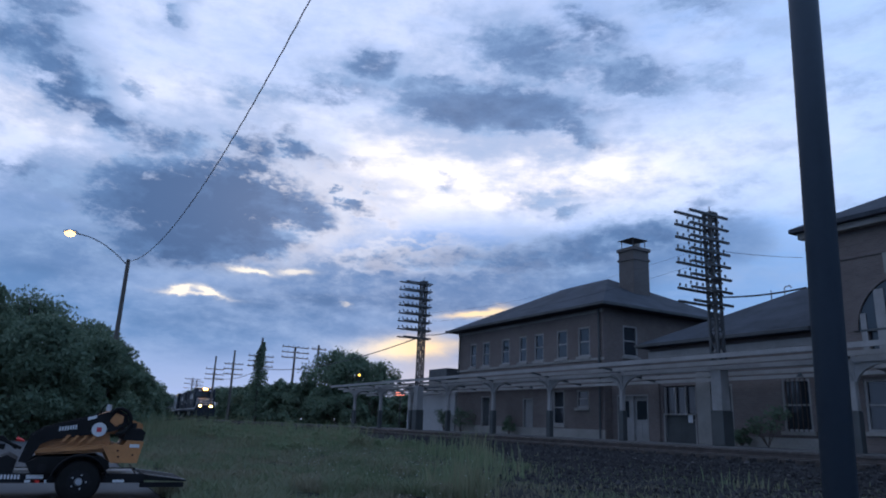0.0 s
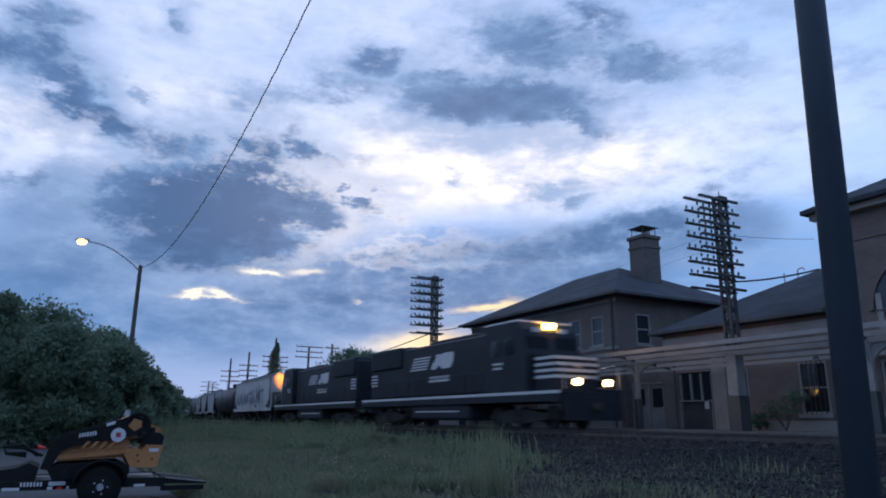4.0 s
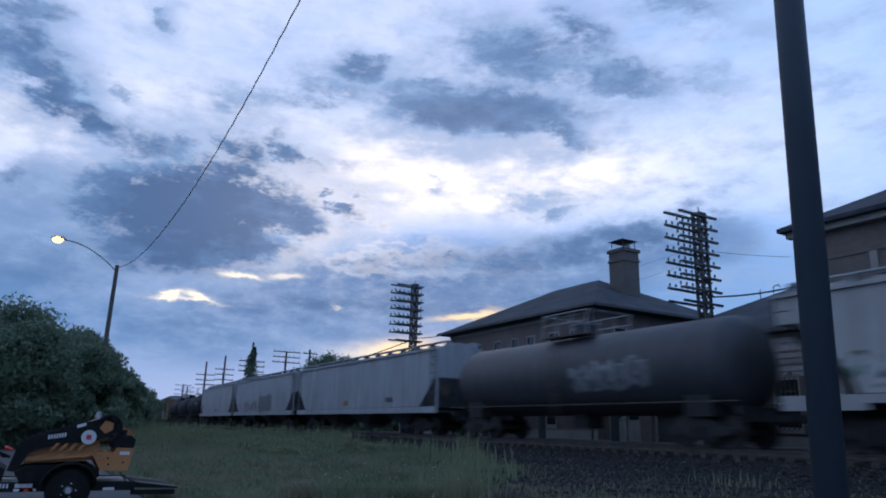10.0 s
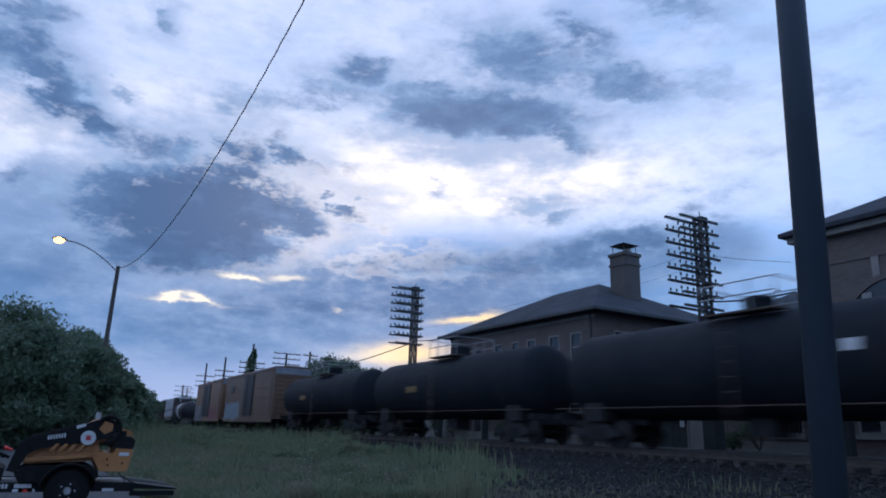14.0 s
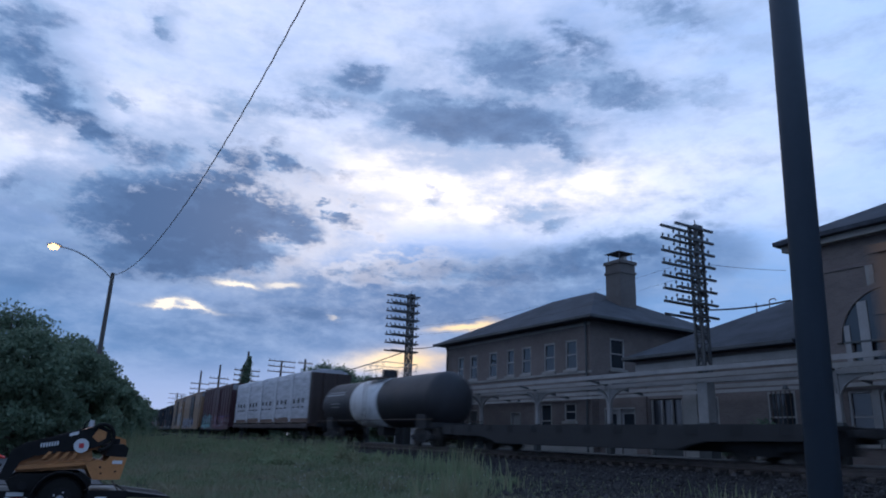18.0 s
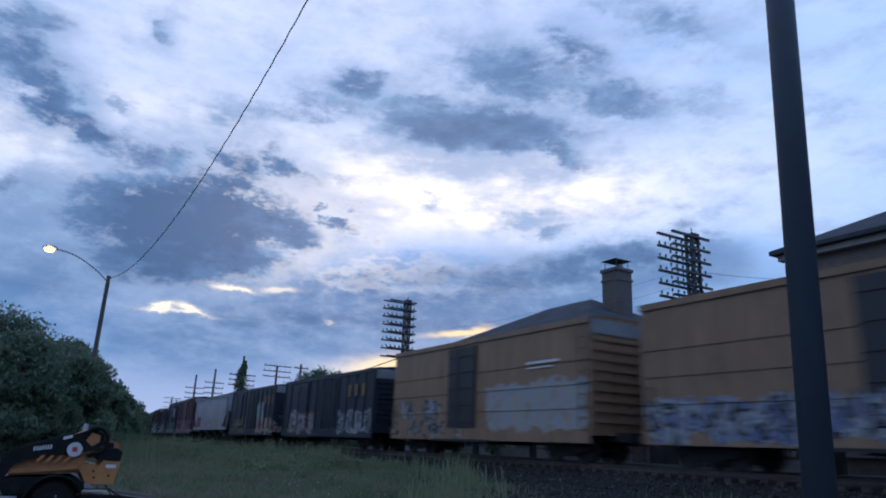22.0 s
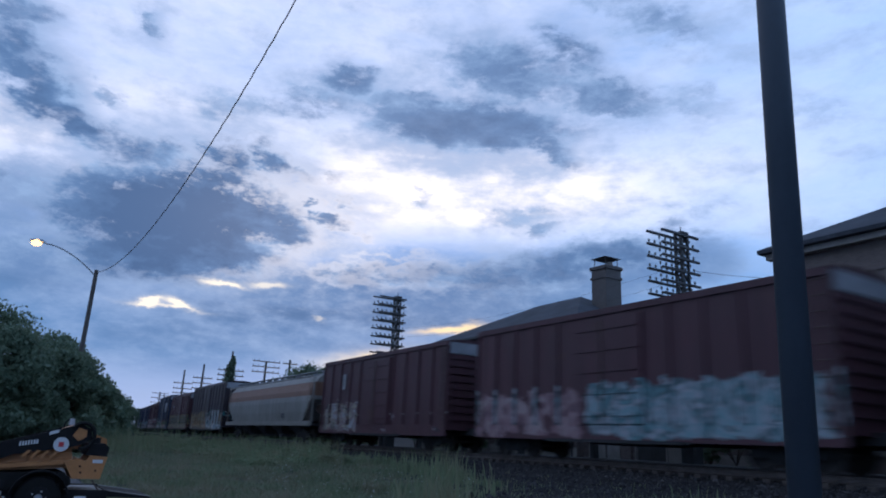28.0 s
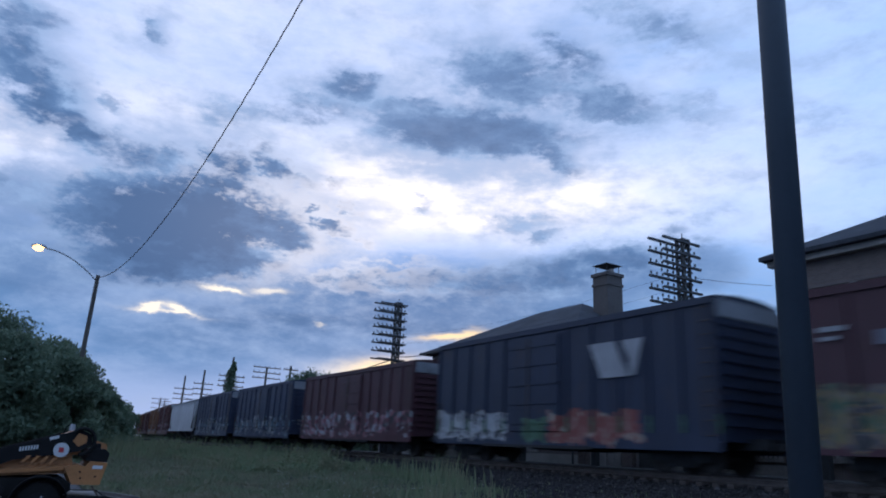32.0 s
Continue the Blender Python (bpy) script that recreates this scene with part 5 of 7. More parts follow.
def trailer():
    t = thing("trailer", "black flatbed utility trailer with reflective tape and rear ramp", "trailer", at=pose(-12.6, 0.0, 0.19))
    part("side_rail", new_box(0.42, 0.52, -2.6, 1.55, 0.27, 0.40, bevel=0.008), M_BLACKPAINT, t)
    part("side_rail", new_box(-0.92, -0.82, -2.6, 1.55, 0.27, 0.40, bevel=0.008), M_BLACKPAINT, t)
    for y in (-2.4, -1.5, -0.6, 0.3, 1.3):
        part("cross_member", new_box(-0.82, 0.42, y, y + 0.07, 0.27, 0.35), M_BLACKPAINT, t)
    for i in range(9):
        part("plank", new_box(-0.82 + i * 0.138, -0.69 + i * 0.138, -2.6, 1.5, 0.353, 0.385), M_DECK, t)
    tire = bmesh.new()
    loft(tire, [[(xx, 0.62 + rr * math.cos(a), 0.30 + rr * math.sin(a)) for a in [2 * math.pi * i / 28 for i in range(28)]] for xx, rr in ((0.50, 0.20), (0.52, 0.28), (0.56, 0.305), (0.66, 0.305), (0.70, 0.28), (0.72, 0.20))])
    wh = part("wheel", tire, M_RUBBER, t, "black rubber tyre on a steel rim", smooth=True)
    part("rim", rod(bmesh.new(), (0.6, 0.62, 0.30), (0.727, 0.62, 0.30), 0.175, 0.16, n=20), M_BLACKPAINT, wh)
    part("hub", rod(bmesh.new(), (0.72, 0.62, 0.30), (0.78, 0.62, 0.30), 0.06, 0.045, n=12), M_GALV, wh)
    for i in range(5):
        a = 2 * math.pi * i / 5
        part("lug_nut", rod(bmesh.new(), (0.72, 0.62 + 0.1 * math.cos(a), 0.3 + 0.1 * math.sin(a)), (0.745, 0.62 + 0.1 * math.cos(a), 0.3 + 0.1 * math.sin(a)), 0.014, n=6), M_GALV, wh)
    shared("wheel", wh.data, t, Matrix.Translation((-1.62, 0, 0)))
    fen = bmesh.new()
    arc = [math.pi * (0.06 + 0.88 * i / 12) for i in range(13)]
    yz(fen, [(0.62 + 0.37 * math.cos(k), 0.30 + 0.37 * math.sin(k)) for k in arc] + [(0.62 + 0.385 * math.cos(k), 0.30 + 0.385 * math.sin(k)) for k in arc[::-1]], 0.44, 0.76)
    part("fender", fen, M_BLACKPAINT, t)
    part("axle", rod(bmesh.new(), (-0.95, 0.62, 0.30), (0.55, 0.62, 0.30), 0.04), M_BLACKPAINT, t)
    ramp = bmesh.new()
    yz(ramp, [(1.55, 0.30), (2.2, 0.28), (2.2, 0.30), (1.55, 0.38)], -0.8, 0.42)
    part("ramp", ramp, M_BLACKPAINT, t, "dark loading ramp with worn pale edges")
    for rx in (-0.79, 0.30):
        strip = bmesh.new()
        yz(strip, [(1.55, 0.385), (2.18, 0.305), (2.18, 0.312), (1.55, 0.395)], rx, rx + 0.10)
        part("tread_strip", strip, M_DECK, t, "worn pale metal edge of the ramp")
    part("ramp_hinge", new_box(0.43, 0.5, 1.5, 2.15, 0.20, 0.27), M_BLACKPAINT, t)
    for y, w, m in ((-0.05, 0.26, M_MARK), (-0.62, 0.2, M_MARK), (0.02, 0.16, M_REDLAMP), (1.12, 0.14, M_MARK)):
        part("reflector", new_box(0.523, 0.527, y - 0.02, y + w, 0.275, 0.315), m, t)
    part("badge_plate", new_box(0.523, 0.527, -0.06, 0.16, 0.33, 0.385), M_MARK, t)
    for i in range(7):
        part("number_bar", new_box(0.523, 0.526, -0.42 + i * 0.042, -0.42 + i * 0.042 + 0.026, 0.325, 0.385), M_MARK, t)
    part("clearance_lamp", new_box(0.523, 0.54, 0.06, 0.12, 0.275, 0.31), M_REDLAMP, t)
    part("tongue", new_box(-0.25, -0.15, -3.9, -2.6, 0.28, 0.38), M_BLACKPAINT, t)
    part("jack", rod(bmesh.new(), (-0.2, -3.7, -0.004), (-0.2, -3.7, 0.6), 0.035), M_GALV, t)


trailer()


def loader():
    """A small tracked loader chained down on the trailer, facing the hitch."""
    ld = thing("mini_loader", "small orange and black tracked loader chained on the trailer", "mini loader", at=pose(-12.55, 0.0, 0.575))
    x0, x1 = -0.55, 0.42
    body = bmesh.new()
    yz(body, [(0.0, 0.27), (0.95, 0.33), (1.0, 0.42), (0.95, 0.68), (0.55, 0.62), (0.05, 0.47)], x0 + 0.12, x1 - 0.06)
    part("body", body, M_ORANGE, ld, "scuffed orange steel body")
    for s, xa, xb in ((1, x1 - 0.12, x1 + 0.10), (-1, x0 - 0.1, x0 + 0.12)):
        tr = bmesh.new()
        o = [(-0.02, 0.02), (0.9, 0.005), (1.02, 0.1), (1.0, 0.2), (0.86, 0.27), (0.05, 0.25), (-0.1, 0.16)]
        yz(tr, o, xa, xb)
        tk = part("track", tr, M_RUBBER, ld, "black rubber crawler track")
        for k in range(4):
            part("roller", rod(bmesh.new(), (xb, 0.12 + 0.24 * k, 0.09), (xb + 0.02, 0.12 + 0.24 * k, 0.09), 0.065, n=12), M_BLACKPAINT, tk)
    skirt = bmesh.new()
    yz(skirt, [(-0.02, 0.30), (0.9, 0.38), (0.9, 0.44), (0.0, 0.36)], x1 - 0.05, x1 + 0.03)
    part("side_step", skirt, M_ORANGE, ld)
    for s, xa in ((1, x1 - 0.02), (-1, x0 - 0.06)):
        arm = bmesh.new()
        yz(arm, [(-0.2, 0.18), (-0.1, 0.55), (0.05, 0.66), (0.8, 0.90), (1.02, 0.98), (1.18, 0.90), (1.2, 0.76), (1.05, 0.66), (0.9, 0.62), (0.2, 0.50), (0.05, 0.43), (-0.08, 0.16)], xa, xa + 0.08)
        a = part("lift_arm", arm, M_BLACKPAINT, ld, "black lift arm")
        if s > 0:
            part("arm_liner", yz(bmesh.new(), [(1.02, 0.72), (1.12, 0.78), (1.12, 0.88), (1.0, 0.92), (0.93, 0.80)], xa + 0.081, xa + 0.09), M_ORANGE, a)
            part("badge", rod(bmesh.new(), (xa + 0.08, 0.80, 0.665), (xa + 0.095, 0.80, 0.665), 0.105, n=24), M_MARK, a, "round white badge with a red square")
            part("badge_mark", new_box(xa + 0.0955, xa + 0.099, 0.765, 0.835, 0.63, 0.70), M_REDDOT, a)
            part("sticker", yz(bmesh.new(), [(0.62, 0.795), (0.74, 0.832), (0.74, 0.878), (0.62, 0.84)], xa + 0.081, xa + 0.085), M_MARK, a)
            for k in range(7):
                y = 0.26 + k * 0.035
                part("number_bar", yz(bmesh.new(), [(y, 0.625 + k * 0.006), (y + 0.021, 0.629 + k * 0.006), (y + 0.021, 0.69 + k * 0.006), (y, 0.686 + k * 0.006)], xa + 0.081, xa + 0.084), M_MARK, a)
            for k in range(4):
                y = 0.30 + k * 0.12
                part("stripe", yz(bmesh.new(), [(y, 0.47), (y + 0.05, 0.47), (y + 0.13, 0.57), (y + 0.08, 0.57)], xa + 0.081, xa + 0.084), M_ORANGE, a)
    cowl = bmesh.new()
    yz(cowl, [(0.88, 0.42), (1.02, 0.18), (1.40, 0.18), (1.46, 0.50), (1.22, 0.52), (1.16, 0.44), (1.05, 0.47)], x0 + 0.05, x1 + 0.11)
    cw = part("engine_cowl", cowl, M_ORANGE, ld, "orange engine cowl with bolt holes")
    for y, z in ((1.1, 0.36), (1.12, 0.27), (1.32, 0.3)):
        part("bolt", rod(bmesh.new(), (x1 + 0.11, y, z), (x1 + 0.118, y, z), 0.016, n=8), M_BLACKPAINT, cw)
    part("nameplate", new_box(x1 + 0.111, x1 + 0.116, 1.26, 1.40, 0.41, 0.46), M_MARK, cw)
    hood = bmesh.new()
    yz(hood, [(1.16, 0.52), (1.45, 0.51), (1.47, 0.64), (1.40, 0.70), (1.2, 0.69)], x0 + 0.06, x1 + 0.08)
    part("air_cleaner", hood, M_BLACKPAINT, ld)
    part("filter_cap", rod(bmesh.new(), (x1 - 0.1, 1.28, 0.68), (x1 - 0.1, 1.28, 0.78), 0.07, n=12), M_BLACKPAINT, ld)
    part("rear_panel", yz(bmesh.new(), [(1.30, 0.55), (1.52, 0.55), (1.50, 0.76), (1.32, 0.82)], x0 + 0.1, x0 + 0.3), M_ORANGE, ld)
    top = bmesh.new()
    yz(top, [(0.62, 0.80), (0.95, 0.95), (1.08, 0.96), (1.08, 0.6), (0.62, 0.6)], x0 + 0.15, x1 - 0.1)
    part("hydraulic_cover", top, M_ORANGE, ld)
    loop = [(x1 + 0.1, 1.06 + 0.17 * math.cos(a), 0.80 + 0.19 * math.sin(a)) for a in [math.pi * (-0.55 + 1.35 * i / 14) for i in range(15)]]
    part("hose", tube(bmesh.new(), loop, 0.028, 7), M_RUBBER, ld, "thick black hydraulic hose looping over the pivot")
    part("beacon", rod(bmesh.new(), (0.1, 0.92, 0.95), (0.1, 0.92, 1.05), 0.045, 0.035, n=12), M_GALV, ld)
    part("lever", tube(bmesh.new(), [(0.0, 0.82, 0.9), (0.0, 0.84, 1.0), (0.0, 0.9, 1.05)], 0.012), M_BLACKPAINT, ld)
    plate = bmesh.new()
    yz(plate, [(-0.85, 0.0), (-0.25, 0.0), (-0.22, 0.2), (-0.35, 0.27), (-0.5, 0.2), (-0.8, 0.16)], x0, x1)
    part("attachment", plate, M_BLACKPAINT, ld, "black grapple attachment")
    for k in range(2):
        part("hose", tube(bmesh.new(), [(0.3, -0.25 + 0.06 * k, 0.36), (0.34, -0.45, 0.52 - 0.04 * k), (0.34, -0.7, 0.5), (0.3, -0.66, 0.4), (0.32, -0.4, 0.36 + 0.04 * k)], 0.022, 7), M_RUBBER, ld)
    part("cone_lamp", rod(bmesh.new(), (0.4, -0.27, 0.50), (0.4, -0.16, 0.47), 0.035, 0.015, n=10), M_REDLAMP, ld, "red warning lamp")
    ch = bmesh.new()
    for k in range(10):
        a = Vector((x1 + 0.06, 1.3, 0.16)).lerp(Vector((x1 - 0.02, 1.56, -0.17)), k / 10)
        b = Vector((x1 + 0.06, 1.3, 0.16)).lerp(Vector((x1 - 0.02, 1.56, -0.17)), (k + 0.8) / 10)
        rod(ch, a, b, 0.013, n=5)
    part("chain", ch, M_STEEL, ld, "rusty tie-down chain")


loader()

# ---------------------------------------------------------------- train
# cars are built with +x ahead, the origin on the rail tops under the middle


def wheelset_mesh():
    bm = bmesh.new()
    for s in (-1, 1):
        rings = [[(r * math.cos(a), s * w, 0.46 + r * math.sin(a)) for a in [2 * math.pi * i / 20 for i in range(20)]] for w, r in ((0.685, 0.49), (0.71, 0.485), (0.72, 0.46), (0.82, 0.455), (0.82, 0.38), (0.79, 0.36), (0.79, 0.14), (0.84, 0.12))]
        loft(bm, rings)
    rod(bm, (0, -1.02, 0.46), (0, 1.02, 0.46), 0.085, n=10)
    return put("wheelset", bm, M_WHEEL)


def bogie_mesh(base, axles):
    bm = bmesh.new()
    for s in (-1, 1):
        y0, y1 = sorted((s * 0.93, s * 1.07))
        h = base / 2
        prism(bm, [(-h - 0.28, 0.38), (-h - 0.28, 0.56), (-h + 0.15, 0.62), (-0.5, 0.80), (0.5, 0.80), (h - 0.15, 0.62), (h + 0.28, 0.56), (h + 0.28, 0.38), (h - 0.25, 0.36), (0.45, 0.20), (-0.45, 0.20), (-h + 0.25, 0.36)], 1, y0, y1)
        for k in range(3):
            rod(bm, (-0.22 + 0.22 * k, s * 1.09, 0.28), (-0.22 + 0.22 * k, s * 1.09, 0.62), 0.08, n=8)
        for i in range(axles):
            x = -h + base * i / (axles - 1)
            rod(bm, (x, s * 1.06, 0.46), (x, s * 1.14, 0.46), 0.13, n=12)
    box(bm, -0.22, 0.22, -1.05, 1.05, 0.55, 0.82)
    return put("bogie", bm, M_UNDER)


WHEELSET = wheelset_mesh()
BOGIE2 = bogie_mesh(1.78, 2)
BOGIE3 = bogie_mesh(4.1, 3)
COUPLER = put("coupler", box(box(new_box(0.0, 0.62, -0.09, 0.09, 0.76, 0.96, bevel=0.02), 0.52, 0.74, -0.16, 0.16, 0.72, 1.0, bevel=0.02), -0.1, 0.05, -0.25, 0.25, 0.7, 1.05), M_UNDER)


def running_gear(car, x, axles=2):
    b = shared("bogie", BOGIE2 if axles == 2 else BOGIE3, car, Matrix.Translation((x, 0, 0)))
    base = 1.78 if axles == 2 else 4.1
    for i in range(axles):
        shared("wheelset", WHEELSET, b, Matrix.Translation((-base / 2 + base * i / (axles - 1), 0, 0)))


def couplers(car, half):
    shared("coupler", COUPLER, car, Matrix.Translation((half - 0.45, 0, 0)))
    shared("coupler", COUPLER, car, Matrix.Translation((-half + 0.45, 0, 0)) @ Matrix.Rotation(math.pi, 4, "Z"))


def ladder(bm, x, y, z0, z1, w=0.42):
    for s in (-0.5, 0.5):
        rod(bm, (x + s * w, y, z0), (x + s * w, y, z1), 0.018, n=5)
    n = int((z1 - z0) / 0.38)
    for i in range(n + 1):
        z = z0 + (z1 - z0) * i / n
        rod(bm, (x - w / 2, y, z), (x + w / 2, y, z), 0.014, n=4)
    return bm


ALL_CARS = []


def start(kind, u_front, u_rear, label, category, group):
    car = thing(kind, label, category, group)
    length = u_front - u_rear
    ALL_CARS.append((car, (u_front + u_rear) / 2, length))
    return car, length / 2


def plate(car, name, x0, x1, z0, z1, y, material, label=""):
    """A thin marking on the near side of a car."""
    return part(name, new_box(x0, x1, y - 0.012, y - 0.004, z0, z1), material, car, label)


def covered_hopper(u0, u1, paint, label, eave=4.22, tags=(), bays=3, cylinder=False, sill_paint=None, rounded=False):
    car, h = start("covered_hopper", u0, u1, label, "hopper car", "freight cars of the train")
    L = h - 0.45
    top = eave + 0.32
    if cylinder:
        prof = [(-1.48, 1.42), (-1.56, 2.0), (-1.60, 2.7), (-1.56, 3.4), (-1.40, 3.95), (-1.10, eave), (-0.55, top), (0.55, top), (1.10, eave), (1.40, 3.95), (1.56, 3.4), (1.60, 2.7), (1.56, 2.0), (1.48, 1.42)]
    else:
        prof = [(-1.57, 1.42), (-1.59, 2.4), (-1.59, 3.4), (-1.57, eave), (-1.50, eave + 0.05), (-0.45, top), (0.45, top), (1.50, eave + 0.05), (1.57, eave), (1.59, 3.4), (1.59, 2.4), (1.57, 1.42)]
    # the lower corners of the body are cut back where the end sheets slope inwards
    def section(x):
        if rounded:
            f = max(0.0, (abs(x) - (L - 2.0)) / 2.0)
            zcut = 1.42 + 1.85 * min(1.0, 2.5 * f, 0.114 + 1.36 * f)
        else:
            f = max(0.0, (abs(x) - (L - 1.65)) / 1.65)
            zcut = 1.42 + 1.4 * f
        return [(x, y, max(z, zcut)) for y, z in prof]
    ends = (0.0, 0.35, 0.70, 1.25, 1.80, 1.90, 2.0) if rounded else (0.0, 0.55, 1.1, 1.65)
    xs = [-L + e for e in ends] + [L - e for e in ends[::-1]]
    part("body", loft(bmesh.new(), [section(x) for x in xs]), paint, car)
    sl = sill_paint or paint
    for s in (-1, 1):
        y0, y1 = sorted((s * 1.50, s * 1.62))
        part("side_sill", new_box(-h + 0.4, h - 0.4, y0, y1, 1.19 if rounded else 1.09, 1.40), sl, car)
        for x in (-h + 1.5, h - 1.5) if rounded else ():
            part("sill_end", new_box(x - 1.1, x + 1.1, y0 + 0.003, y1 - 0.003, 1.02, 1.188), sl, car)
        part("eave_rail", new_box(-L, L, *sorted((s * 1.575, s * 1.66)), eave - 0.06, eave + 0.04), sl, car)
        for x in (-L + 0.25, L - 0.25):
            ld = ladder(bmesh.new(), x, s * 1.60, 1.1, eave)
            part("ladder", ld, M_STEEL, car)
            if rounded:
                continue
            part("corner_post", new_box(x - 0.34 if x < 0 else x + 0.28, x - 0.28 if x < 0 else x + 0.34, *sorted((s * 1.45, s * 1.55)), 1.1, eave - 0.05), sl, car)
    part("end_platform", new_box(-h + 0.4, -L + 1.9, -1.5, 1.5, 1.12, 1.24), M_UNDER, car)
    part("end_platform", new_box(L - 1.9, h - 0.4, -1.5, 1.5, 1.12, 1.24), M_UNDER, car)
    for s in (-1, 1):
        sheet = bmesh.new()
        xa, xb = s * (L - 2.0), s * (L - 0.3)
        vs = [sheet.verts.new(p) for p in ((xa, -1.45, 1.3), (xa, 1.45, 1.3), (xb, 1.45, 3.0), (xb, -1.45, 3.0), (xa - s * 0.1, -1.45, 1.3), (xa - s * 0.1, 1.45, 1.3), (xb - s * 0.1, 1.45, 3.05), (xb - s * 0.1, -1.45, 3.05))]
        for q in ((0, 1, 2, 3), (7, 6, 5, 4), (0, 3, 7, 4), (1, 5, 6, 2), (0, 4, 5, 1), (3, 2, 6, 7)):
            sheet.faces.new([vs[i] for i in q])
        part("slope_sheet", sheet, M_UNDER, car)
    part("centre_sill", new_box(-h + 0.4, h - 0.4, -0.3, 0.3, 0.8, 1.1), M_UNDER, car)
    span = 2 * (L - 2.4)
    for i in range(bays):
        x = -span / 2 + span * (i + 0.5) / bays
        w = span / bays * 0.46
        bay = bmesh.new()
        loft(bay, [[(x - w, -1.35, 1.42), (x + w, -1.35, 1.42), (x + w, 1.35, 1.42), (x - w, 1.35, 1.42)], [(x - 0.35, -0.6, 0.5), (x + 0.35, -0.6, 0.5), (x + 0.35, 0.6, 0.5), (x - 0.35, 0.6, 0.5)], [(x - 0.35, -0.6, 0.32), (x + 0.35, -0.6, 0.32), (x + 0.35, 0.6, 0.32), (x - 0.35, 0.6, 0.32)]])
        part("discharge_bay", bay, M_BAY, car)
    walkway = bmesh.new()
    for s in (-1, 1):
        box(walkway, -L, L, *sorted((s * 0.62, s * 0.95)), top + 0.10, top + 0.14)
    n = int(2 * L / 1.6)
    for i in range(n + 1):
        x = -L + 0.1 + (2 * L - 0.2) * i / n
        for s in (-1, 1):
            box(walkway, x - 0.03, x + 0.03, *sorted((s * 0.6, s * 0.97)), top - 0.24, top + 0.10)
    part("roof_walk", walkway, M_GALV, car, "galvanised roof walkway")
    for i in range(n):
        x = -L + (2 * L) * (i + 0.5) / n
        part("hatch", new_box(x - 0.55, x + 0.55, -0.35, 0.35, top - 0.01, top + 0.09, bevel=0.02), paint, car)
    part("brake_wheel", rod(bmesh.new(), (h - 0.62, -0.9, 2.2), (h - 0.58, -0.9, 2.2), 0.28, n=16), M_STEEL, car)
    for x0, x1, z0, z1, m in tags:
        plate(car, "marking", x0, x1, z0, z1, -1.60, m)
    running_gear(car, -h + 2.6)
    running_gear(car, h - 2.6)
    couplers(car, h)
    return car, h


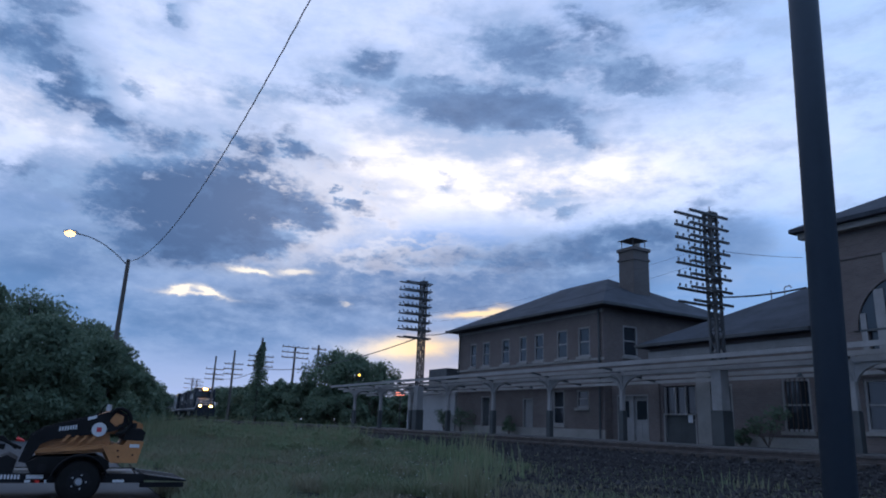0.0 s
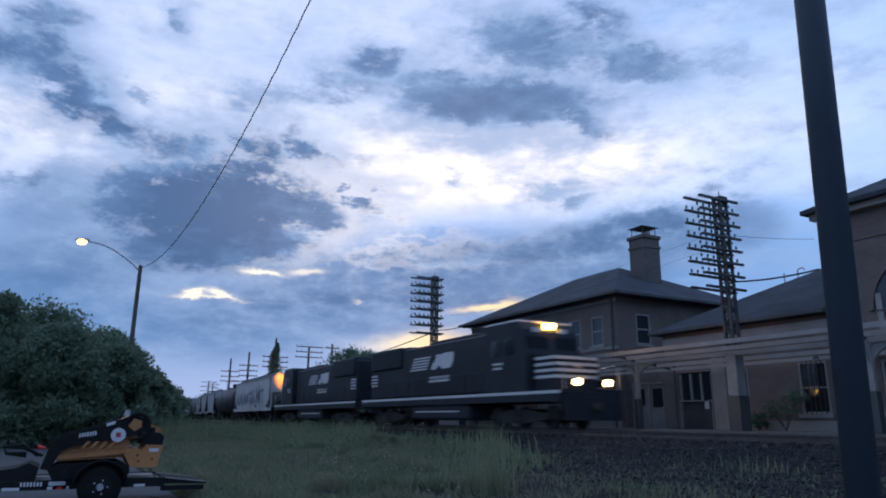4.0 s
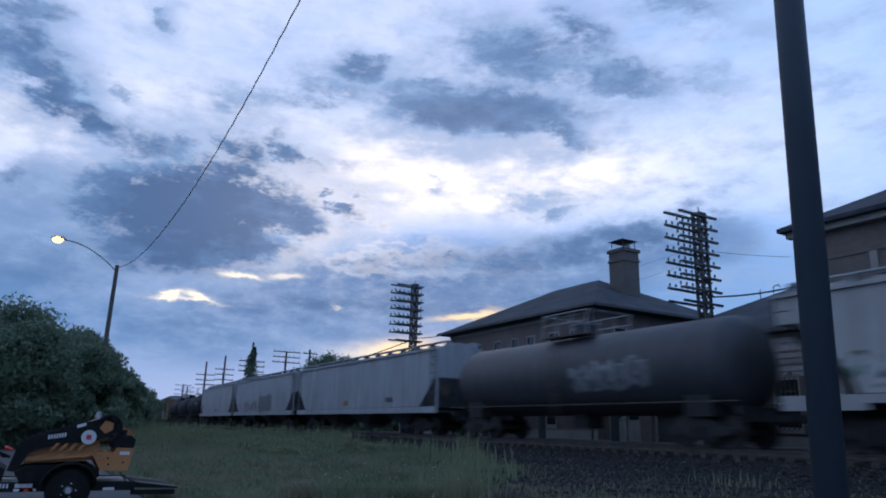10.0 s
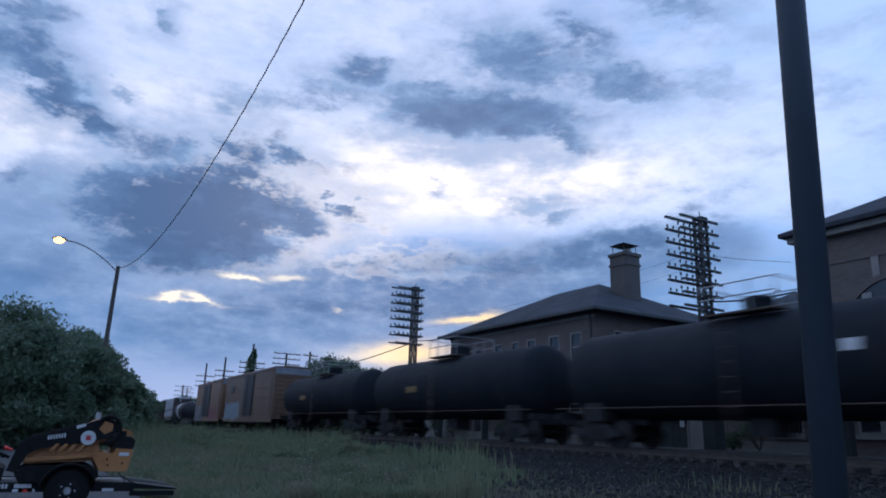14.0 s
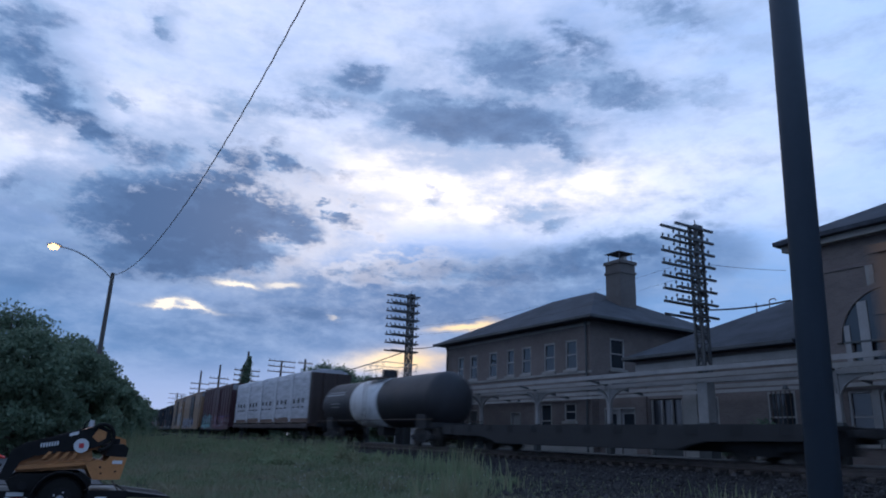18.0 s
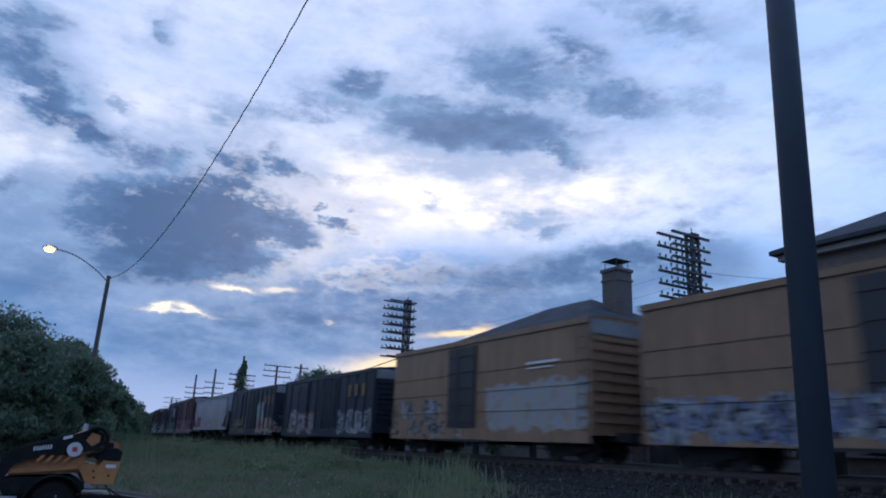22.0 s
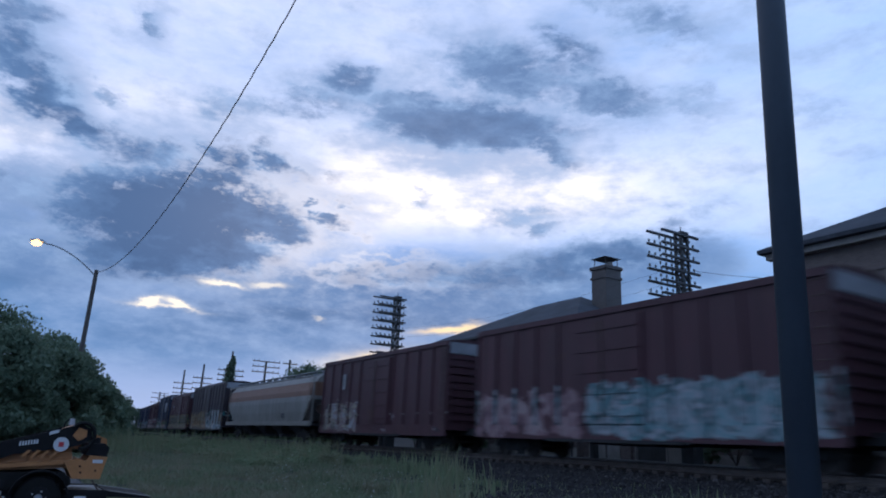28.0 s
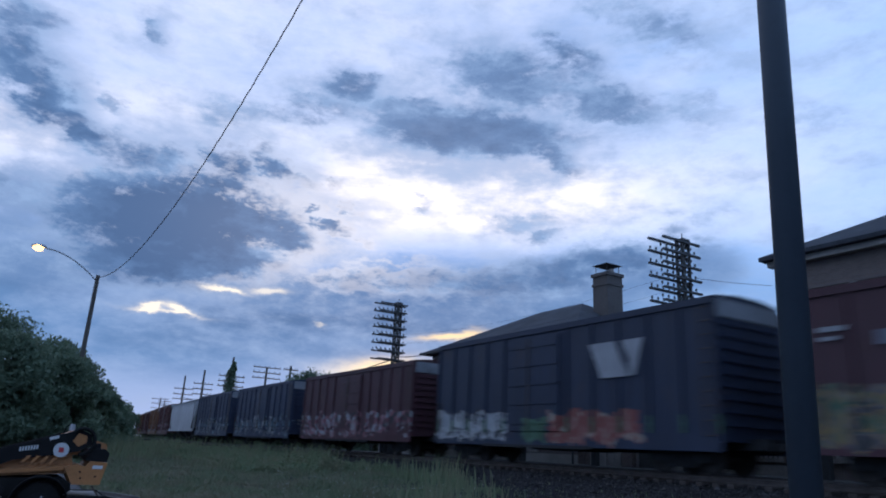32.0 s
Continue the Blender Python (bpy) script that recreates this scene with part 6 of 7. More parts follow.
def tank_car(u0, u1, paint, label, radius=1.46, bands=(), tags=(), frame=M_UNDER):
    car, h = start("tank_car", u0, u1, label, "tank car", "freight cars of the train")
    L = h - 0.75
    zc = 0.96 + radius

    def ring(x, r):
        return [(x, r * math.cos(a), zc + r * math.sin(a)) for a in [2 * math.pi * i / 32 for i in range(32)]]
    cap = 0.75
    xs = [(-L + cap * (1 - math.cos(a)), radius * math.sin(a)) for a in [math.pi / 2 * (0.06 + 0.94 * i / 6) for i in range(7)]]
    rings = [ring(x, r) for x, r in xs] + [ring(-x, r) for x, r in xs[::-1]]
    part("tank", loft(bmesh.new(), rings), paint, car, smooth=True)
    for x0, x1, m in bands:
        b = bmesh.new()
        loft(b, [ring(x0, radius + 0.006), ring(x1, radius + 0.006)])
        part("painted_band", b, m, car, "white painted band round the tank", smooth=True)
    for x in (-L * 0.55, 0.35 * L):
        hoop = bmesh.new()
        loft(hoop, [ring(x, radius + 0.012), ring(x + 0.06, radius + 0.012)])
        part("hoop", hoop, paint, car, smooth=True)
    top = zc + radius
    part("manway", rod(bmesh.new(), (0, 0, top - 0.1), (0, 0, top + 0.42), 0.48, n=20), paint, car)
    part("manway_cover", rod(bmesh.new(), (0, 0, top + 0.42), (0, 0, top + 0.52), 0.53, 0.45, n=20), paint, car)
    plat = bmesh.new()
    for s in (-1, 1):
        box(plat, -1.3, 1.3, *sorted((s * 0.55, s * 1.15)), top - 0.08, top - 0.02)
    part("platform", plat, M_STEEL, car)
    rails = bmesh.new()
    for s in (-1, 1):
        for x in (-1.3, -0.45, 0.45, 1.3):
            rod(rails, (x, s * 1.12, top - 0.05), (x, s * 1.12, top + 0.85), 0.022, n=5)
        for z in (0.45, 0.85):
            rod(rails, (-1.3, s * 1.12, top + z), (1.3, s * 1.12, top + z), 0.022, n=5)
    for x in (-1.3, 1.3):
        rod(rails, (x, -1.12, top + 0.85), (x, 1.12, top + 0.85), 0.022, n=5)
    part("guard_rail", rails, M_GALV, car, "pale pipe guard rail")
    for s in (-1, 1):
        part("ladder", ladder(bmesh.new(), 0.0, s * (radius + 0.14), 0.85, top - 0.3), M_STEEL, car)
        part("step_rail", rod(bmesh.new(), (-h + 0.6, s * 1.50, 1.32), (h - 0.6, s * 1.50, 1.32), 0.024, n=5), M_STEEL, car)
    for s in (-1, 1):
        part("saddle", new_box(s * (L - 1.5) - 0.5, s * (L - 1.5) + 0.5, -1.2, 1.2, 0.9, 1.6), frame, car)
        part("stub_sill", new_box(*sorted((s * (L - 3.2), s * (h - 0.4))), -0.32, 0.32, 0.78, 1.08), frame, car)
        part("end_sill", new_box(*sorted((s * (h - 0.75), s * (h - 0.6))), -1.45, 1.45, 0.95, 1.18), frame, car)
    part("valve_box", new_box(-0.4, 0.4, -0.4, 0.4, 0.5, 1.2), frame, car)
    for x0, x1, z0, z1, m in tags:
        ang0 = math.asin((z0 - zc) / radius)
        ang1 = math.asin((z1 - zc) / radius)
        b = bmesh.new()
        prev = None
        for k in range(5):
            a = ang0 + (ang1 - ang0) * k / 4
            y, z = -(radius + 0.01) * math.cos(a), zc + (radius + 0.01) * math.sin(a)
            cur = [b.verts.new((x0, y, z)), b.verts.new((x1, y, z))]
            if prev:
                b.faces.new((prev[0], prev[1], cur[1], cur[0]))
            prev = cur
        part("marking", b, m, car)
    running_gear(car, -h + 2.3)
    running_gear(car, h - 2.3)
    couplers(car, h)
    return car, h


def boxcar(u0, u1, paint, label, roof_z=4.75, door=None, door_w=3.0, door_x=0.0, ribs="posts", roof=None, tags=(), louvre=None):
    car, h = start("boxcar", u0, u1, label, "boxcar", "freight cars of the train")
    L = h - 1.0
    W = 1.56
    body = new_box(-L, L, -W, W, 0.95, roof_z - 0.14)
    part("body", body, paint, car)
    rf = roof or paint
    prof = [(-W - 0.04, roof_z - 0.14), (-W - 0.04, roof_z - 0.08), (-0.5, roof_z), (0.5, roof_z), (W + 0.04, roof_z - 0.08), (W + 0.04, roof_z - 0.14)]
    part("roof", prism(bmesh.new(), prof, 0, -L - 0.02, L + 0.02), rf, car, "weathered ribbed metal roof")
    nrib = int(2 * L / 1.1)
    rib_me = put("roof_rib", prism(bmesh.new(), [(-W - 0.03, roof_z - 0.075), (-0.5, roof_z + 0.005), (0.5, roof_z + 0.005), (W + 0.03, roof_z - 0.075), (0.5, roof_z + 0.045), (-0.5, roof_z + 0.045)], 0, -0.05, 0.05), rf)
    for i in range(nrib + 1):
        shared("roof_rib", rib_me, car, Matrix.Translation((-L + 2 * L * i / nrib, 0, 0)))
    for s in (-1, 1):
        y0, y1 = sorted((s * (W + 0.003), s * (W + 0.07)))
        part("side_sill", new_box(-L, L, y0, y1, 0.66, 1.16), paint, car)
        part("top_chord", new_box(-L, L, y0, y1, roof_z - 0.3, roof_z - 0.15), paint, car)
        if ribs == "posts":
            n = max(6, int(2 * L / 1.25))
            post_me = put("side_post", new_box(-0.05, 0.05, y0, y1, 1.165, roof_z - 0.305), paint)
            for i in range(n + 1):
                x = -L + 0.05 + (2 * L - 0.1) * i / n
                if abs(x - door_x) > door_w / 2 + 0.1:
                    shared("side_post", post_me, car, Matrix.Translation((x, 0, 0)))
        else:
            for z in (1.9, 2.75, 3.6):
                for xa, xb in ((-L, door_x - door_w / 2 - 0.05), (door_x + door_w / 2 + 0.05, L)):
                    part("side_band", new_box(xa, xb, *sorted((s * (W + 0.003), s * (W + 0.035))), z - 0.035, z + 0.035), paint, car)
        if louvre:
            lv = put("panel_rib", new_box(louvre[0], louvre[1], *sorted((s * (W + 0.003), s * (W + 0.075))), 0.0, 0.07), paint)
            for i in range(int((roof_z - 1.6) / 0.14)):
                shared("panel_rib", lv, car, Matrix.Translation((0, 0, 1.3 + i * 0.14)))
        dm = door or paint
        dp = part("door", new_box(door_x - door_w / 2, door_x + door_w / 2, *sorted((s * (W + 0.01), s * (W + 0.10))), 1.2, roof_z - 0.42), dm, car, "sliding side door")
        for i in range(5):
            z = 1.5 + i * (roof_z - 2.3) / 4
            part("door_rib", new_box(door_x - door_w / 2 + 0.06, door_x + door_w / 2 - 0.06, *sorted((s * (W + 0.102), s * (W + 0.135))), z - 0.04, z + 0.04), dm, dp)
        part("lock_rod", rod(bmesh.new(), (door_x - 0.25, s * (W + 0.15), 1.25), (door_x - 0.25, s * (W + 0.15), roof_z - 0.5), 0.025, n=6), M_STEEL, dp)
        part("door_track", new_box(door_x - door_w * 1.05, door_x + door_w * 1.05, *sorted((s * (W + 0.075), s * (W + 0.13))), 0.60, 0.70), M_UNDER, car)
        for x in (-L + 0.3, L - 0.3):
            part("ladder", ladder(bmesh.new(), x, s * (W + 0.1), 1.1, roof_z - 0.4 if x * s < 0 else 2.4), M_STEEL, car)
    for s in (-1, 1):
        n = 9
        end_me = put("end_rib", new_box(*sorted((s * (L + 0.003), s * (L + 0.07))), -W + 0.12, W - 0.12, -0.07, 0.07), paint)
        for i in range(n):
            shared("end_rib", end_me, car, Matrix.Translation((0, 0, 1.45 + i * (roof_z - 2.3) / (n - 1))))
    part("end_panel", new_box(L + 0.003, L + 0.055, -W + 0.03, W - 0.03, roof_z - 0.68, roof_z - 0.15), M_ENDPANEL, car, "bare pale metal panel across the top of the end")
    part("brake_wheel", rod(bmesh.new(), (-L - 0.16, 0.5, 2.6), (-L - 0.1, 0.5, 2.6), 0.28, n=16), M_STEEL, car)
    part("centre_sill", new_box(-h + 0.4, h - 0.4, -0.35, 0.35, 0.75, 1.07), M_UNDER, car)
    part("brake_gear", new_box(-1.6, 1.2, -0.9, 0.9, 0.55, 0.9), M_UNDER, car)
    for x0, x1, z0, z1, m in tags:
        plate(car, "marking", x0, x1, z0, z1, -W - 0.075, m)
    running_gear(car, -h + 2.9)
    running_gear(car, h - 2.9)
    couplers(car, h)
    return car, h


def flatcar(u0, u1, label):
    car, h = start("flatcar", u0, u1, label, "flatcar", "freight cars of the train")
    L = h - 0.45
    part("deck", new_box(-L, L, -1.495, 1.495, 0.92, 1.03), M_UNDER, car)
    for s in (-1, 1):
        o = [(-L, 1.04), (-L, 0.62), (-L + 3.4, 0.56), (-L + 4.4, 0.30), (L - 4.4, 0.30), (L - 3.4, 0.56), (L, 0.62), (L, 1.04)]
        part("side_sill", prism(bmesh.new(), o, 1, *sorted((s * 1.50, s * 1.57))), M_UNDER, car)
        for i in range(12):
            x = -L + 0.8 + (2 * L - 1.6) * i / 11
            part("stake_pocket", new_box(x - 0.08, x + 0.08, *sorted((s * 1.572, s * 1.65)), 0.76, 1.0), M_UNDER, car)
    part("centre_sill", new_box(-h + 0.4, h - 0.4, -0.35, 0.35, 0.28, 0.91), M_UNDER, car)
    running_gear(car, -h + 2.3)
    running_gear(car, h - 2.3)
    couplers(car, h)


M_WRAP = surface("lumber_wrap", (0.37, 0.37, 0.39), 0.4, vary=0.42, scale=0.8, fine_scale=3.2, bump=1.0, noise_stretch=(0.7, 1.0, 4.5))


M_WRAPFOLD = surface("doubled_wrap", (0.44, 0.44, 0.46), 0.35, vary=0.2, scale=1.5, bump=0.5)
M_LUMBER = surface("bare_lumber_wood", (0.12, 0.075, 0.055), 0.85, vary=0.35, scale=1.2, fine_scale=9.0, noise_stretch=(0.4, 3, 6))


def lumber_car(u0, u1, label):
    car, h = start("bulkhead_flatcar", u0, u1, label, "flatcar", "freight cars of the train")
    L = h - 0.5
    rust = car_paint("bulkhead_brown", (0.055, 0.038, 0.034), 0.4, seed=3.0)
    part("deck", new_box(-L, L, -1.5, 1.5, 1.0, 1.17), M_STEEL, car)
    for s in (-1, 1):
        part("side_sill", new_box(-L, L, *sorted((s * 1.50, s * 1.58)), 0.85, 1.16), rust, car)
        bh = part("bulkhead", new_box(*sorted((s * (L - 0.18), s * L)), -1.5, 1.5, 1.172, 4.75), rust, car, "tall rusty brown end bulkhead")
        for y in (-1.4, -0.5, 0.5, 1.4):
            part("bulkhead_rib", new_box(*sorted((s * (L + 0.003), s * (L + 0.16))), y - 0.08, y + 0.08, 1.172, 4.7), rust, bh)
    n = 5
    a, b = -L + 0.3, L - 0.3
    for i in range(n):
        x0, x1 = a + (b - a) * i / n + 0.05, a + (b - a) * (i + 1) / n - 0.05
        for j in range(3):
            z0, z1 = 1.24 + j * 1.21, 1.24 + (j + 1) * 1.21 - 0.08
            part("lumber_pack", new_box(x0, x1, -1.42, 1.42, z0, z1, bevel=0.06), M_WRAP, car, "pack of lumber in white plastic wrap")
            part("packing_batten", new_box(x0 + 0.4, x0 + 0.5, -1.4, 1.4, z0 - 0.08, z0 - 0.002), M_GREYWOOD, car)
        # loose plastic draped over the top of the stack
        drape = bmesh.new()
        prof = [(-1.46, 1.56), (-1.47, 4.5), (-1.38, 4.88), (-0.8, 5.02), (0.8, 5.02), (1.38, 4.88), (1.47, 4.5), (1.46, 1.56), (1.44, 1.56), (1.44, 4.48), (-1.44, 4.48), (-1.44, 1.56)]
        rings = []
        rng = random.Random(i)
        for k in range(9):
            x = x0 - 0.04 + (x1 - x0 + 0.08) * k / 8
            rings.append([(x, y * (1 + 0.012 * rng.uniform(-1, 1)), z + (0.05 * rng.uniform(-1, 1) if abs(z - 4.48) > 0.02 else 0)) for y, z in prof])
        part("wrap_sheet", loft(drape, rings), M_WRAP, car, "slack white plastic sheet over the load")
        for k in range(3):
            cx = x0 + (x1 - x0) * (0.22 + 0.25 * k)
            part("printed_mark", new_box(cx - 0.3, cx + 0.25, -1.50, -1.482, 2.30, 2.38), M_UNDER, car, "dark printed dash")
            part("printed_mark", rod(bmesh.new(), (cx, -1.482, 2.8), (cx, -1.50, 2.8), 0.19, n=14), M_UNDER, car, "dark printed round mark")
        # exposed board ends below the wrap, and slack folds over the joint between packs
        part("bare_lumber", new_box(x0 + 0.02, x1 - 0.02, -1.47, -1.423, 1.24, 1.24 + 0.30 + 0.10 * (i % 2)), M_LUMBER, car, "bare brown lumber under the wrap")
        fold = bmesh.new()
        rows = []
        for q in range(9):
            z = 1.30 + 3.5 * q / 8
            lx, rx = x0 - 0.22 + rng.uniform(-0.10, 0.10), x0 + 0.38 + rng.uniform(-0.14, 0.14)
            rows.append([(lx, -1.486, z), ((lx * 2 + rx) / 3, -1.515, z), ((lx + rx * 2) / 3, -1.493, z), (rx, -1.505, z), (rx, -1.482, z), (lx, -1.480, z)])
        loft(fold, rows)
        part("wrap_fold", fold, M_WRAPFOLD, car, "bunched folds of white plastic wrap")
    part("centre_sill", new_box(-h + 0.4, h - 0.4, -0.35, 0.35, 0.7, 1.0), M_UNDER, car)
    running_gear(car, -h + 2.3)
    running_gear(car, h - 2.3)
    couplers(car, h)


def locomotive(u0, u1, facing, label, lead):
    car, h = start("locomotive", u0, u1, label, "locomotive", "locomotives of the train")
    d = facing

    def bx(x0, x1, y0, y1, z0, z1, **k):
        a, b = sorted((d * x0, d * x1))
        return new_box(a, b, y0, y1, z0, z1, **k)
    L = h - 0.4
    part("frame", bx(-L, L, -1.5, 1.5, 1.10, 1.55), M_BLACK, car)
    for s in (-1, 1):
        part("sill_stripe", bx(-L, L, *sorted((s * 1.502, s * 1.508)), 1.40, 1.52), M_MARK, car, "white stripe along the frame")
    # long hood with equipment cabinets
    part("hood", bx(-L + 0.7, L - 5.6, -1.16, 1.16, 1.555, 4.36, bevel=0.09), M_BLACK, car)
    part("radiator_section", bx(-L + 0.9, -L + 5.4, -1.3, 1.3, 3.3, 4.52, bevel=0.06), M_BLACK, car)
    part("dynamic_brake_housing", bx(-1.2, 3.2, -0.95, 0.95, 4.3, 4.56, bevel=0.08), M_BLACK, car)
    part("exhaust_stack", bx(-3.0, -2.1, -0.35, 0.35, 4.3, 4.64, bevel=0.04), M_BLACK, car)
    for s in (-1, 1):
        door_me = put("hood_door", bx(0.0, 0.84, *sorted((s * 1.163, s * 1.18)), 1.75, 2.9), M_BLACK)
        for i in range(9):
            shared("hood_door", door_me, car, Matrix.Translation((d * (-L + 5.6 + i * 0.9), 0, 0)))
        slat_me = put("grille_slat", bx(-L + 1.2, -L + 5.2, *sorted((s * 1.302, s * 1.325)), 0.0, 0.05), M_BLACK)
        for i in range(9):
            shared("grille_slat", slat_me, car, Matrix.Translation((0, 0, 3.42 + i * 0.11)))
    for i in range(3):
        part("roof_fan", rod(bmesh.new(), (d * (-L + 2.0 + i * 1.3), 0, 4.5), (d * (-L + 2.0 + i * 1.3), 0, 4.62), 0.55, n=18), M_DARKSTEEL, car)
    # cab and nose
    cab = bmesh.new()
    o = [(L - 5.5, 1.556), (L - 2.3, 1.556), (L - 2.3, 3.1), (L - 2.55, 4.2), (L - 2.9, 4.62), (L - 5.5, 4.62)]
    prism(cab, [(d * x, z) for x, z in o], 1, -1.5, 1.5)
    cb = part("cab", cab, M_BLACK, car)
    for s in (-1, 1):
        for x in (L - 5.0, L - 3.9):
            part("side_window", bx(x, x + 0.75, *sorted((s * 1.502, s * 1.52)), 3.15, 3.85), M_GLASS, cb)
        part("windshield", bx(L - 2.56, L - 2.36, *sorted((s * 0.25, s * 1.3)), 3.25, 3.9), M_GLASS, cb)
        part("number_board", bx(L - 2.62, L - 2.5, *sorted((s * 0.5, s * 0.95)), 4.12, 4.32), M_MARK, cb)
    # sunlight along the black cab roof, put into a white strip
    part("sunlit_roof_edge", bx(L - 5.6, L - 2.85, -1.53, 1.53, 4.56, 4.66, bevel=0.03), M_MARK, cb, "cab roof edge coloured white to stand for sunlight")
    nose = bmesh.new()
    o = [(L - 2.28, 1.556), (L - 0.75, 1.556), (L - 0.75, 2.75), (L - 1.05, 3.0), (L - 2.28, 3.1)]
    prism(nose, [(d * x, z) for x, z in o], 1, -1.1, 1.1)
    ns = part("nose", nose, M_BLACK, car)
    for k in range(4):
        z = 2.05 + k * 0.26
        st = bx(L - 2.2, L - 0.735, -1.115, 1.115, z, z + 0.12)
        part("nose_stripe", st, M_MARK, ns, "white stripe wrapped round the nose")
    def flip(v):
        # the stripes trail behind the emblem whichever way the cab faces
        return -v if d < 0 else -2.6 - v
    for s in (-1, 1):
        y0, y1 = sorted((s * 1.185, s * 1.192))
        for k in range(4):
            part("hood_stripe", bx(-L + 0.8, -L + 1.75, y0, y1, 2.35 + 0.2 * k, 2.45 + 0.2 * k), M_MARK, car, "short white stripe at the hood end")
        for k in range(5):
            z = 3.02 + k * 0.155
            a = -1.25 + 0.1 * k
            part("flank_stripe", prism(bmesh.new(), [(flip(-a), z), (flip(-(a + 2.05)), z), (flip(-(a + 2.12)), z + 0.085), (flip(-(a + 0.07)), z + 0.085)], 1, y0, y1), M_MARK, car, "white speed stripe")
        o = [(1.35, 2.98), (2.0, 2.98), (2.15, 3.2), (2.7, 2.96), (3.5, 3.0), (3.8, 3.3), (3.85, 3.78), (2.9, 3.8), (2.5, 3.72), (2.0, 3.78), (1.8, 3.4), (1.5, 3.3)]
        part("emblem", prism(bmesh.new(), [(flip(-x), z) for x, z in o], 1, y0, y1), M_MARK, car, "white painted railway emblem")
        for z in (2.30, 2.48):
            part("lettering_bar", new_box(*sorted((flip(-3.4), flip(-1.15))), y0, y1, z, z + 0.12), M_MARK, car)
        part("lettering_bar", bx(L - 4.9, L - 4.1, *sorted((s * 1.502, s * 1.508)), 2.75, 2.85), M_MARK, car)
        part("lettering_bar", bx(L - 4.9, L - 4.2, *sorted((s * 1.502, s * 1.508)), 2.55, 2.65), M_MARK, car)
    # platforms, steps, handrails
    part("front_platform", bx(L - 0.75, L + 0.25, -1.5, 1.5, 1.45, 1.55), M_BLACK, car)
    part("pilot", bx(L + 0.1, L + 0.25, -1.45, 1.45, 0.35, 1.44), M_BLACK, car)
    for sx in (L - 0.35, -L + 0.2):
        for s in (-1, 1):
            for k in range(3):
                part("step", bx(sx - 0.3, sx + 0.3, *sorted((s * 1.2, s * 1.5)), 0.4 + 0.33 * k, 0.44 + 0.33 * k), M_BLACK, car)
    post_me = put("stanchion", rod(bmesh.new(), (0, 0, 1.55), (0, 0, 2.5), 0.016, n=5), M_BLACK)
    for s in (-1, 1):
        for i in range(10):
            shared("stanchion", post_me, car, Matrix.Translation((d * (-L + 0.5 + (2 * L - 6.4) * i / 9), s * 1.46, 0)))
        part("handrail", rod(bmesh.new(), (d * (-L + 0.5), s * 1.46, 2.5), (d * (L - 5.9), s * 1.46, 2.5), 0.016, n=5), M_BLACK, car)
        part("grab_iron", tube(bmesh.new(), [(d * (L + 0.15), s * 1.4, 1.55), (d * (L + 0.15), s * 1.4, 2.5), (d * (L + 0.15), s * 1.2, 2.58), (d * (L + 0.15), s * 0.5, 2.4)], 0.02, 5), M_MARK, car, "white grab iron")
    part("fuel_tank", bx(-3.2, 3.2, -1.4, 1.4, 0.32, 1.08, bevel=0.12), M_BLACK, car)
    part("air_reservoir", rod(bmesh.new(), (-3.0, -1.25, 1.0), (3.0, -1.25, 1.0), 0.12), M_BLACK, car)
    for s in (-1, 1):
        part("tank_stripe", bx(-2.6, 2.2, *sorted((s * 1.403, s * 1.41)), 0.72, 0.78), M_MARK, car)
    running_gear(car, -h + 3.9, 3)
    running_gear(car, h - 3.9, 3)
    couplers(car, h)
    # lamps
    if lead:
        for s in (-1, 1):
            part("headlight", rod(bmesh.new(), (d * (L - 2.66), s * 0.14, 4.42), (d * (L - 2.5), s * 0.14, 4.42), 0.115, n=14), M_HEAD, cb, "blazing headlight")
            part("ditch_light", rod(bmesh.new(), (d * (L + 0.16), s * 0.78, 1.84), (d * (L + 0.27), s * 0.78, 1.84), 0.13, n=14), M_DITCH, car, "bright ditch light")
            part("ditch_light_case", rod(bmesh.new(), (d * (L + 0.0), s * 0.78, 1.84), (d * (L + 0.158), s * 0.78, 1.84), 0.14, n=14), M_BLACK, car)
    else:
        # unseen tube and back disc, added to narrow the beam and stop spill
        hd = bmesh.new()
        xa, xb = d * (L - 2.655), d * (L - 2.02)
        loft(hd, [[(x, -0.35 + r * math.cos(k), 4.20 + r * math.sin(k)) for k in [2 * math.pi * i / 16 for i in range(16)]] for x, r in ((xa, 0.10), (xb, 0.10), (xb, 0.12), (xa, 0.12))], close=False)
        part("beam_hood", hd, M_BLACK, cb)
        part("spill_disc", rod(bmesh.new(), (d * (L - 2.70), -0.35, 4.20), (d * (L - 2.657), -0.35, 4.20), 0.122, n=16), M_BLACK, cb)
        part("headlight", rod(bmesh.new(), (d * (L - 2.62), -0.35, 4.20), (d * (L - 2.53), -0.35, 4.20), 0.075, n=16), M_SPOT, cb, "lit headlight shining on the next car")
    return car


WHITE, CREAM, BLACKP = (0.36, 0.37, 0.37), (0.27, 0.25, 0.205), (0.022, 0.023, 0.027)
CYAN, PINK, SILVER, YEL = (0.06, 0.22, 0.23), (0.22, 0.09, 0.11), (0.25, 0.27, 0.29), (0.27, 0.20, 0.065)
RUSTR, LBLUE, ORNG, GREEN = (0.19, 0.05, 0.045), (0.13, 0.20, 0.25), (0.30, 0.14, 0.05), (0.07, 0.15, 0.10)

locomotive(-109.5, -131.1, 1, "black diesel freight locomotive leading, headlight and ditch lights lit", True)
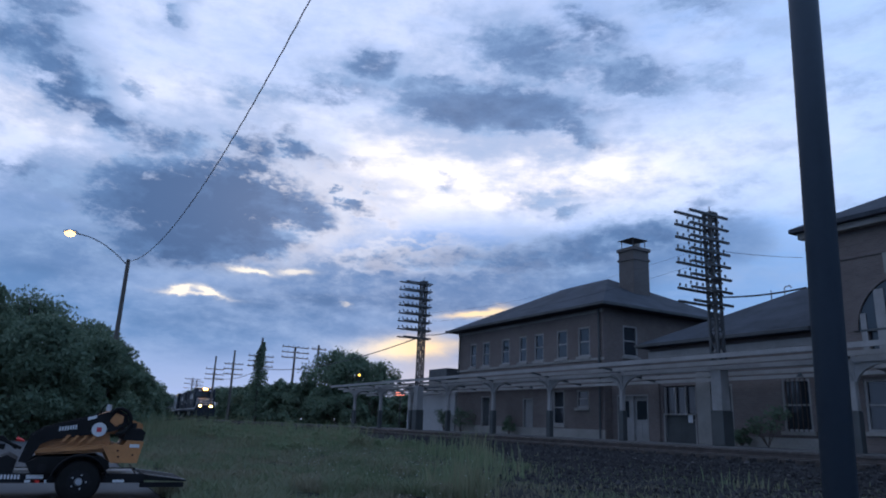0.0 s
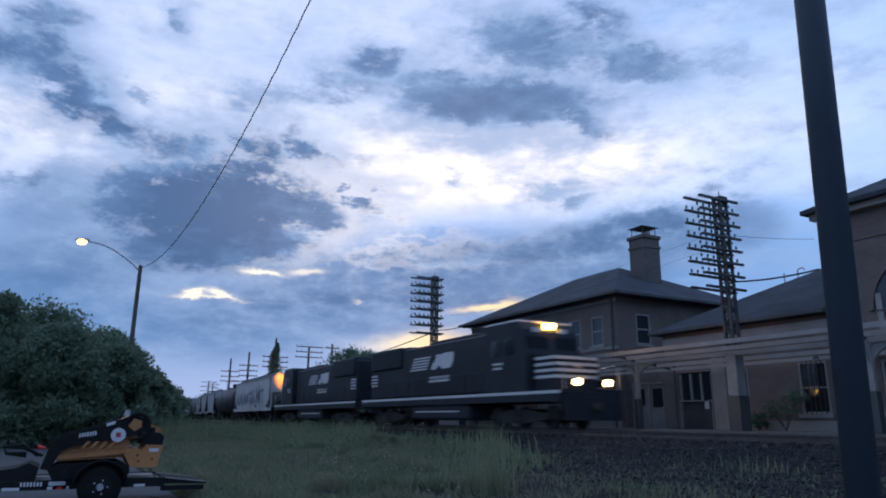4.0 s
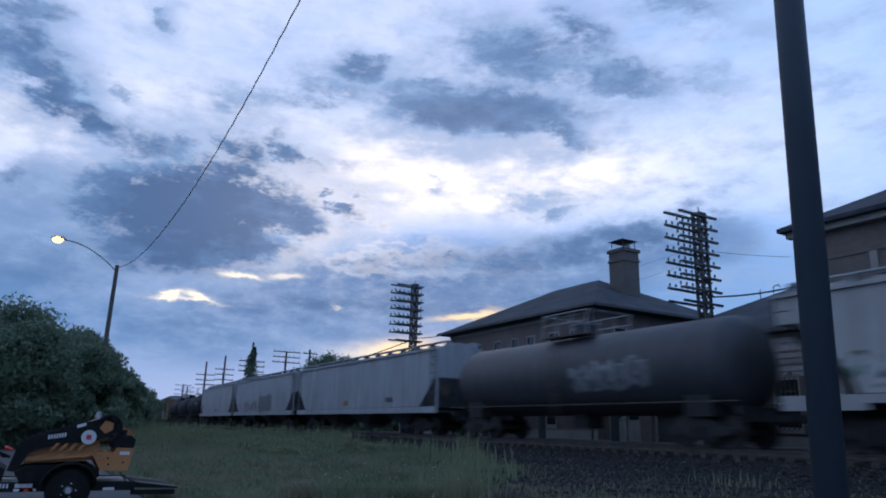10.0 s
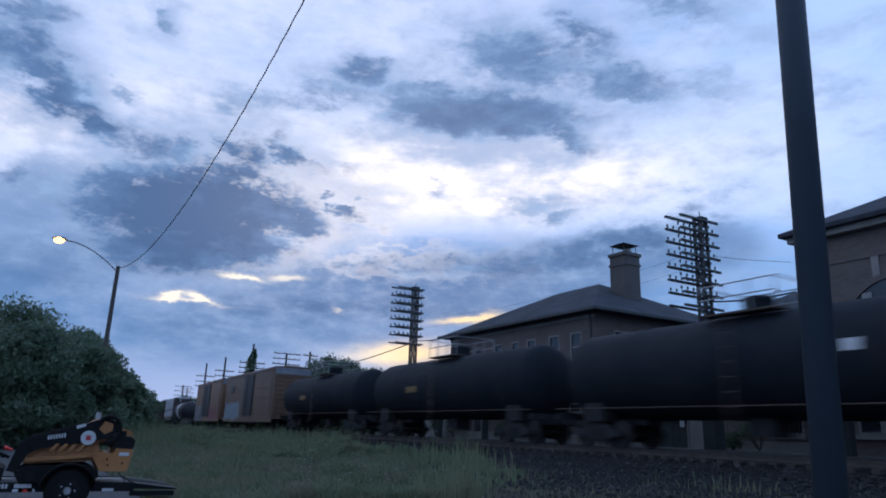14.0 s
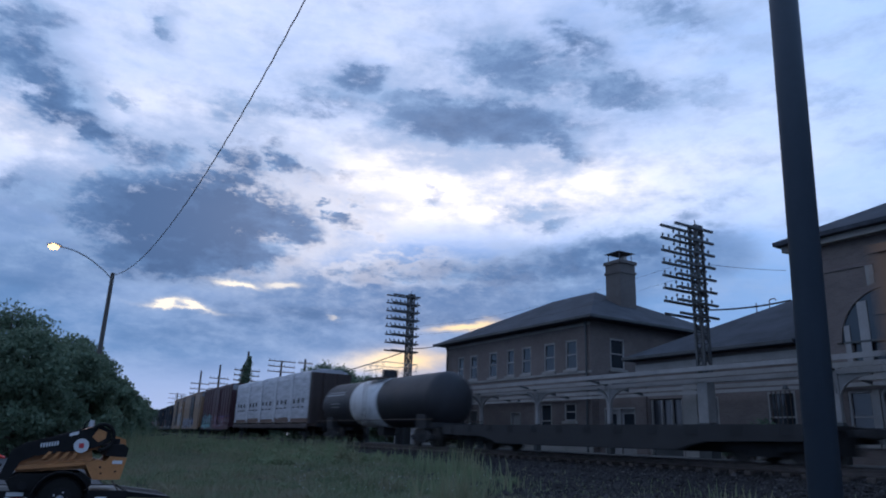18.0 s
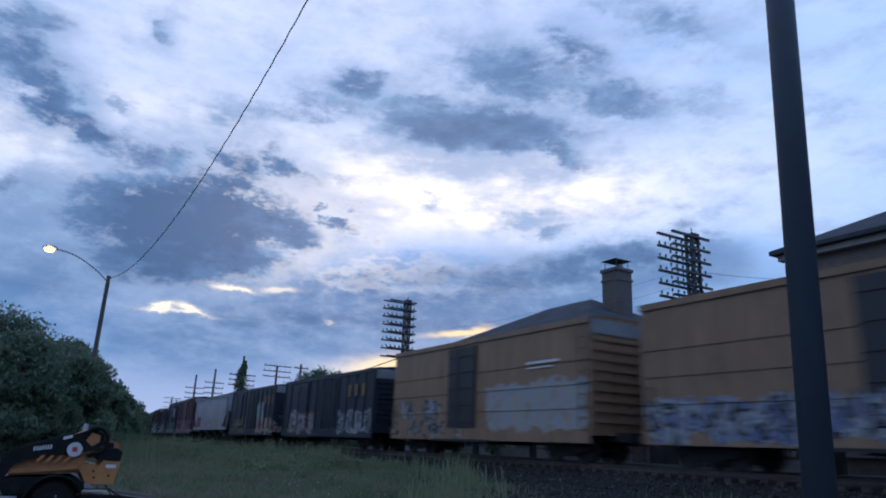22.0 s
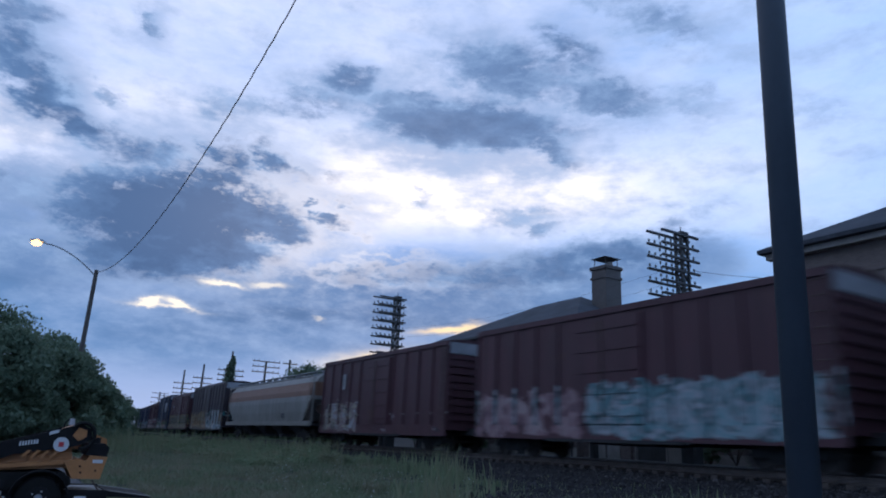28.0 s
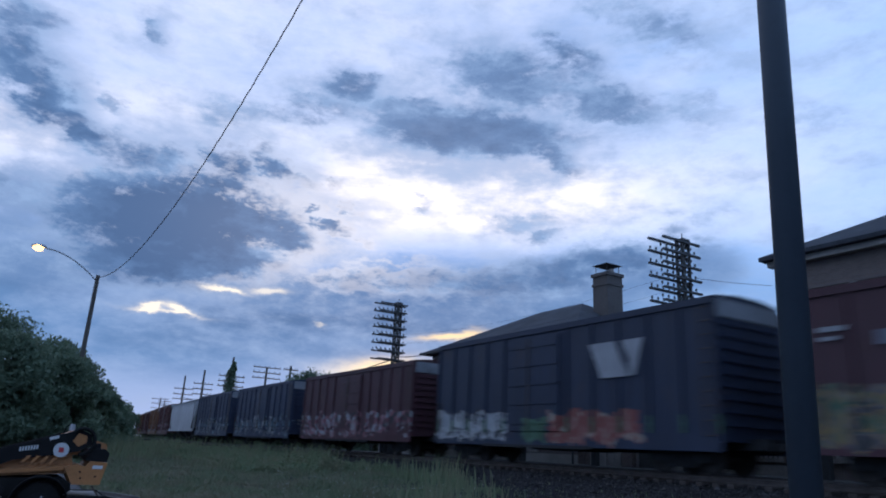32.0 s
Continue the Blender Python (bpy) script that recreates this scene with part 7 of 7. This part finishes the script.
locomotive(-131.5, -153.1, -1, "black diesel freight locomotive running backwards, rear headlight lit", False)


def strokes(car, x0, x1, z0, z1, seed, material):
    """Scrawled spray-paint sweeps, too loose to read: flat ribbons along bent paths."""
    rng = random.Random(seed)
    kinds = (((0, 1), (0.12, 0.3), (0.35, 0.02), (0.6, 0.35), (0.72, 1.0)), ((0, 0.1), (0.1, 0.95), (0.35, 0.2), (0.55, 0.9), (0.62, 0.0)),
             ((0.5, 0.9), (0.1, 0.75), (0.05, 0.2), (0.45, 0.1), (0.55, 0.6), (0.5, 0.0)), ((0, 0.8), (0.8, 0.85), (0.45, 0.8), (0.4, 0.0)),
             ((0, 1), (0.2, 0.1), (0.5, 0.6), (0.75, 0.05), (0.9, 1.0)))
    x = x0
    while x < x1:
        f = (x - x0) / (x1 - x0)
        hgt = (0.62 + 0.38 * f) * rng.uniform(0.75, 1.0) * (z1 - z0)
        zb = z0 + rng.uniform(0.0, 0.18)
        wide = rng.uniform(1.2, 1.9)
        keys = [Vector((x + a * wide, zb + b * hgt)) for a, b in rng.choice(kinds)]
        path = []
        for i in range(len(keys) - 1):
            p0, p1, p2, p3 = keys[max(0, i - 1)], keys[i], keys[i + 1], keys[min(len(keys) - 1, i + 2)]
            for j in range(6):
                u = j / 6
                path.append(0.5 * (2 * p1 + (p2 - p0) * u + (2 * p0 - 5 * p1 + 4 * p2 - p3) * u * u + (3 * p1 - p0 - 3 * p2 + p3) * u ** 3))
        path.append(keys[-1])
        bm = bmesh.new()
        w0 = rng.uniform(0.10, 0.15)
        prev = None
        for i, p in enumerate(path):
            d = (path[min(i + 1, len(path) - 1)] - path[max(i - 1, 0)]).normalized()
            w = w0 * (0.6 + 0.6 * math.sin(math.pi * (i + 1) / (len(path) + 1)))
            q = [bm.verts.new((p.x - s * d.y * w, y, p.y + s * d.x * w)) for s, y in ((-1, -1.600), (1, -1.600), (1, -1.596), (-1, -1.596))]
            if prev:
                for k in range(4):
                    bm.faces.new((prev[k], prev[(k + 1) % 4], q[(k + 1) % 4], q[k]))
            else:
                bm.faces.new(q)
            prev = q
        bm.faces.new(prev[::-1])
        part("spray_stroke", bm, material, car)
        x += wide * rng.uniform(0.55, 0.8)


M_SPRAY = surface("grey_spray", (0.12, 0.13, 0.16), 0.7, vary=0.3, scale=3.0, bump=0.0)
M_SPRAYPALE = surface("faded_stencil", (0.24, 0.25, 0.26), 0.7, vary=0.2, scale=3.0, bump=0.0)
M_ENDPANEL = surface("bare_end_metal", (0.20, 0.21, 0.225), 0.5, 0.3, vary=0.35, scale=1.5, bump=0.2)
M_YTAG = surface("yellow_placard", (0.18, 0.11, 0.035), 0.6, vary=0.15, scale=3.0, bump=0.0)
M_RTAG = surface("red_placard", (0.13, 0.026, 0.04), 0.6, vary=0.2, scale=3.0, bump=0.0)
M_DTAG = surface("dark_placard", (0.05, 0.05, 0.055), 0.6, vary=0.2, scale=3.0, bump=0.0)


def hopper_paint(i, base, graf=(), split=None, rust=0.18):
    return car_paint("hopper_paint_%d" % i, base, rust, graf, i * 1.3, split=split)


c, h = covered_hopper(-153.8, -173.4, hopper_paint(1, (0.47, 0.465, 0.455)), "white covered hopper with loose dark spray strokes along its side", 4.25, tags=((7.6, 8.3, 1.46, 1.70, M_DTAG),))
strokes(c, -8.2, 5.6, 1.75, 3.75, 5, M_SPRAY)
plate(c, "marking", 2.4, 3.4, 1.45, 1.72, -1.60, M_RTAG, "faded red patch")
tank_car(-173.8, -192.8, car_paint("tank_paint_1", (0.035, 0.036, 0.04), 0.25, seed=1.0), "long dirty black tank car", 1.66, tags=((-6.5, -4.5, 2.6, 2.75, M_DTAG),))
M_SILL = hopper_paint(30, (0.34, 0.34, 0.335))
SAND = "short pale grey covered hopper, dusty and lightly tagged"
covered_hopper(-193.2, -206.6, hopper_paint(2, (0.35, 0.355, 0.355), ((-4.0, -0.5, 1.5, 2.1, (SILVER, WHITE, BLACKP), 0.55),)), SAND, 4.05, bays=2, rounded=True, sill_paint=M_SILL)
covered_hopper(-207.0, -218.9, hopper_paint(3, (0.34, 0.345, 0.345), ((-3.5, 1.5, 1.4, 2.0, (WHITE, SILVER, BLACKP), 0.5),)), SAND, 4.05, bays=2, rounded=True, sill_paint=M_SILL)
c, h = covered_hopper(-219.3, -231.8, hopper_paint(4, (0.36, 0.36, 0.345), ((-4.5, 4.5, 1.45, 2.3, (YEL, BLACKP, WHITE, GREEN), 0.5),)), "short pale covered hopper with yellow and black spray paint", 4.05, bays=2, rounded=True, sill_paint=M_SILL)
part("emblem", prism(bmesh.new(), [(-1.0, 2.75), (0.3, 2.6), (1.3, 2.8), (1.0, 3.35), (-0.2, 3.45), (-0.9, 3.2)], 1, -1.606, -1.596), M_DTAG, c, "dark rounded emblem")
tank_car(-232.2, -249.1, car_paint("tank_paint_2", (0.05, 0.052, 0.058), 0.25, ((0.8, 4.6, 1.8, 2.7, ((0.16, 0.17, 0.18), (0.08, 0.085, 0.09), (0.2, 0.21, 0.22)), 0.7),), seed=2.0), "dark grey tank car streaked with grime", 1.53)
LONGH = "long pale grey covered hopper with streaked sides"
covered_hopper(-249.5, -271.0, hopper_paint(5, (0.31, 0.325, 0.345)), LONGH, 4.25, tags=((4.8, 5.6, 1.7, 1.95, M_DTAG), (-1.4, -0.7, 1.6, 1.9, M_YTAG)))
covered_hopper(-271.4, -291.2, hopper_paint(6, (0.31, 0.325, 0.345), ((-5.2, -0.9, 1.4, 2.3, ((0.14, 0.10, 0.11), (0.20, 0.19, 0.21), SILVER), 0.7), (-0.4, 3.6, 1.4, 2.75, ((0.10, 0.115, 0.12), (0.13, 0.14, 0.15)), 0.95))), LONGH, 4.25)
covered_hopper(-291.6, -312.0, hopper_paint(7, (0.33, 0.34, 0.35)), LONGH, 4.25, tags=((-8.0, -7.2, 2.15, 2.3, M_DTAG), (0.6, 1.6, 1.55, 1.85, M_YTAG), (-7.9, -7.0, 2.5, 2.56, M_DTAG)))
BT = "plain black tank car"
for i, (a, b) in enumerate(((-312.5, -329.3), (-329.7, -346.6), (-347.0, -363.7))):
    tank_car(a, b, car_paint("tank_paint_%d" % (3 + i), (0.013, 0.017, 0.023), 0.10, seed=4.0 + i, rough=0.72, gloss=0.16), BT, 1.57, tags=((3.2, 3.7, 2.6, 2.9, M_MARK),) if i == 0 else ((-3.0, -1.8, 2.3, 2.6, M_YTAG),))
M_BLKDOOR = car_paint("dark_door", (0.03, 0.032, 0.036), 0.3, seed=8.0)
boxcar(-364.1, -384.8, car_paint("box_paint_1", (0.185, 0.112, 0.072), 0.35, ((-9.0, -2.6, 0.9, 2.5, (SILVER, LBLUE, (0.3, 0.34, 0.30)), 0.75),), 1.0), "faded orange boxcar with a black door and pale graffiti", 5.3, M_BLKDOOR, 3.4, 0.8, "bands", tags=((-6.6, -5.4, 3.4, 4.2, M_DTAG),))
boxcar(-385.2, -405.5, car_paint("box_paint_2", (0.26, 0.145, 0.085), 0.4, ((-9.4, -2.0, 0.75, 2.6, (BLACKP, BLACKP, WHITE, BLACKP, SILVER), 0.9), (1.6, 7.2, 0.9, 2.3, (RUSTR, PINK, RUSTR), 0.6)), 2.0), "rust-orange boxcar with a black door and black-and-white graffiti", 5.36, M_BLKDOOR, 5.0, -0.6, "bands")
flatcar(-406.0, -425.1, "empty low flatcar with a wooden deck")
tank_car(-425.3, -442.3, car_paint("tank_paint_7", (0.022, 0.022, 0.026), 0.12, seed=9.0), "black tank car with a broad white band", 1.43, bands=((-2.5, 1.3, car_paint("tank_band", (0.60, 0.60, 0.60), 0.1, seed=10.0)),), tags=((-6.6, -3.7, 3.06, 3.12, M_SPRAYPALE), (-6.6, -3.7, 2.9, 2.98, M_SPRAYPALE), (-5.6, -4.0, 2.35, 2.40, M_SPRAYPALE), (-5.6, -4.2, 2.15, 2.2, M_SPRAYPALE)))
lumber_car(-442.8, -465.1, "bulkhead flatcar stacked with lumber in white plastic wrap")
boxcar(-465.5, -482.5, car_paint("box_paint_3", (0.070, 0.026, 0.033), 0.3, ((-7.4, -2.0, 0.8, 2.2, ((0.03, 0.15, 0.16), (0.05, 0.24, 0.25), (0.20, 0.34, 0.34), (0.02, 0.10, 0.12)), 0.95), (-0.6, 5.0, 0.9, 2.0, ((0.12, 0.08, 0.22), (0.070, 0.026, 0.033), PINK, LBLUE), 0.6)), 3.0), "dark maroon boxcar with turquoise graffiti", 5.2, None, 3.0, 0.3)
YB = "mustard-yellow boxcar with a dark door and spray-painted sides"
YGRAF = ((-7.8, 3.0, 0.85, 2.0, ((0.12, 0.14, 0.20), SILVER, BLACKP, (0.13, 0.16, 0.28)), 0.7),)
M_YEL1 = car_paint("box_paint_4", (0.25, 0.155, 0.092), 0.3, YGRAF, 4.0)
M_YDOOR = car_paint("tagged_dark_door", (0.03, 0.032, 0.036), 0.3, YGRAF, 4.0)
boxcar(-482.9, -500.9, M_YEL1, YB, 5.2, M_YDOOR, 3.2, 0.6, "bands", tags=((4.6, 6.4, 3.5, 3.6, M_DTAG), (4.6, 6.0, 3.25, 3.33, M_DTAG)))
boxcar(-501.3, -518.5, car_paint("box_paint_5", (0.265, 0.165, 0.098), 0.3, ((-7.6, -0.5, 0.85, 2.5, (SILVER, BLACKP, CREAM), 0.5), (1.2, 7.4, 1.1, 2.9, ((0.30, 0.26, 0.22), SILVER, (0.26, 0.22, 0.18)), 0.85)), 5.0), YB, 5.2, M_BLKDOOR, 2.2, -0.8, "bands", tags=((4.0, 6.0, 3.62, 3.72, M_MARK), (4.0, 5.6, 3.44, 3.50, M_MARK)))
NB = "dark blue-black boxcar with a ribbed panel and pale graffiti"
BLUEBLACK = (0.018, 0.026, 0.042)
YELLOW_TAGS = ((4.2, 4.6, 3.05, 3.75, M_YTAG), (5.2, 5.6, 3.05, 3.75, M_YTAG), (6.2, 6.6, 3.05, 3.75, M_YTAG))
boxcar(-518.9, -536.6, car_paint("box_paint_6", BLUEBLACK, 0.25, ((2.6, 7.6, 0.9, 2.2, (SILVER, BLACKP, (0.2, 0.21, 0.24), SILVER), 0.85), (-6.4, -1.4, 0.85, 2.3, ((0.17, 0.085, 0.07), SILVER, BLACKP, (0.14, 0.08, 0.07)), 0.75)), 6.0), NB, 4.65, None, 2.6, -4.2, "posts", louvre=(-0.8, 2.2), tags=YELLOW_TAGS)
boxcar(-537.0, -552.8, car_paint("box_paint_7", BLUEBLACK, 0.25, ((-6.0, -1.3, 0.85, 2.0, (SILVER, BLACKP, (0.16, 0.13, 0.05), BLACKP), 0.6), (2.0, 3.7, 1.9, 3.3, ((0.22, 0.25, 0.25), (0.15, 0.19, 0.2), SILVER), 0.95), (2.2, 6.9, 0.85, 2.0, (CREAM, RUSTR, CREAM, (0.2, 0.19, 0.15)), 0.9)), 7.0), "dark blue-black boxcar with a tall pale spray figure and cream letters", 4.65, None, 2.4, -4.2, "posts", louvre=(-1.1, 1.7), tags=YELLOW_TAGS)
covered_hopper(-553.2, -571.9, hopper_paint(8, (0.29, 0.30, 0.32), ((-3.6, 0.4, 1.35, 2.1, ((0.22, 0.15, 0.20), SILVER, (0.28, 0.20, 0.26), PINK), 0.7), (0.6, 5.4, 1.35, 2.2, (YEL, (0.22, 0.19, 0.13), SILVER, CREAM), 0.8))), "pale grey covered hopper with pink and yellow graffiti", 4.3, tags=((-6.9, -4.4, 1.42, 2.5, M_RTAG),))
boxcar(-572.3, -589.9, car_paint("box_paint_8", (0.070, 0.026, 0.033), 0.35, ((-8.0, 8.0, 0.85, 2.3, (SILVER, RUSTR, PINK, BLACKP, LBLUE), 0.7),), 8.0), "dark maroon boxcar with graffiti along the bottom", 5.1, None, 2.8, 0.0)


def blue_boxcar(u0, u1, seed, extra):
    c, h = boxcar(u0, u1, car_paint("box_paint_blue_%d" % seed, (0.022, 0.032, 0.060), 0.25, extra, float(seed)), "dark blue boxcar with a pale slanted emblem and graffiti", 5.2, None, 3.0, -0.6)
    part("emblem", prism(bmesh.new(), [(3.05, 2.95), (4.3, 2.95), (3.7, 4.15), (2.5, 4.15)], 1, -1.652, -1.645), M_EMBLEM, c, "pale slanted emblem bar")
    part("emblem", prism(bmesh.new(), [(4.36, 2.97), (4.56, 2.97), (4.95, 4.15), (4.02, 4.15), (4.12, 3.9), (4.36, 3.5)], 1, -1.652, -1.645), M_EMBLEM, c, "pale wedge of the emblem")


M_EMBLEM = surface("faded_white_emblem", (0.27, 0.28, 0.295), 0.7, vary=0.2, scale=2.0, bump=0.0)
blue_boxcar(-590.3, -606.6, 9, ((-7.4, 7.0, 0.85, 2.3, (SILVER, BLACKP, LBLUE), 0.6),))
boxcar(-607.0, -623.7, car_paint("box_paint_10", (0.03, 0.034, 0.045), 0.2, ((-7.6, 7.2, 0.85, 2.6, (WHITE, BLACKP, (0.02, 0.02, 0.02), SILVER), 0.75),), 10.0), "black boxcar with bold black-and-white graffiti", 4.75, None, 2.8, 0.5)
boxcar(-624.1, -641.6, car_paint("box_paint_11", (0.070, 0.026, 0.033), 0.35, ((-7.6, -1.2, 0.8, 2.3, ((0.12, 0.07, 0.08), (0.2, 0.12, 0.13), (0.26, 0.2, 0.2)), 0.6), (-0.9, 7.4, 0.8, 2.5, ((0.14, 0.24, 0.26), SILVER, (0.05, 0.09, 0.10), (0.09, 0.2, 0.22)), 0.85)), 11.0), "maroon boxcar with pale blue graffiti over half its side", 5.2, None, 3.0, 0.0)
boxcar(-642.0, -658.9, car_paint("box_paint_12", (0.070, 0.026, 0.033), 0.35, ((-6.9, -2.2, 0.85, 2.4, (SILVER, (0.14, 0.08, 0.09), CREAM, BLACKP), 0.8), (-1.5, 7.0, 0.85, 1.9, (SILVER, (0.12, 0.07, 0.08), BLACKP), 0.38)), 12.0), "brownish red boxcar with low pale graffiti", 5.1, None, 2.8, 0.3, tags=((-4.3, -3.95, 3.2, 4.1, M_SPRAYPALE),))
covered_hopper(-659.3, -680.9, hopper_paint(13, (0.225, 0.222, 0.205), (), (3.05, 3.95, (0.20, 0.105, 0.070))), "cream covered hopper with a broad orange band", 4.3, cylinder=True, bays=4, sill_paint=hopper_paint(14, (0.22, 0.21, 0.19)), tags=((4.6, 5.2, 1.6, 1.95, M_DTAG),))
boxcar(-681.3, -698.4, car_paint("box_paint_14", (0.034, 0.024, 0.03), 0.3, ((-7.6, 0.5, 0.85, 2.4, (ORNG, BLACKP, YEL, SILVER), 0.6), (0.8, 7.4, 0.85, 2.5, (LBLUE, WHITE, BLACKP, CYAN), 0.85)), 14.0), "near-black boxcar with white and pale blue graffiti", 5.2, None, 2.8, 0.0, tags=((6.6, 7.0, 1.5, 2.1, M_YTAG),))
boxcar(-698.8, -715.2, car_paint("box_paint_15", (0.070, 0.026, 0.033), 0.3, ((-7.6, 7.2, 0.85, 2.25, ((0.17, 0.15, 0.10), (0.05, 0.10, 0.065), (0.20, 0.14, 0.06), (0.11, 0.10, 0.10), BLACKP), 0.72),), 15.0), "dark maroon boxcar with cream and green graffiti", 4.85, None, 3.0, 0.2, tags=((-6.6, -5.9, 3.62, 3.75, M_SPRAYPALE), (-6.6, -6.1, 3.4, 3.5, M_SPRAYPALE), (-5.2, -4.0, 3.2, 3.55, M_SPRAY)))
blue_boxcar(-715.6, -732.9, 16, ((-7.8, -2.4, 0.85, 2.0, (SILVER, BLACKP, WHITE, SILVER), 0.75), (0.4, 4.6, 0.85, 1.9, ((0.16, 0.06, 0.05), RUSTR, (0.2, 0.09, 0.075), CREAM), 0.9), (-1.2, 0.3, 0.85, 1.6, (GREEN, (0.05, 0.10, 0.06)), 0.7)))
boxcar(-733.3, -750.3, car_paint("box_paint_17", (0.070, 0.026, 0.033), 0.3, ((-7.4, 7.2, 0.85, 2.2, (SILVER, PINK, BLACKP), 0.5),), 17.0), "dark maroon boxcar with scattered graffiti", 4.75, None, 2.8, 0.0)
DB = "dark blue boxcar with pale lettering-like graffiti"
for i, (a, b) in enumerate(((-750.7, -766.8), (-767.2, -783.7))):
    boxcar(a, b, car_paint("box_paint_%d" % (18 + i), (0.03, 0.04, 0.075), 0.25, ((-7.0, 7.0, 0.85, 2.2, (SILVER, BLACKP, LBLUE), 0.5),), 18.0 + i), DB, 4.75, None, 2.8, 0.0)
covered_hopper(-784.1, -803.2, hopper_paint(20, (0.50, 0.51, 0.52)), LONGH, 4.25)
for i in range(4):
    boxcar(-803.6 - 17.7 * i, -820.9 - 17.7 * i, car_paint("box_paint_%d" % (21 + i), ((0.11, 0.04, 0.035), (0.22, 0.10, 0.05))[i % 2], 0.3, ((-7.4, 7.2, 0.85, 2.2, (SILVER, PINK, BLACKP), 0.5),), 21.0 + i), "weathered maroon boxcar near the end of the train", 4.75, None, 2.8, 0.0)


def on_track(s):
    """A point on the track s metres along it, measured on the straight past the station."""
    return Vector((s, curve_y(s), RAIL))


def motions():
    times = [0.5 * i for i in range(int(SECONDS * 2) + 1)]
    for car, u, length in ALL_CARS:
        rows = []
        arm = length / 2 - 2.6
        for t in times:
            s = u + SPEED * t
            a, b = on_track(s - arm), on_track(s + arm)
            turn = math.degrees(math.atan2(b.y - a.y, b.x - a.x))
            mid = (a + b) / 2
            rows.append((t, pose(mid.x, mid.y, mid.z, 0, 0, turn)))
        walk(car, rows)


motions()
